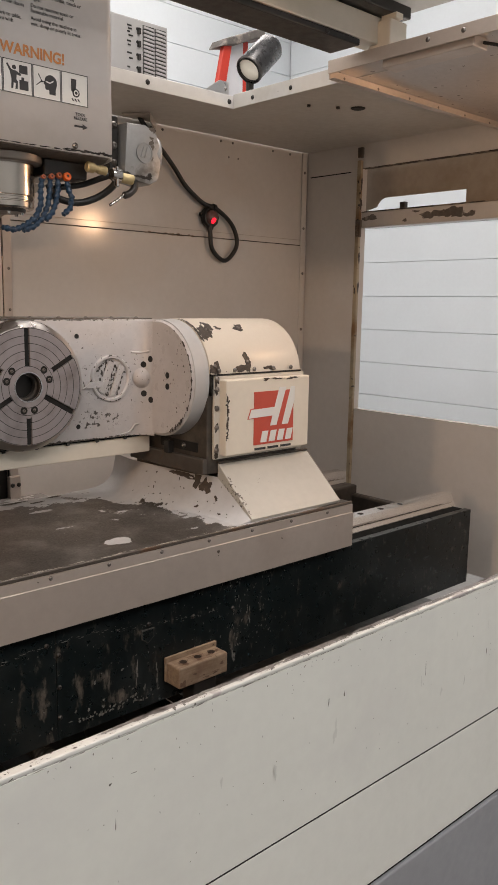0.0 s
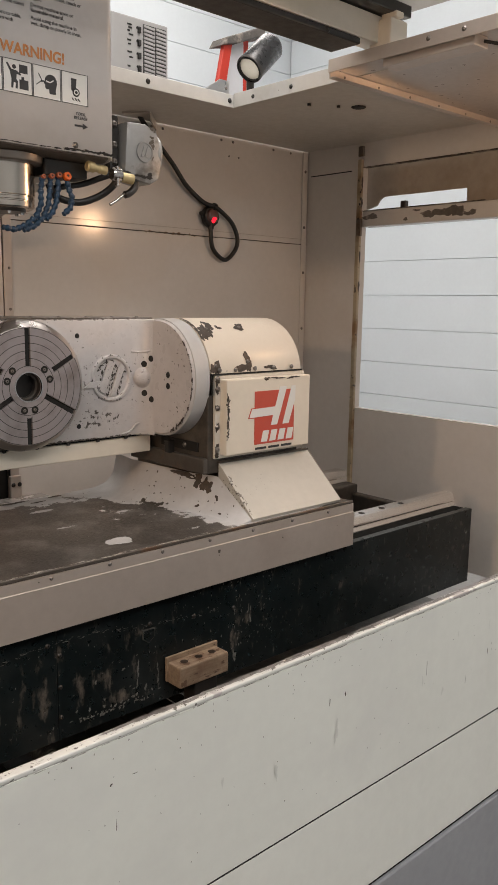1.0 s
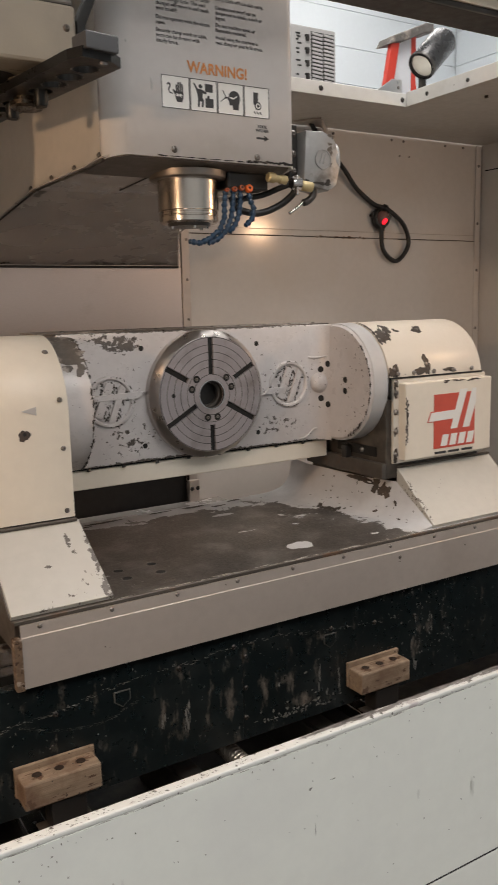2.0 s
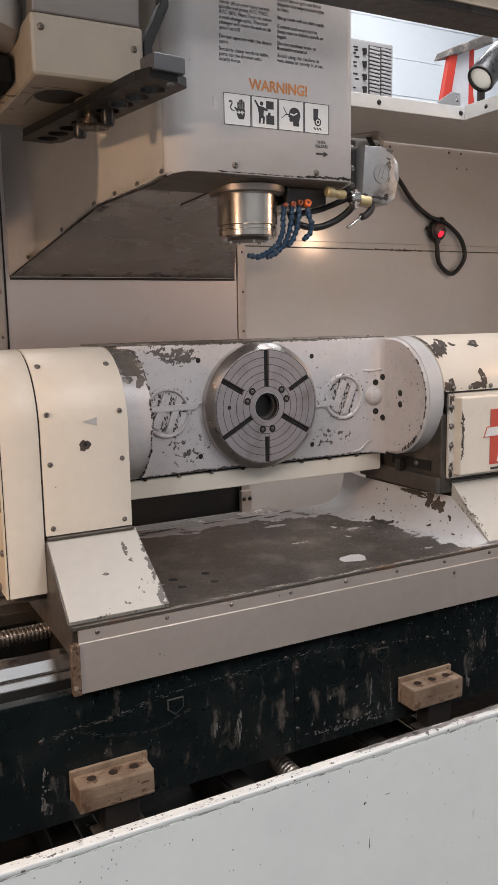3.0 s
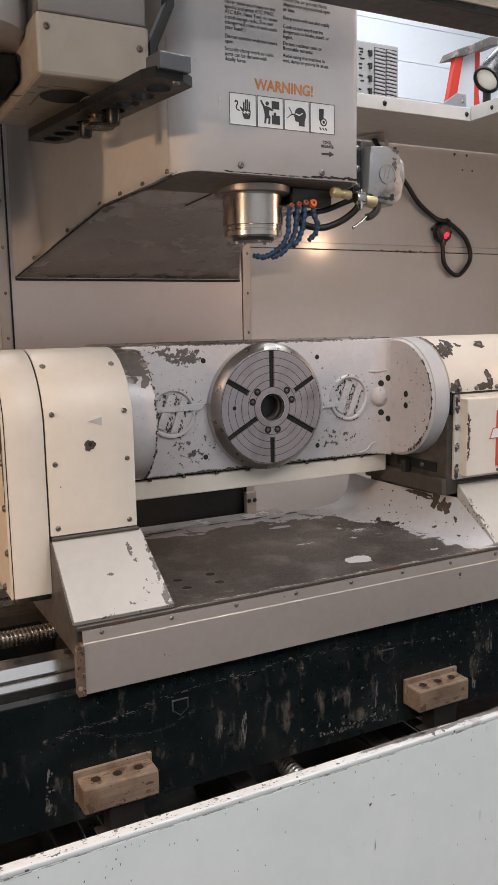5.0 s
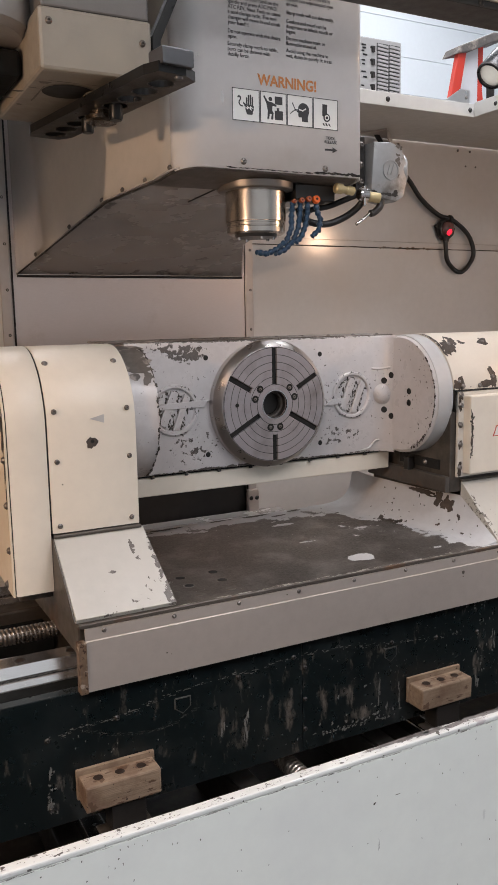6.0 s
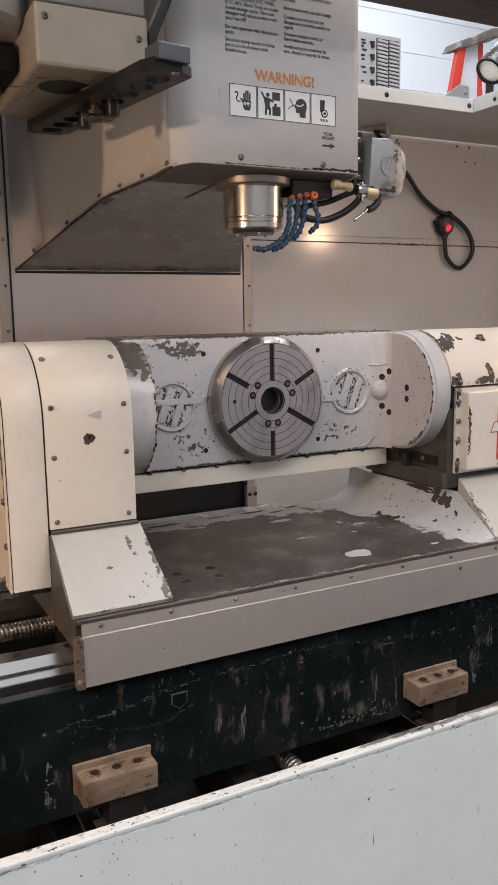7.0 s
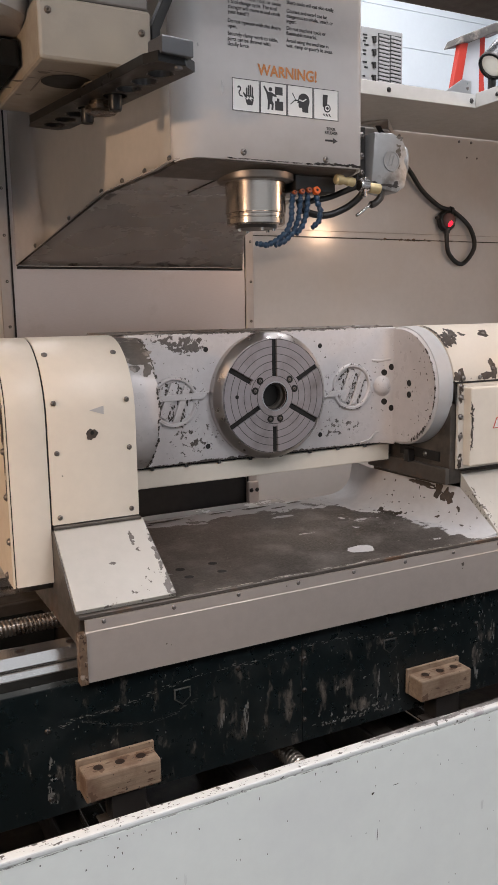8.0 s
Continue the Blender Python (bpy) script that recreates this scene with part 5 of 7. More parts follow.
def platter():
    cx, cz, fy = 0.9692, 1.3406, 1.732
    t = thing("rotary_platter", (cx, fy + 0.04, cz), "round machined steel platter with six radial slots", "platter")
    body = part("rim", lathe([(0.036, -0.045), (0.1575, -0.045), (0.159, -0.043), (0.159, -0.024), (0.1565, -0.019), (0.1425, -0.0045), (0.1408, -0.004), (0.1400, -0.008), (0.036, -0.008)], (0, 0, 0), (0, -1, 0), 96, caps=False), RIM_STEEL, None, "bright bevelled rim", smooth=20)
    body.matrix_basis = Matrix.Translation((cx, fy, cz))
    hang(body, t)
    # six sectors between the slots
    r1, r2, hw = 0.0480, 0.1415, 0.0068
    for k in range(6):
        a0, a1 = math.pi / 6 + k * math.pi / 3, math.pi / 6 + (k + 1) * math.pi / 3
        def edge(r, n, first):
            d = math.asin(hw / r)
            return [(r * math.cos(a0 + d + (a1 - a0 - 2 * d) * i / n), r * math.sin(a0 + d + (a1 - a0 - 2 * d) * i / n)) for i in range(n + 1)]
        pts = edge(r1, 8, True) + edge(r2, 16, False)[::-1]
        ob = part("sector", prism(pts, "y", 0.0, 0.0085, 0.0008), PLATTER)
        ob.matrix_basis = Matrix.Translation((cx, fy, cz))
        hang(ob, t)
    for k in range(6):
        a = math.pi / 6 + k * math.pi / 3
        inner = 0.074 if k % 2 == 0 else 0.0480
        part("slot_floor", prism([(cx + math.cos(a) * r - math.sin(a) * s * hw, cz + math.sin(a) * r + math.cos(a) * s * hw) for r, s in ((inner, -1), (0.141, -1), (0.141, 1), (inner, 1))], "y", fy + 0.0070, fy + 0.0078), DARK, t)
        if k % 2 == 0:
            land = [(math.cos(a) * r - math.sin(a) * s * hw * 1.01, math.sin(a) * r + math.cos(a) * s * hw * 1.01) for r, s in ((0.0462, -1), (0.073, -1), (0.0755, -0.5), (0.0755, 0.5), (0.073, 1), (0.0462, 1))]
            ob = part("slot_end", prism(land, "y", 0.0003, 0.0085), PLATTER)
            ob.matrix_basis = Matrix.Translation((cx, fy, cz))
            hang(ob, t)
    ob = part("centre_ring", lathe([(0.034, -0.008), (0.034, -0.002), (0.036, 0.0), (0.0490, 0.0), (0.0490, -0.008)], (0, 0, 0), (0, -1, 0), 64, caps=False), PLATTER, None, smooth=20)
    ob.matrix_basis = Matrix.Translation((cx, fy - 0.0004, cz))
    hang(ob, t)
    part("bore", lathe([(0.0345, 0.0), (0.0345, -0.036), (0.0, -0.0361)], (cx, fy + 0.002, cz), (0, -1, 0), 48, caps=False), BORE_STEEL, t, "dark oily bore", smooth=40)
    part("bore_step", lathe([(0.0342, -0.020), (0.0290, -0.021), (0.0285, -0.034)], (cx, fy + 0.002, cz), (0, -1, 0), 40, caps=False), OILY, t, "oily step in the bore", smooth=40)
    part("bore_lip", lathe([(0.0340, -0.004), (0.0340, 0.0012), (0.0366, 0.0012), (0.0366, -0.002)], (cx, fy, cz), (0, -1, 0), 48, caps=False), STEEL, t, smooth=40)
    for k in range(3):
        for d in (-11, 11):
            a = radians(30 + 120 * k + d * 1.25)
            p = (cx + 0.0575 * math.cos(a), fy - 0.0008, cz + 0.0575 * math.sin(a))
            part("counterbore", lathe([(0.0092, 0.0), (0.0086, 0.0004), (0.0086, 0.0002)], p, (0, -1, 0), 18), DARK, t)
            screw(t, (p[0], p[1] + 0.0012, p[2]), (0, -1, 0), 0.0042, SCREW_STEEL)
    part("pin_hole", lathe([(0.005, 0), (0.0045, 0.0005)], (cx - 0.105, fy - 0.0004, cz + 0.004), (0, -1, 0), 14), DARK, t)


BORE_STEEL = surface("oily_bore_steel", (0.022, 0.02, 0.018), 0.35, 0.3, vary=0.3)
trunnion()


# ---------------------------------------------------------------- motor housing
def motor():
    t = thing("motor_housing", (1.56, 1.7, 1.0), "cream painted motor housing with a chipped rounded cover", "machine cover")
    x0, x1 = 1.388, 1.72
    top = part("top_cover", prism([(1.868, 1.365)] + arc(1.712, 1.347, 0.157, 6, 174, 26) + [(1.556, 1.365)], "x", x0, x1, 0.002), CREAM_TOP, t, "chipped rounded cover", smooth=30)
    part("frame", box(x0 - 0.004, x1, 1.564, 1.87, 1.10, 1.362, 0.003), OILY, t, "dark oily steel frame")
    front = part("front_box", box(x0 + 0.030, x1 + 0.01, 1.528, 1.562, 1.150, 1.350, 0.0035), CREAM, t, "cream painted front box")
    flange = part("flange", box(x0 + 0.012, x1 + 0.012, 1.5535, 1.563, 1.140, 1.360, 0.002), CREAM_WORN, t)
    part("seam", box(x0, x1, 1.552, 1.566, 1.3605, 1.3645), DARK, t)
    for z in (1.352, 1.325, 1.275, 1.225, 1.165):
        screw(t, (x0 + 0.020, 1.5535, z), (0, -1, 0), 0.0060)
    for x in (1.415, 1.47, 1.54, 1.61, 1.68):
        screw(t, (x, 1.554, 1.373), (0, -1, 0), 0.005)
    pl = on_plane((0, 1.5529, 0), (1, 0, 0), (0, 0, 1))
    chips("paint_chip", [(x0 + 0.019, 1.345, 0.006, 0.014), (x0 + 0.018, 1.32, 0.005, 0.01), (x0 + 0.017, 1.275, 0.004, 0.01), (x0 + 0.018, 1.225, 0.005, 0.01), (x0 + 0.019, 1.165, 0.007, 0.014), (x0 + 0.017, 1.148, 0.006, 0.006)], pl, t, jag=0.6)
    pl = on_plane((0, 1.5274, 0), (1, 0, 0), (0, 0, 1))
    rnd = random.Random(31)
    chips("paint_chip", [(1.4215 + rnd.uniform(-0.002, 0.004), 1.195 + 0.0045 * i, rnd.uniform(0.0015, 0.004), rnd.uniform(0.002, 0.006)) for i in range(26)] + [(1.56, 1.3465, 0.012, 0.003), (1.60, 1.347, 0.02, 0.0025), (1.66, 1.346, 0.02, 0.003)], pl, front, jag=0.7)
    # red square badge with white slanting bars
    lx0, lx1, lz0, lz1 = 1.516, 1.666, 1.170, 1.314
    part("red_panel", box(lx0, lx1, 1.5265, 1.5276, lz0, lz1), RED_INK, front, "red square badge")
    w, h = lx1 - lx0, lz1 - lz0
    def bar(pts, dy=0.0006):
        part("white_bar", prism([(lx0 + a * w, lz0 + b * h) for a, b in pts], "y", 1.5263 - dy, 1.5270), WHITE_INK, front)
    bar([(0.40, 0.34), (0.56, 0.34), (0.80, 1.06), (0.62, 1.06)])
    bar([(0.70, 0.34), (0.86, 0.34), (1.02, 0.80), (1.02, 1.06), (0.92, 1.06)])
    part("red_outline", prism([(lx0 + a * w, lz0 + b * h) for a, b in ((-0.155, 0.50), (0.02, 0.50), (0.02, 0.70), (-0.08, 0.69))], "y", 1.5267, 1.5276), RED_INK, front)
    bar([(-0.13, 0.515), (0.48, 0.53), (0.53, 0.69), (-0.07, 0.675)], 0.0008)
    for i in range(4):
        a = 0.16 + 0.21 * i
        bar([(a, 0.04), (a + 0.15, 0.04), (a + 0.20, 0.25), (a + 0.05, 0.25)])
    for i in range(3):
        part("label_bar", box(lx0 + 0.004 + 0.049 * i, lx0 + 0.045 + 0.049 * i, 1.5266, 1.5274, 1.156, 1.162), BLACK_INK, front)
    def on_top(u, v):
        return lambda a, b: Vector((u + a, 1.712 + 0.1577 * math.cos(v + b / 0.157), 1.347 + 0.1577 * math.sin(v + b / 0.157)))
    chips("paint_chip", [(1.425, radians(124), 0.022, 0.03), (1.41, radians(132), 0.014, 0.02), (1.445, radians(118), 0.012, 0.016), (1.47, radians(122), 0.009, 0.008), (1.545, radians(122), 0.020, 0.014), (1.405, radians(168), 0.014, 0.018), (1.52, radians(163), 0.013, 0.022), (1.50, radians(169), 0.03, 0.008), (1.60, radians(170), 0.02, 0.006)]
          + [(1.392, radians(100 + 6 * i), 0.004, 0.012) for i in range(7)], on_top, top, jag=0.5)
    for u, v in ((1.425, 124), (1.545, 122), (1.405, 166), (1.52, 163)):
        a = radians(v)
        screw(top, (u, 1.712 + 0.1575 * math.cos(a), 1.347 + 0.1575 * math.sin(a)), (0, math.cos(a), math.sin(a)), 0.004)
    # foot between the beam and the housing
    part("foot_rail", box(1.372, 1.42, 1.565, 1.90, 1.10, 1.142, 0.003), DIRTY_STEEL, t)
    part("slot_strip", prism([(1.60, 1.155), (1.60, 1.180), (1.76, 1.180), (1.76, 1.155)], "x", 1.3795, 1.3838), DARK, t)
    part("stop_block", box(1.36, 1.3795, 1.70, 1.72, 1.14, 1.175, 0.002), BLACK_STEEL, t)
    screw(t, (1.3795, 1.655, 1.168), (-1, 0, 0), 0.006)
    part("pedestal", box(1.45, 1.75, 1.566, 1.98, 0.994, 1.10, 0.004), DIRTY_STEEL, t)


CREAM_TOP = surface("worn_top_cover_paint", (0.69, 0.62, 0.53), 0.34, vary=0.04, grain=140, stain=(0.62, 0.54, 0.44), stain_scale=3, stain_range=(0.4, 0.9), speck=BARE, speck_scale=50, speck_at=0.76, bump=0.05)
motor()


# ---------------------------------------------------------------- column way cover and spindle head
def column():
    t = thing("column_way_cover", (0.87, 2.46, 1.0), "stained stainless steel column way cover plates", "way cover")
    part("upper_plate", box(0.490, 1.2600, YW - 0.002, YW + 0.002, 1.44, 2.30, 0.001, 1), STAINLESS, t)
    part("lower_plate", box(0.490, 1.2600, YW + 0.002, YW + 0.006, 1.03, 1.438, 0.001, 1), STAINLESS, t)
    part("lower_cover", box(0.490, 1.264, YW + 0.02, YW + 0.03, 0.70, 1.03, 0.001, 1), BLACK_STEEL, t)
    part("edge_gap", box(0.4950, 0.4995, YW - 0.006, YW + 0.004, 1.0, 2.3), DARK, t)
    part("edge_gap", box(1.2602, 1.2618, YW - 0.001, YW + 0.010, 0.95, 2.3), DARK, t)
    part("side_bracket", box(1.252, 1.292, YW - 0.022, YW - 0.0065, 0.80, 0.965, 0.003), SKIRT_STEEL, t)
    for x in (1.262, 1.284):
        screw(t, (x, YW - 0.022, 0.935), (0, -1, 0), 0.006, BLACK_STEEL)


column()


SEAM_BLACK = surface("black_seam_dirt", (0.012, 0.010, 0.009), 0.7, vary=0.3, grain=60, stain=(0.06, 0.05, 0.042), stain_scale=26, stain_range=(0.52, 0.6), bump=0.2)
# downward face's shade put into the colour; the changer's oil stains reuse it
HEAD_UNDER = surface("shaded_and_oily_underside", (0.11, 0.09, 0.075), 0.45, vary=0.2, stain=(0.09, 0.075, 0.065), stain_scale=8, stain_range=(0.5, 0.75))
FLANGE_STEEL = surface("satin_flange_steel", (0.22, 0.195, 0.175), 0.42, 0.85, vary=0.1)


def spindle_head():
    yh, zb, zt = 1.55, 1.858, 2.60
    xl, xr, cx = 0.647, 1.092, 0.885
    t = thing("spindle_head", (cx, 1.66, 1.86), "grey-white painted spindle head with warning text", "spindle head")
    # plan: rounded front corners, sides spreading towards the column
    r = 0.055
    plan = [(xr + 0.155, YW), (xr + 0.01, yh + 0.02)] + arc(xr - 0.012, yh + 0.020, 0.020, 350, 270, 6) + arc(xl + r + 0.01, yh + r, r, 270, 190, 9) + [(0.512, YW)]
    bm = bmesh.new()
    def bottom(y):
        pts = ((1.55, 1.858), (1.64, 1.842), (1.88, 1.826), (2.45, 1.690))
        for (a, za), (b, zb2) in zip(pts, pts[1:]):
            if y <= b:
                return za + (zb2 - za) * max(0.0, y - a) / (b - a)
        return 1.690
    # front face and rounded corners
    front = plan[1:-1]
    lo = [bm.verts.new((x, y, bottom(y))) for x, y in front]
    hi = [bm.verts.new((x, y, zt)) for x, y in front]
    for i in range(len(front) - 1):
        bm.faces.new((lo[i], lo[i + 1], hi[i + 1], hi[i]))
    bmesh.ops.recalc_face_normals(bm, faces=bm.faces)
    cover = part("front_cover", bm, HEAD_PAINT, t, "grey-white painted front cover", smooth=50)
    m = cover.modifiers.new("thickness", "SOLIDIFY")
    m.thickness, m.offset = 0.004, 0
    # sides
    for name, a, b in (("side_cover", front[-1], plan[-1]), ("side_cover", front[0], plan[0])):
        bm = bmesh.new()
        ys = [a[1], 1.64, 1.88, 2.14, b[1]]
        l, h = [], []
        for y in ys:
            k = (y - a[1]) / (b[1] - a[1])
            x = a[0] + (b[0] - a[0]) * k if a[0] < cx else 1.100 + 0.152 * max(0.0, y - 2.14) / 0.31
            l.append(bm.verts.new((x, y, bottom(y))))
            h.append(bm.verts.new((x, y, zt)))
        for i in range(len(ys) - 1):
            bm.faces.new((l[i], l[i + 1], h[i + 1], h[i]))
        side = part(name, bm, HEAD_SIDE_SHADED, t, "glossy painted side cover, shade put into its cream colour", smooth=30)
        m = side.modifiers.new("thickness", "SOLIDIFY")
        m.thickness, m.offset = 0.004, 0
        if a[0] < cx:
            edge = [(a[0] + (b[0] - a[0]) * (y - a[1]) / (b[1] - a[1]) - 0.0024, y, bottom(y) - 0.0008) for y in (1.585, 1.64, 1.76, 1.88, 2.0, 2.14, 2.30, 2.44)]
            part("seam", tube(edge, 0.0024, 6, rings=1), SEAM_BLACK, t, "black dirty seam under the side cover")
            for y in (1.60, 1.70, 1.80, 1.90, 2.08, 2.30):
                k = (y - a[1]) / (b[1] - a[1])
                screw(side, (a[0] + (b[0] - a[0]) * k - 0.003, y, bottom(y) + 0.011), (-1, -0.15, 0), 0.0050, DIRTY_STEEL)
            for z in (2.12, 2.02):
                screw(side, (a[0] - 0.003, a[1] + 0.03, z), (-1, -0.15, 0), 0.0048, DIRTY_STEEL)
    # underside: flat part, then the sheet falling to the column
    bm = bmesh.new()
    rows = []
    for y, inset in ((1.553, 0.055), (1.563, 0.028), (1.58, 0.010), (1.60, 0.003), (1.64, 0.0), (1.88, 0.0), (2.14, 0.0), (2.446, 0.0)):
        k = (y - 1.56) / (YW - 1.56)
        rows.append((bm.verts.new((0.649 - 0.136 * k + inset, y, bottom(y) + 0.001)), bm.verts.new((1.098 + 0.150 * max(0.0, y - 2.14) / 0.306 - inset * 0.3, y, bottom(y) + 0.001))))
    for (a, b), (c, d) in zip(rows, rows[1:]):
        bm.faces.new((a, b, d, c))
    r2 = bmesh.ops.extrude_face_region(bm, geom=bm.faces[:])
    bmesh.ops.translate(bm, vec=(0, 0, 0.003), verts=[v for v in r2["geom"] if isinstance(v, bmesh.types.BMVert)])
    bmesh.ops.recalc_face_normals(bm, faces=bm.faces)
    part("sloping_underside", bm, RAMP_STEEL, t, "oily grey sloping underside")
    bm = prism([(0.694, 1.5560), (0.668, 1.575), (0.6600, 1.60), (0.640, 1.688), (1.0955, 1.688), (1.092, 1.575), (1.086, 1.5560)], "z", 0.0, 0.002)
    for v in bm.verts:
        v.co.z += bottom(v.co.y) - 0.0016
    part("front_underside", bm, HEAD_UNDER, t, "front underside with shade put into its dark colour")
    part("bottom_lip", box(0.512, 1.247, 2.436, 2.452, 1.683, 1.6895, 0.001, 1), DARK, t, "black dirty bottom lip")
    part("underside_seam", tube([(0.800, 1.69, 1.8385), (0.797, 1.76, 1.8335), (0.794, 1.83, 1.829)], 0.0016, 6), DARK, t)
    part("head_casting", box(0.72, 1.05, 1.60, 1.84, 1.852, 2.2, 0.004), CAST_BLACK, t)
    # spindle nose
    part("nose_flange", lathe([(0.070, -0.007), (0.082, -0.007), (0.0855, -0.004), (0.086, -0.002), (0.086, 0.010), (0.078, 0.012)], (cx, 1.66, 1.838), segs=56), FLANGE_STEEL, t, smooth=30)
    nose = part("nose", lathe([(0.030, 0.0), (0.060, 0.0), (0.0655, 0.004), (0.0660, 0.014), (0.0648, 0.015), (0.0648, 0.017), (0.0663, 0.018), (0.0663, 0.023), (0.0650, 0.024), (0.0650, 0.026), (0.068, 0.028), (0.068, 0.105)], (cx, 1.66, 1.738), segs=64), SPINDLE_STEEL, t, "bright machined spindle nose", smooth=25)
    part("drive_ring", lathe([(0.025, -0.006), (0.046, -0.006), (0.048, 0.0), (0.025, 0.002)], (cx, 1.66, 1.738), segs=40), BLACK_STEEL, t, smooth=30)
    for a in (20, 95, 170, 260, 320):
        part("drive_key", lathe([(0.004, -0.011), (0.0045, 0.0)], (cx + 0.04 * math.cos(radians(a)), 1.66 + 0.04 * math.sin(radians(a)), 1.738), segs=10), STEEL, t)
    # face decals
    fy = yh - 0.0028
    at = lambda x, z: Matrix.Translation((x, fy, z)) @ FACE_FRONT
    text("warning_word", "WARNING!", 0.030, at(0.906, 2.0290), ORANGE_INK, t, "CENTER", wide=0.93, bold=0.0008)
    paragraphs = [(0.7680, 2.187, "Never place your hand on the\nspindle and press ATC FWD,\nATC REV, Next Tool, or cause\na tool change cycle. The tool\nchanger will move in and crush\nyour hand!!!"),
             (0.7670, 2.121, "Do not operate with the doors\nopen."), (0.7662, 2.097, "Securely clamp work to table,\nparts can be thrown with\ndeadly force."),
             (0.9040, 2.2115, "Use of the air gun can force\nobjects into unprotected eyes\nor skin."), (0.9036, 2.175, "Sharp tools will cut skin easily."),
             (0.9033, 2.158, "Coolant and swarf can be\ndangerous to inhale, touch or\ningest."), (0.9029, 2.1245, "Do not machine toxic or\nflammable material."),
             (0.9025, 2.1005, "Avoid using the machine in\nwet, damp or poorly lit areas.")]
    for x, z, words in paragraphs:
        text("safety_text", words, 0.0106, at(x, z), FAINT_INK, t, "LEFT", 0.93, 0.905)
    text("tool_release_text", "TOOL\nRELEASE", 0.0088, at(1.013, 1.934), BLACK_INK, t, "CENTER", 0.95)
    part("arrow", prism([(0.998, 1.9105), (1.018, 1.9105), (1.018, 1.9065), (1.030, 1.9125), (1.018, 1.9185), (1.018, 1.9145), (0.998, 1.9145)], "y", fy - 0.0003, fy + 0.0004), BLACK_INK, t)
    for i in range(4):
        x = 0.774 + i * 0.0648
        pictogram(t, x, 1.954, 0.063, i, fy)
    for x, z in ((0.798, 1.874), (0.999, 1.872)):
        screw(t, (x, yh - 0.002, z), (0, -1, 0), 0.0056)
    pl = on_plane((0, fy, 0), (1, 0, 0), (0, 0, 1))
    chips("scuff", [(0.752, 1.995, 0.0025, 0.014), (0.70, 2.07, 0.002, 0.003)], pl, t, PALE_GREY)
    grime = [(1.085 - 0.012 * i, 1.8625 + 0.0006 * (i % 3), 0.008, 0.0035 - 0.0002 * i) for i in range(10)] + [(0.77 + 0.031 * i, 1.8605, 0.012, 0.0012) for i in range(8)]
    chips("oil_stain", grime, pl, t, SEAM_BLACK, "black grime along the lower edge", jag=0.6)
    coolant(t)


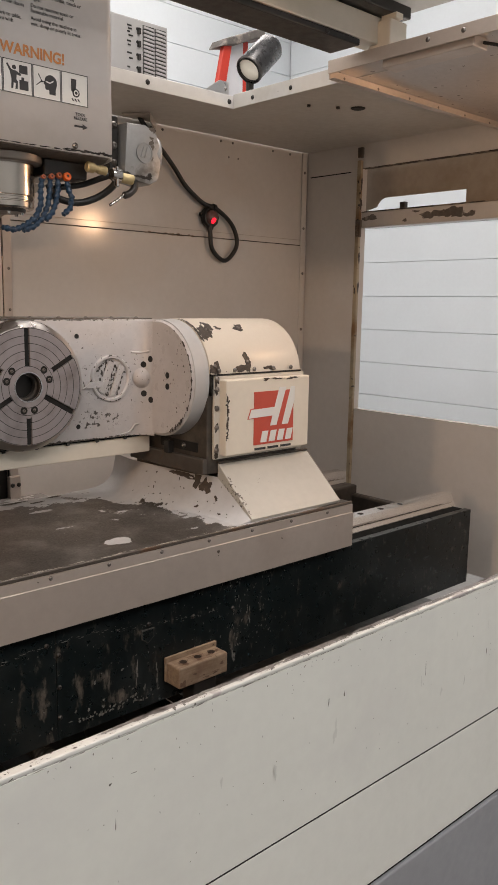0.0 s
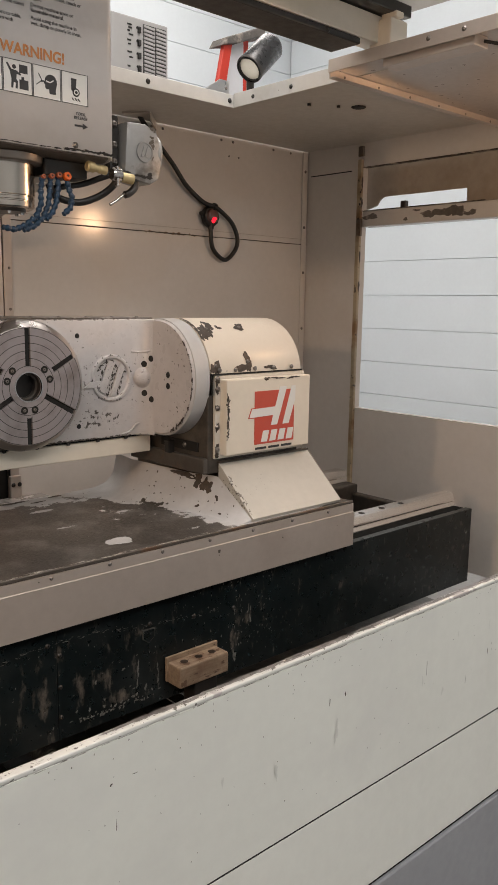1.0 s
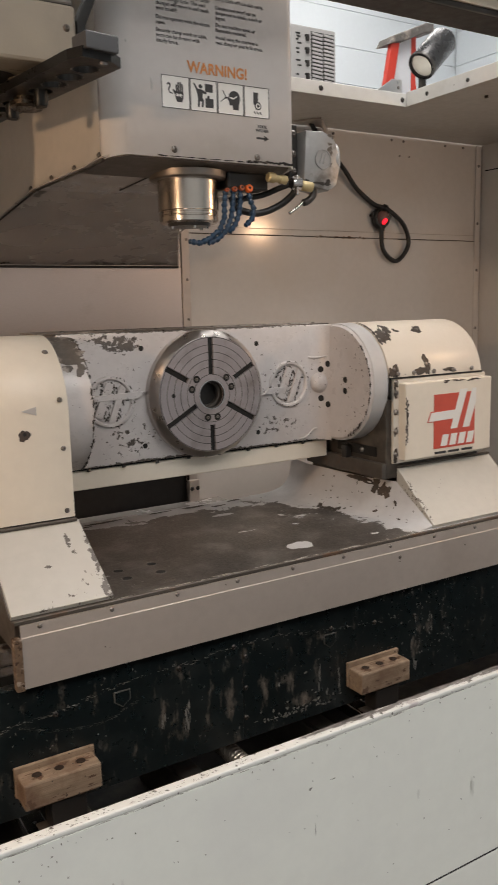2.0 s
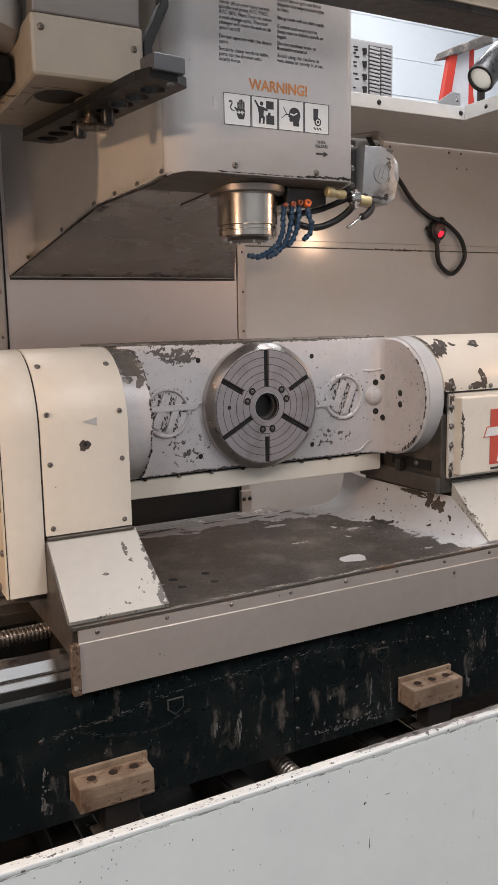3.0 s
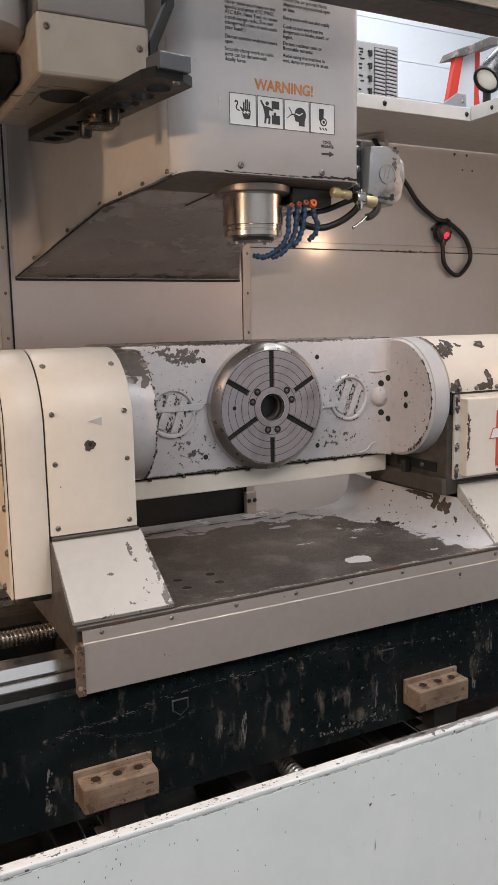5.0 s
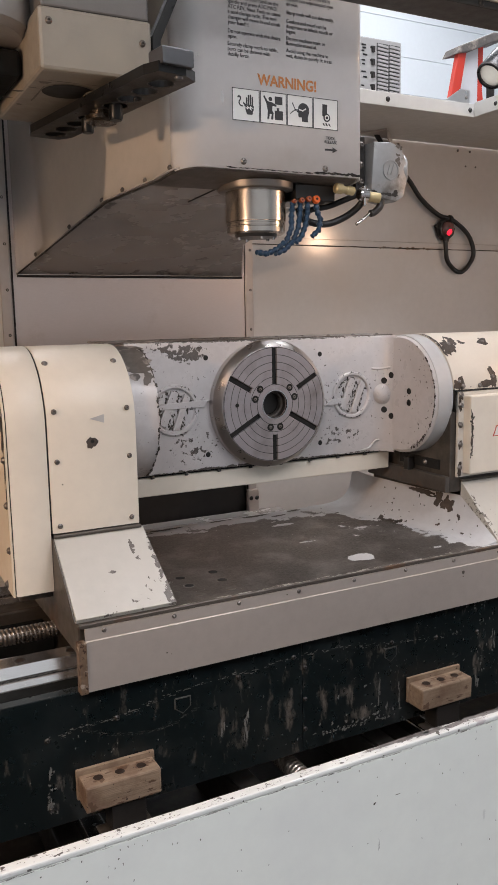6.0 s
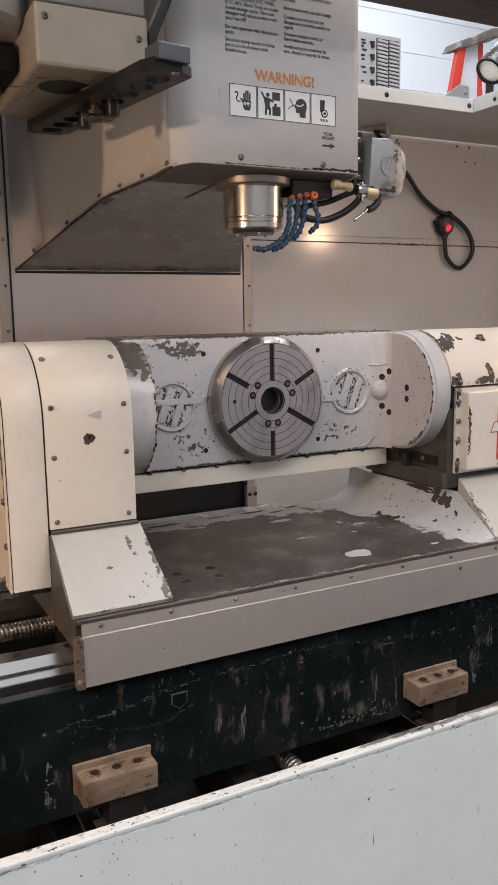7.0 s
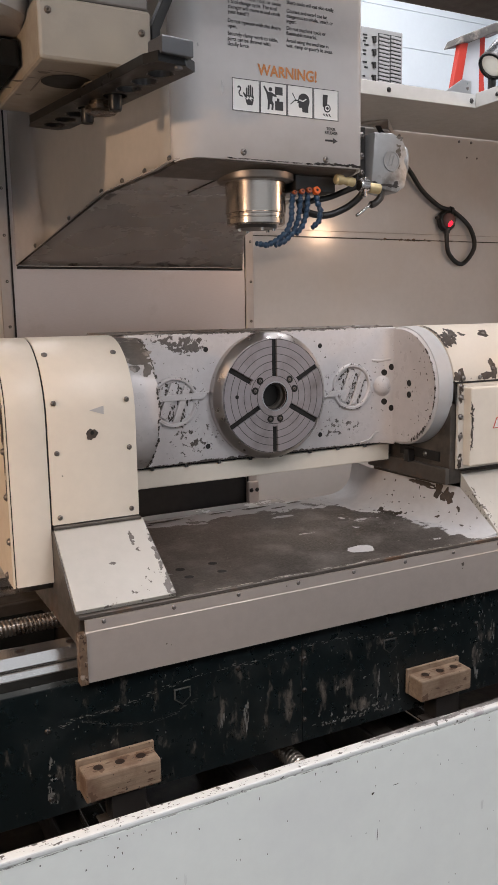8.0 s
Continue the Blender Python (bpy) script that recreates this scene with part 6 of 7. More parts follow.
def pictogram(t, x, z, s, kind, fy):
    """A bordered white sign with plain dark shapes."""
    card = part("sign_card", box(x, x + s, fy - 0.0002, fy + 0.0006, z, z + s), WHITE_INK, t, "white warning sign with a dark symbol")
    y0, y1 = fy - 0.0008, fy
    for a in ((x, x + s, z, z + 0.0012), (x, x + s, z + s - 0.0012, z + s), (x, x + 0.0012, z, z + s), (x + s - 0.0012, x + s, z, z + s)):
        part("border", box(a[0], a[1], y0, y1, a[2], a[3]), BLACK_INK, card)
    k = (0.76, 0.90, 0.86, 0.94)[kind]
    def spread(pts):
        return [(x + (0.5 + (u - 0.5) * k) * s, z + (0.5 + (v - 0.5) * k) * s) for u, v in pts]
    def shape(pts):
        part("symbol", prism(spread(pts), "y", y0, y1), BLACK_INK, card)
    def gap(pts):
        part("symbol_gap", prism(spread(pts), "y", y0 - 0.0004, y0), WHITE_INK, card)
    if kind == 0:
        shape([(0.46, 0.40), (0.50, 0.22), (0.56, 0.12), (0.80, 0.12), (0.86, 0.30), (0.88, 0.46), (0.84, 0.52), (0.50, 0.52), (0.46, 0.56), (0.38, 0.62), (0.35, 0.58), (0.42, 0.48)])
        for i, top in enumerate((0.80, 0.90, 0.92, 0.84)):
            u = 0.500 + 0.092 * i
            shape([(u, 0.52), (u + 0.070, 0.52), (u + 0.072, top), (u + 0.036, top + 0.03), (u + 0.002, top)])
        gap([(0.40, 0.44), (0.58, 0.32), (0.62, 0.40), (0.78, 0.28), (0.72, 0.40), (0.90, 0.36), (0.70, 0.47), (0.66, 0.40), (0.54, 0.48), (0.56, 0.38)])
        shape([(0.08, 0.80), (0.16, 0.88), (0.26, 0.82), (0.27, 0.72), (0.19, 0.58), (0.22, 0.50), (0.36, 0.46), (0.36, 0.42), (0.20, 0.45), (0.14, 0.56), (0.15, 0.64), (0.22, 0.74), (0.19, 0.80), (0.12, 0.76)])
    elif kind == 1:
        shape([(0.56, 0.64), (0.88, 0.64), (0.88, 0.92), (0.56, 0.92)])
        shape([(0.56, 0.10), (0.90, 0.10), (0.90, 0.42), (0.74, 0.42), (0.74, 0.52), (0.64, 0.52), (0.64, 0.42), (0.56, 0.42)])
        shape([(0.26, 0.40), (0.44, 0.42), (0.46, 0.58), (0.62, 0.56), (0.63, 0.61), (0.44, 0.70), (0.26, 0.72), (0.12, 0.92), (0.07, 0.89), (0.20, 0.66)])
        shape([(0.26, 0.40), (0.24, 0.10), (0.31, 0.10), (0.34, 0.30), (0.42, 0.28), (0.40, 0.10), (0.48, 0.10), (0.50, 0.34), (0.44, 0.42)])
        shape(arc(0.37, 0.81, 0.075, 0, 350, 14))
    elif kind == 2:
        shape([(0.60, 0.12), (0.86, 0.12), (0.86, 0.30), (0.92, 0.50)] + arc(0.66, 0.56, 0.26, 0, 150, 12) + [(0.40, 0.56), (0.36, 0.46), (0.42, 0.44), (0.42, 0.32), (0.46, 0.27), (0.58, 0.28)])
        gap([(0.44, 0.54), (0.62, 0.50), (0.78, 0.60), (0.76, 0.64), (0.62, 0.55), (0.45, 0.59)])
        shape([(0.06, 0.36), (0.30, 0.54), (0.28, 0.57), (0.05, 0.39)])
        shape([(0.30, 0.56), (0.16, 0.80), (0.13, 0.78), (0.27, 0.55)])
        shape([(0.26, 0.50), (0.40, 0.52), (0.40, 0.56), (0.26, 0.56)])
    else:
        shape([(0.36, 0.84), (0.57, 0.84), (0.55, 0.54), (0.50, 0.44), (0.42, 0.40), (0.36, 0.44)])
        shape(arc(0.55, 0.38, 0.145, 0, 350, 20))
        gap(arc(0.55, 0.38, 0.095, 0, 350, 18))
        part("symbol_core", prism(spread(arc(0.55, 0.38, 0.055, 0, 350, 14)), "y", y0 - 0.0006, y0 - 0.0004), BLACK_INK, card)
        for u in (0.36, 0.48, 0.60):
            shape([(u, 0.18), (u + 0.05, 0.19), (u + 0.12, 0.09), (u + 0.05, 0.11)])


def coolant(t):
    """Segmented coolant hoses, brass fittings, and the air gun block beside the spindle."""
    part("manifold", box(0.955, 1.060, 1.60, 1.66, 1.812, 1.848, 0.004), BLACK_STEEL, t)
    hoses = [
        [(0.962, 1.60, 1.805), (0.958, 1.60, 1.778), (0.958, 1.60, 1.750), (0.945, 1.60, 1.722), (0.920, 1.60, 1.703), (0.895, 1.60, 1.692), (0.868, 1.60, 1.695)],
        [(0.982, 1.60, 1.808), (0.980, 1.60, 1.780), (0.975, 1.60, 1.750), (0.962, 1.60, 1.722), (0.940, 1.60, 1.702), (0.915, 1.60, 1.692)],
        [(1.000, 1.60, 1.812), (1.000, 1.60, 1.785), (0.995, 1.60, 1.758), (0.985, 1.60, 1.735), (0.970, 1.60, 1.718)],
        [(1.020, 1.60, 1.812), (1.026, 1.60, 1.790), (1.034, 1.60, 1.770), (1.030, 1.60, 1.748), (1.012, 1.60, 1.733)],
    ]
    hoses = [[(x - 0.015, y, z) for x, y, z in h] for h in hoses]
    for k, pts in enumerate(hoses):
        f = (0.52, 0.68, 0.72, 1.0)[k]
        h = part("coolant_nozzle", lathe([(0.0085 * f, 0.0), (0.0095 * f, 0.004), (0.0085 * f, 0.010)], pts[0], (0, -1, 0.3), 14), ORANGE if k == 3 else RUST_ORANGE, t, "orange plastic cap")
        part("cap_hole", lathe([(0.003 * f, 0.0098), (0.0028 * f, 0.0108)], pts[0], (0, -1, 0.3), 10), DARK, h)
        p = [Vector(q) for q in pts]
        total = sum((b - a).length for a, b in zip(p, p[1:]))
        n = max(3, int(total / 0.0125))
        for i in range(n):
            d = total * (i + 0.5) / n
            for a, b in zip(p, p[1:]):
                l = (b - a).length
                if d <= l:
                    break
                d -= l
            q, way = a + (b - a) * (d / l), (b - a).normalized()
            part("hose_segment", lathe([(0.0040, -0.008), (0.0068, -0.0055), (0.0072, -0.003), (0.0045, 0.002), (0.0060, 0.006), (0.0038, 0.008)], q, way, 12), BLUE, h, smooth=40)
    part("brass_valve", lathe([(0.008, 0), (0.0115, 0.003), (0.0115, 0.018), (0.0085, 0.020), (0.0085, 0.030), (0.0100, 0.032), (0.0100, 0.050)], (1.040, 1.572, 1.838), (1, 0, -0.10), 18), BRASS, t, "tarnished brass valve", smooth=30)
    part("valve_body", lathe([(0.012, 0), (0.015, 0.004), (0.015, 0.022), (0.010, 0.026)], (1.105, 1.572, 1.828), (1, 0, 0), 18), STEEL, t, smooth=30)
    part("valve_handle", box(1.112, 1.120, 1.560, 1.572, 1.80, 1.846, 0.003), STEEL, t)
    part("brass_plug", lathe([(0.010, 0), (0.0115, 0.003), (0.0115, 0.028), (0.006, 0.03)], (1.132, 1.572, 1.824), (1, -0.1, -0.1), 14), BRASS, t, smooth=30)
    part("black_hose", tube([(1.130, 1.59, 1.828), (1.128, 1.60, 1.808), (1.10, 1.62, 1.782), (1.05, 1.63, 1.765), (1.00, 1.64, 1.775), (0.985, 1.64, 1.80)], 0.008, 10), BLACK, t, smooth=60)
    part("black_hose", tube([(1.125, 1.60, 1.832), (1.10, 1.61, 1.822), (1.07, 1.64, 1.808), (1.03, 1.65, 1.80), (0.99, 1.65, 1.79)], 0.007, 10), BLACK, t, smooth=60)
    part("nozzle_elbow", tube([(1.185, 1.60, 1.838), (1.188, 1.60, 1.812), (1.172, 1.60, 1.795), (1.158, 1.60, 1.79)], 0.0085, 12), BLACK_STEEL, t, smooth=60)
    part("nozzle_tip", tube([(1.162, 1.60, 1.795), (1.140, 1.60, 1.778), (1.118, 1.60, 1.764)], 0.0035, 8), STEEL, t, smooth=60)
    b = thing("air_valve_unit", (1.2, 1.62, 1.84), "grey painted cast air valve unit with a worn round boss", "valve")
    oct_ = [(1.150, 1.842), (1.168, 1.827), (1.222, 1.818), (1.246, 1.832), (1.254, 1.865), (1.254, 1.905), (1.240, 1.938), (1.210, 1.952), (1.158, 1.950)]
    part("body", prism(oct_, "y", 1.585, 1.66, 0.005), ALU, b, smooth=40)
    part("round_boss", lathe([(0.045, -0.02), (0.045, 0.016), (0.041, 0.021), (0.036, 0.022)], (1.249, 1.63, 1.892), (0.95, -0.3, 0), 36), ALU, b, smooth=35)
    part("emblem", lathe([(0.023, 0), (0.023, 0.002), (0.020, 0.002), (0.020, 0.0005)], (1.205, 1.5845, 1.889), (0, -1, 0), 28), ALU, b, smooth=40)
    part("bracket", box(1.125, 1.150, 1.61, 1.65, 1.835, 1.965, 0.003), BLACK_STEEL, b)
    for z in (1.862, 1.90, 1.945):
        screw(b, (1.138, 1.61, z), (0, -1, 0), 0.0065)
    pl = on_plane((0, 1.5843, 0), (1, 0, 0), (0, 0, 1))
    chips("oil_stain", [(1.195, 1.834, 0.014, 0.004), (1.218, 1.836, 0.010, 0.006), (1.158, 1.838, 0.008, 0.003)], pl, b, BLACK_STEEL, jag=0.6)
    for u, w in ((1.1935, 0.006), (1.2040, 0.007)):
        part("emblem_bar", prism([(u, 1.878), (u + w, 1.878), (u + w + 0.008, 1.902), (u + 0.008, 1.902)], "y", 1.5826, 1.5848, 0.0004), ALU, b)
    rnd = random.Random(64)
    worn = [(rnd.uniform(1.187, 1.218), rnd.uniform(1.874, 1.889), rnd.uniform(0.001, 0.004), rnd.uniform(0.0006, 0.002)) for i in range(14)]
    worn += [(1.222 + rnd.gauss(0, 0.003), rnd.uniform(1.875, 1.925), rnd.uniform(0.002, 0.006), rnd.uniform(0.003, 0.008)) for i in range(9)]
    worn += [(1.222 + rnd.gauss(0, 0.004), rnd.uniform(1.938, 1.945), rnd.uniform(0.003, 0.006), rnd.uniform(0.002, 0.004)) for i in range(4)]
    chips("worn_patch", worn, on_plane((0, 1.5846, 0), (1, 0, 0), (0, 0, 1)), b, DIRTY_STEEL, jag=0.6)
    part("cable", tube([(1.148, 1.64, 1.962), (1.15, 1.66, 1.975), (1.13, 1.70, 1.985), (1.10, 1.75, 1.99)], 0.007, 10), BLACK, b, smooth=60)


spindle_head()


# ---------------------------------------------------------------- tool changer
ARM_BLACK = surface("black_arm_paint", (0.009, 0.009, 0.009), 0.32, vary=0.2, shine=0.30, bump=0.05, speck=(0.12, 0.11, 0.10), speck_scale=90, speck_at=0.77)


def drilled(outline, holes, z0, z1):
    """A flat bar with round holes through it."""
    bm = bmesh.new()
    loops = [outline] + [[(x + r * math.cos(2 * math.pi * i / 26), y + r * math.sin(2 * math.pi * i / 26)) for i in range(26)] for x, y, r in holes]
    edges = []
    for loop in loops:
        vs = [bm.verts.new((x, y, z0)) for x, y in loop]
        edges += [bm.edges.new((vs[i], vs[(i + 1) % len(vs)])) for i in range(len(vs))]
    bmesh.ops.triangle_fill(bm, use_beauty=True, use_dissolve=False, edges=edges)
    r = bmesh.ops.extrude_face_region(bm, geom=bm.faces[:])
    bmesh.ops.translate(bm, vec=(0, 0, z1 - z0), verts=[v for v in r["geom"] if isinstance(v, bmesh.types.BMVert)])
    bmesh.ops.recalc_face_normals(bm, faces=bm.faces)
    return bm


ARM_EDGE = surface("worn_arm_edge", (0.10, 0.095, 0.09), 0.35, 0.7, vary=0.3)


def tool_changer():
    t = thing("tool_changer", (0.3, 1.5, 1.95), "cream painted tool changer with a drilled steel arm", "tool changer")
    zb = 1.96
    # housing and upper cover carry the roof's shade in their paint
    part("housing", box(0.345, 0.54, 1.385, 1.76, zb, 2.058, 0.006), CREAM_SHADED, t, "stained cream gear housing, darkened as if in shade")
    part("upper_cover", box(0.352, 0.5395, 1.395, 1.76, 2.060, 2.45, 0.004), TC_GREY_SHADED, t, "grey upper cover, darkened as if in shade")
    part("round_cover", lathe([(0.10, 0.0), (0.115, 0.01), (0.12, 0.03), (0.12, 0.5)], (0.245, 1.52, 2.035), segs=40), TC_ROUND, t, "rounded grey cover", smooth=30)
    part("dark_block", box(0.10, 0.340, 1.50, 1.76, 1.975, 2.02, 0.006), CAST_DULL, t)
    # unseen box added to keep light off the head's side cover
    part("unseen_shade_box", box(-0.12, 0.335, 1.77, 2.40, 2.00, 2.50, 0.02), CAST_BLACK, t, "unseen black box that shades the head's side")
    # unseen carousel-like outline, shaped by the shadow it must cast on the head
    disc = [(-0.62, 2.5), (-0.62, 1.98), (-0.42, 1.87), (-0.227, 1.818), (-0.142, 1.798), (-0.037, 1.774), (0.08, 1.766), (0.19, 1.776), (0.27, 1.800), (0.308, 1.840), (0.325, 1.90), (0.332, 2.0), (0.332, 2.5)]
    part("carousel_shade_shape", prism(disc, "y", 1.70, 1.765, 0.004), CAST_DULL, t, "unseen dull black carousel shape added for its shadow")
    part("cable_channel", prism([(0.5415, 1.955), (0.557, 1.955), (0.557, 2.030), (0.590, 2.100), (0.605, 2.45), (0.590, 2.45), (0.575, 2.105), (0.5415, 2.036)], "y", 1.385, 1.412, 0.002), ARM_BLACK, t, "black cable channel")
    for p in ((0.362, 1.385, 2.035), (0.522, 1.385, 2.02)):
        screw(t, p, (0, -1, 0), 0.0048, DIRTY_STEEL)
    # arm
    a0, a1, z0, z1 = Vector((0.428, 1.745)), Vector((0.508, 1.225)), 1.929, 1.9445
    d = (a1 - a0).normalized()
    n = Vector((-d.y, d.x))
    w = 0.033
    wide = 0.056
    outline = [a0 + n * wide * 0.7, a0 + d * 0.03 + n * wide, a1 - d * 0.02 + n * wide, a1 + n * w * 0.8, a1 - n * w * 0.7, a1 - d * 0.03 - n * w, a0 + d * 0.03 - n * w, a0 - n * w * 0.7]
    bores = [a0 + d * (0.045 + i * 0.053) + n * 0.014 for i in range(9) if i != 4]
    arm = part("arm", drilled([(p.x, p.y) for p in outline], [(p.x, p.y, 0.0212) for p in bores], z0, z1), ARM_BLACK, t, "dark drilled steel arm")
    for p in bores:
        part("bore_rim", lathe([(0.0212, -0.0004), (0.0224, -0.0012), (0.0232, -0.0004)], (p.x, p.y, z0), segs=26, caps=False), ARM_EDGE, arm)
    q = a0 + d * 0.255 + n * 0.014
    part("clamp_hub", lathe([(0.026, -0.020), (0.030, -0.016), (0.030, -0.009), (0.022, -0.007), (0.022, 0.0)], (q.x, q.y, z0), segs=28), BRONZE, t, smooth=30)
    part("arm_shaft", lathe([(0.034, 0.0), (0.034, 0.010), (0.030, 0.011), (0.030, 0.0165)], (q.x, q.y, z1 - 0.0005), segs=28), OILY, t, smooth=30)
    for s in (-0.06, 0.055):
        p = q + d * s
        part("clamp_pin", lathe([(0.010, -0.026), (0.012, -0.022), (0.012, 0.0)], (p.x, p.y, z0), segs=16), ARM_BLACK, t, smooth=30)
    # end block
    e = [a1 + n * 0.036 - d * 0.035, a1 + n * 0.036 + d * 0.008, a1 - n * 0.020 + d * 0.008, a1 - n * 0.020 - d * 0.035]
    part("end_block", prism([(p.x, p.y) for p in e], "z", 1.940, 1.966, 0.002), BLOCK_STEEL, t, "grey machined end block")
    p = a1 - d * 0.012 + n * 0.020
    part("end_pin", lathe([(0.006, -0.014), (0.007, -0.012), (0.007, 0.0)], (p.x, p.y, 1.939), segs=16), BLOCK_STEEL, t, smooth=30)
    part("opening", lathe([(0.045, -0.001), (0.042, 0.0)], (0.42, 1.50, zb - 0.0005), segs=28), DARK, t)
    pl = on_plane((0, 0, zb - 0.0008), (1, 0, 0), (0, 1, 0))
    chips("oil_stain", [(0.37, 1.46, 0.012, 0.006), (0.34, 1.53, 0.010, 0.006), (0.33, 1.58, 0.008, 0.004), (0.36, 1.62, 0.007, 0.004), (0.375, 1.54, 0.002, 0.05), (0.40, 1.445, 0.03, 0.002), (0.455, 1.445, 0.015, 0.0015), (0.36, 1.50, 0.012, 0.002), (0.39, 1.47, 0.005, 0.003)], pl, t, HEAD_UNDER)


# stained cream and cover grey, both darkened to hold the changer's shade
CREAM_SHADED = surface("shaded_stained_cream_paint", (0.245, 0.212, 0.168), 0.34, vary=0.12, stain=(0.33, 0.28, 0.21), stain_scale=5, stain_range=(0.5, 0.8))
TC_GREY_SHADED = surface("shaded_grey_cover_paint", (0.115, 0.102, 0.092), 0.4, vary=0.10)
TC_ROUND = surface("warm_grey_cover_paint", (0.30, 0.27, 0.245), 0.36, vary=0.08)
BRONZE = surface("oily_bronze", (0.095, 0.075, 0.058), 0.26, 0.9, vary=0.25)
BLOCK_STEEL = surface("grey_block_steel", (0.12, 0.12, 0.124), 0.4, 0.7, vary=0.1)
tool_changer()


# ---------------------------------------------------------------- small things on and behind the walls
def wall_lamp():
    t = thing("signal_lamp", (2.10, 2.44, 1.87), "round red signal lamp hanging on a black cable loop", "lamp")
    part("body", lathe([(0.034, 0.0), (0.041, 0.004), (0.041, 0.016), (0.036, 0.024), (0.030, 0.026), (0.028, 0.022)], (2.113, 2.446, 1.872), (0, -1, 0), 10), BLACK, t, smooth=20)
    part("lens", lathe([(0.028, 0.0), (0.027, 0.008), (0.021, 0.017), (0.010, 0.021), (0.001, 0.022)], (2.113, 2.424, 1.872), (0, -1, 0), 28), LENS_RED, t, "dark red domed lens", smooth=60)
    part("bulb", lathe([(0.012, 0.0), (0.0115, 0.002), (0.006, 0.004)], (2.110, 2.4075, 1.858), (0.1, -0.9, -0.5), 18), RED_GLOW, t, "glowing red bulb", smooth=60)
    for a in (45, 165, 285):
        part("lug", lathe([(0.007, 0), (0.007, 0.012)], (2.113 + 0.041 * math.cos(radians(a)), 2.445, 1.872 + 0.041 * math.sin(radians(a))), (0, -1, 0), 10), BLACK, t)
    pts = [(1.70, 2.36, 2.196), (1.745, 2.39, 2.192), (1.80, 2.41, 2.148), (1.925, 2.425, 2.043), (1.992, 2.43, 1.975), (2.075, 2.43, 1.922), (2.145, 2.43, 1.905), (2.225, 2.43, 1.85), (2.25, 2.43, 1.775), (2.19, 2.43, 1.713), (2.125, 2.43, 1.75), (2.112, 2.43, 1.815), (2.112, 2.432, 1.84)]
    part("cable", tube(pts, 0.0085, 12, rings=6), BLACK, t, "thick black cable", smooth=60)
    part("cable_tie", lathe([(0.014, -0.006), (0.014, 0.006)], (2.13, 2.43, 1.910), (1, 0, -0.2), 12), BLACK, t)
    part("cable_gland", lathe([(0.012, 0.0), (0.012, 0.02)], (2.112, 2.43, 1.825), (0, 0, 1), 12), BLACK, t)
    b = thing("cable_bracket", (1.72, 2.33, 2.19), "folded steel cable bracket under the roof", "bracket")
    part("plate", prism([(1.69, 2.40), (1.75, 2.32), (1.86, 2.44)], "z", 2.176, 2.1812, 0.0008), SKIRT_STEEL, b)
    part("lip", prism([(1.752, 2.322), (1.756, 2.320), (1.862, 2.436), (1.858, 2.438)], "z", 2.150, 2.1757), SKIRT_STEEL, b)


wall_lamp()


def work_light(x, z, target, side):
    """A small warm work light in a front corner, beside the door opening."""
    t = thing("work_light", (x, 0.88, z), "small warm halogen work light on the side wall", "lamp", "corner work lights")
    m = look((x, 0.91, z), target)
    way = m.to_3x3() @ Vector((0, 0, 1))
    part("housing", lathe([(0.055, 0.0), (0.055, 0.004), (0.052, 0.05), (0.03, 0.07), (0.01, 0.072)], m.translation, way, 28, caps=False), BLACK_STEEL, t, smooth=40)
    part("reflector", lathe([(0.054, 0.003), (0.045, 0.03), (0.01, 0.04)], m.translation, way, 28, caps=False), WARM_GLOW, t, "glowing reflector", smooth=40)
    part("arm", tube([(x + 0.04 * side, 0.87, z + 0.015), (x + 0.08 * side, 0.86, z + 0.025), (x + 0.2 * side, 0.85, z + 0.035)], 0.01, 8), BLACK_STEEL, t)


work_light(2.56, 1.985, (1.0, 1.95, 1.35), 1)
work_light(-1.01, 1.765, (0.45, 1.6, 1.25), -1)


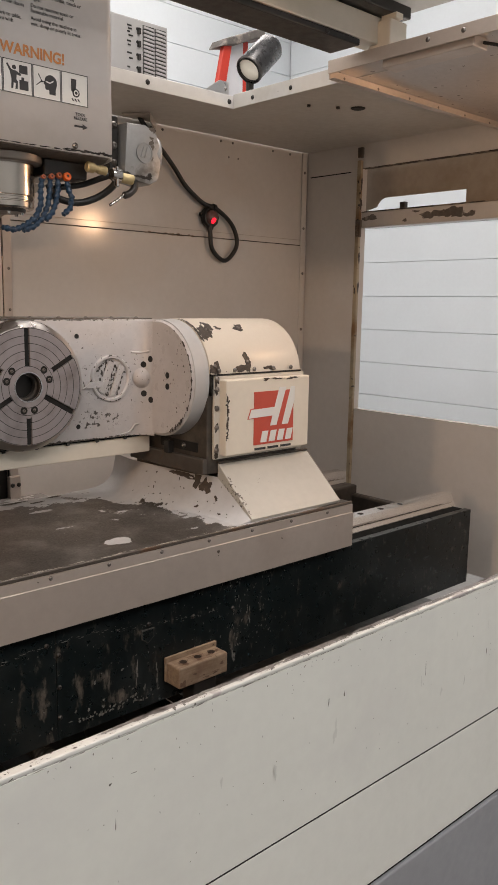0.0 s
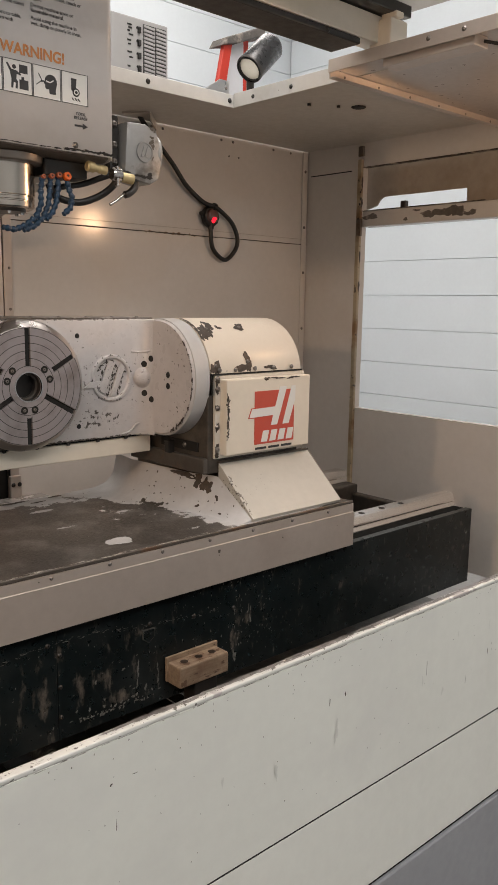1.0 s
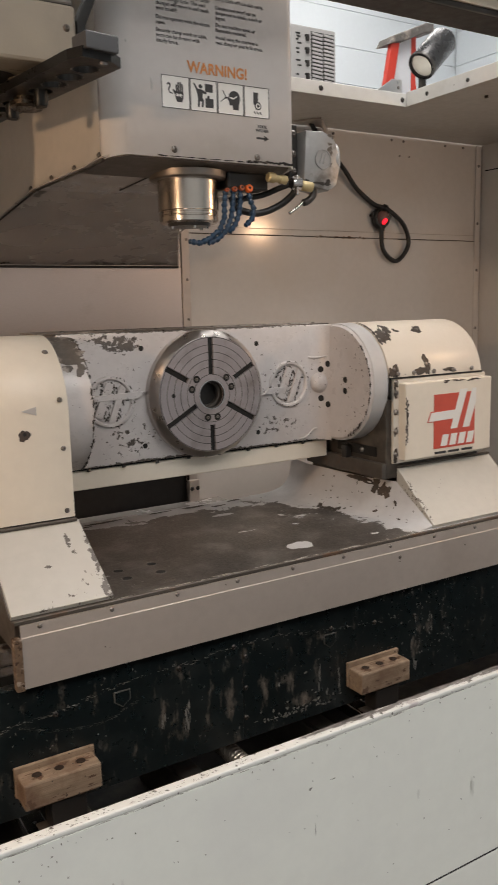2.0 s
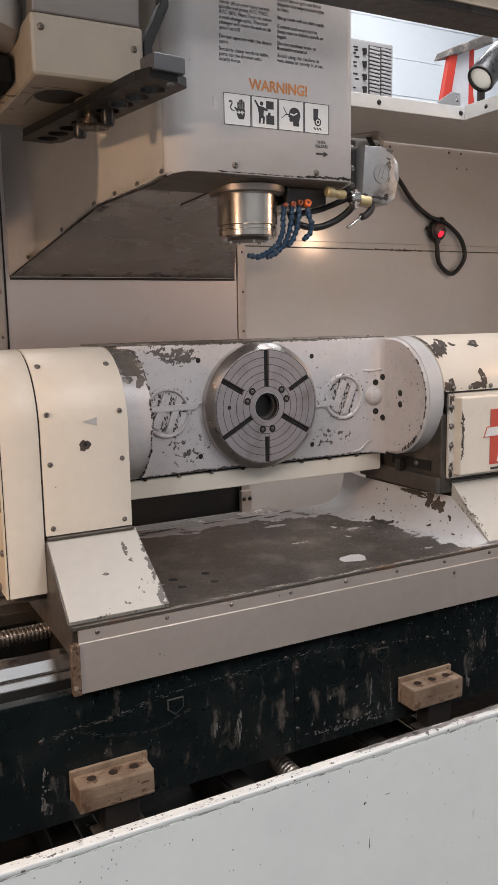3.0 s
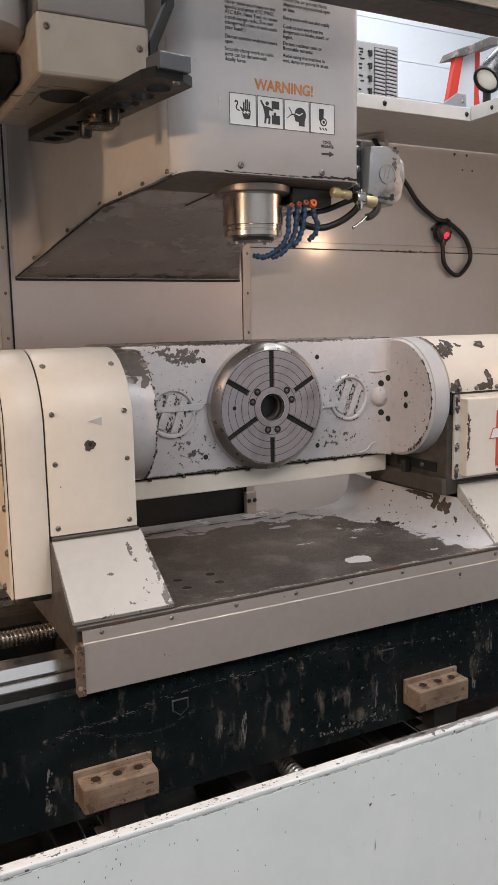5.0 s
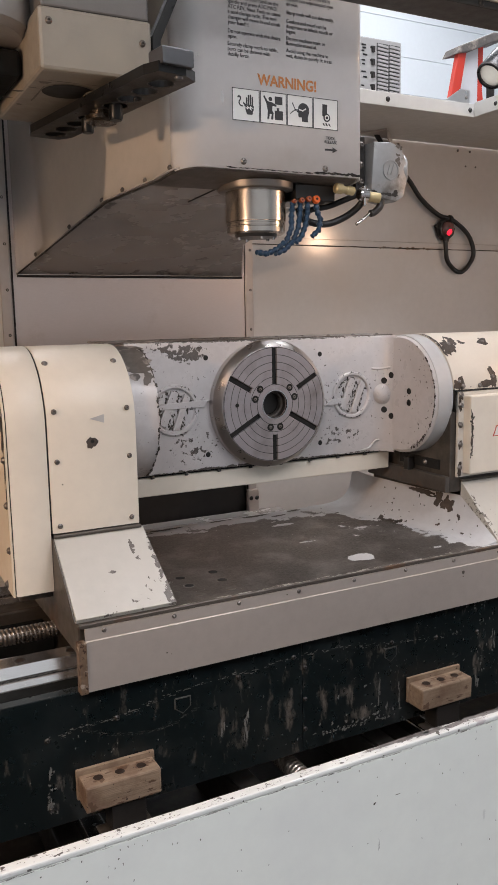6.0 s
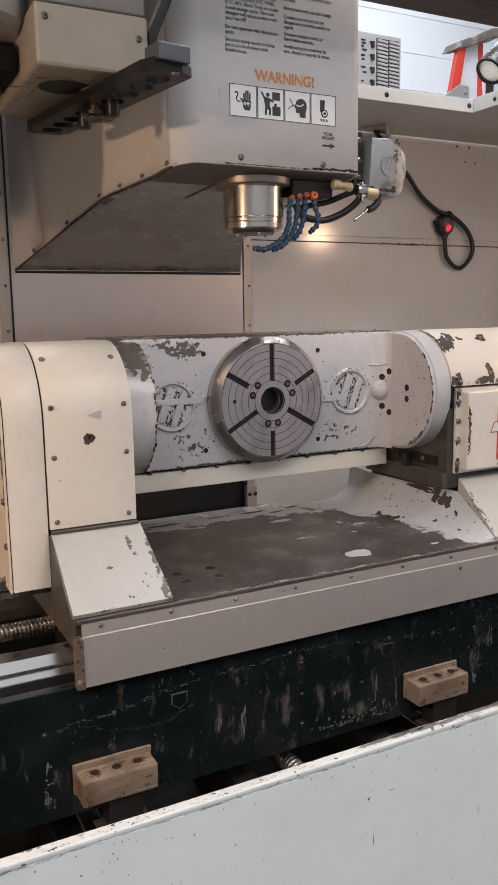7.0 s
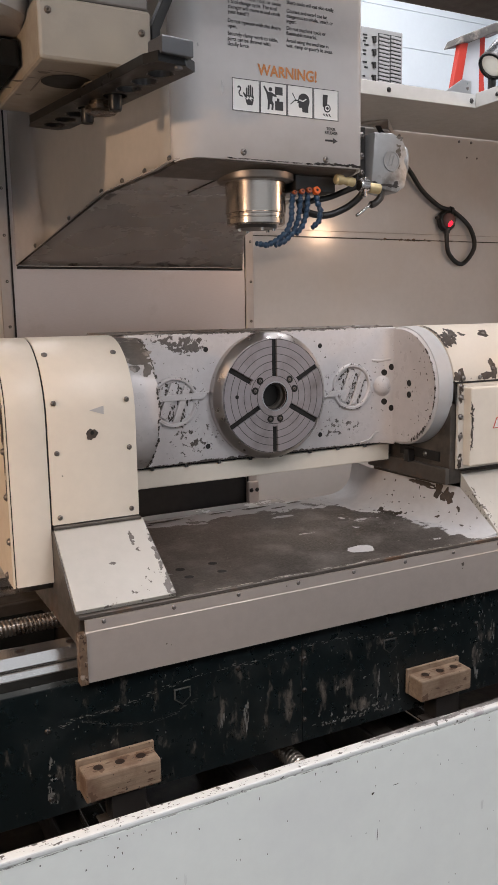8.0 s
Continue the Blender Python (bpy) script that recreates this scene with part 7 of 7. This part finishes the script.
def behind():
    # cabinet with louvres on the back of the machine
    t = thing("control_cabinet", (2.05, 2.95, 0.0), "grey sheet metal cabinet with vent slots behind the machine", "cabinet")
    body = part("body", box(1.72, 2.262, 2.90, 3.25, 0.0, 2.69, 0.006), CABINET, t)
    for x0, x1 in ((2.135, 2.188), (2.196, 2.248)):
        part("vent_panel", box(x0 - 0.003, x1 + 0.003, 2.8975, 2.8998, 2.40, 2.672, 0.001, 1), LOUVRE_SHADE, body, "dark opening behind the louvres")
        for i in range(18):
            z = 2.668 - i * 0.015
            part("louvre", prism([(x0, z), (x1, z - 0.004), (x1, z - 0.0130), (x0, z - 0.0090)], "y", 2.892, 2.8975), CABINET, body)
    for i in range(5):
        z = 2.655 - i * 0.05
        part("bracket", box(2.105, 2.118, 2.888, 2.90, z - 0.024, z, 0.002), BLACK_STEEL, body)
        part("bracket_tab", box(2.100, 2.105, 2.890, 2.90, z - 0.008, z, 0.001, 1), BLACK_STEEL, body)
    for i, (x, z) in enumerate(((2.055, 2.660), (2.060, 2.648), (2.055, 2.636), (2.062, 2.622), (2.055, 2.600), (2.058, 2.585), (2.055, 2.555), (2.064, 2.535), (2.055, 2.500), (2.060, 2.470))):
        part("vent_slot", box(x, x + 0.022 - 0.004 * (i % 3), 2.8965, 2.8995, z - 0.006, z, 0.001, 1), DARK, body)
    # red step ladder
    l = thing("step_ladder", (2.75, 3.1, 0.0), "red fibreglass step ladder with a grey top cap", "ladder")
    part("top_cap", prism([(2.632, 2.716), (2.654, 2.752), (2.850, 2.834), (2.895, 2.836), (2.900, 2.802), (2.84, 2.788), (2.71, 2.733)], "y", 2.97, 3.08, 0.006), LADDER_GREY, l, "scuffed grey top cap")
    for dx, y in ((0.0, 2.99), (0.31, 3.345)):
        part("front_rail", prism([(x + dx, z) for x, z in ((2.653, 2.722), (2.704, 2.738), (2.664, 2.53), (2.25, 0.0), (2.18, 0.0), (2.612, 2.53))][::-1], "y", y, y + 0.025, 0.003), RED, l)
        part("rear_rail", prism([(x + dx, z) for x, z in ((2.790, 2.778), (2.850, 2.795), (2.848, 2.60), (3.25, 0.0), (3.18, 0.0), (2.782, 2.60))][::-1], "y", y + 0.05, y + 0.075, 0.003), RED, l)
    part("side_plate", prism([(2.70, 2.735), (2.80, 2.772), (2.80, 2.40), (2.65, 2.40)][::-1], "y", 3.02, 3.03, 0.002), LADDER_PLATE, l)
    for z in (2.3, 2.0, 1.7):
        x = 2.20 + z * 0.165
        part("rung", prism([(x, 3.0), (x + 0.06, 3.0), (x + 0.36, 3.36), (x + 0.30, 3.36)], "z", z, z + 0.03, 0.004), ALU_SHINY, l)
    # round lamp head standing on the roof edge
    w = thing("spot_lamp", (2.12, 2.20, 2.2), "dark grey cylindrical spot lamp on the machine roof", "lamp")
    c0, c1 = Vector((2.060, 2.165, 2.345)), Vector((2.180, 2.176, 2.453))
    d = (c1 - c0).normalized()
    part("housing", lathe([(0.044, 0.0), (0.048, 0.001), (0.049, 0.02), (0.049, 0.145), (0.040, 0.16), (0.02, 0.165)], c0, d, 36, caps=False), LAMP_GREY, w, smooth=35)
    part("bezel", lathe([(0.0485, -0.003), (0.050, 0.0), (0.050, 0.008), (0.040, 0.008), (0.040, -0.003)], c0, d, 36, caps=False), BLACK_STEEL, w, smooth=35)
    part("lens", lathe([(0.040, 0.006), (0.022, 0.001), (0.0003, 0.0)], c0, d, 30, caps=False), LENS_DULL, w, "frosted lens", smooth=40)
    part("stem", tube([(2.11, 2.215, 2.40), (2.125, 2.23, 2.30), (2.13, 2.24, 2.187)], 0.014, 10), BLACK_STEEL, w, smooth=60)
    part("foot", box(1.915, 2.30, 2.12, 2.30, 2.187, 2.207, 0.003), ALU_SHINY, w)
    part("cable", tube([(2.28, 2.1, 2.21), (2.15, 1.96, 2.225), (2.05, 1.80, 2.215), (1.98, 1.60, 2.225)], 0.005, 8), BLACK, w, smooth=60)
    c = thing("roof_clip", (1.84, 2.09, 2.22), "small bent steel tab on the roof edge", "bracket")
    part("plate", prism([(1.79, 2.217), (1.90, 2.217), (1.90, 2.262), (1.86, 2.262)], "y", 2.085, 2.090, 0.001), ALU_SHINY, c)
    screw(c, (1.885, 2.085, 2.238), (0, -1, 0), 0.004)


LADDER_GREY = surface("ladder_cap_grey", (0.15, 0.135, 0.125), 0.6, vary=0.35, grain=60, stain=(0.30, 0.26, 0.23), stain_scale=22, stain_range=(0.5, 0.65))
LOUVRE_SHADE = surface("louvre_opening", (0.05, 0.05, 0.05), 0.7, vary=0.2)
LADDER_PLATE = surface("ladder_plate", (0.62, 0.63, 0.66), 0.5, vary=0.05)
LAMP_GREY = surface("dark_grey_lamp_paint", (0.045, 0.045, 0.047), 0.28, 0.5, vary=0.1)
LENS_DULL = surface("frosted_lamp_lens", (0.55, 0.53, 0.47), 0.2, vary=0.08)
behind()
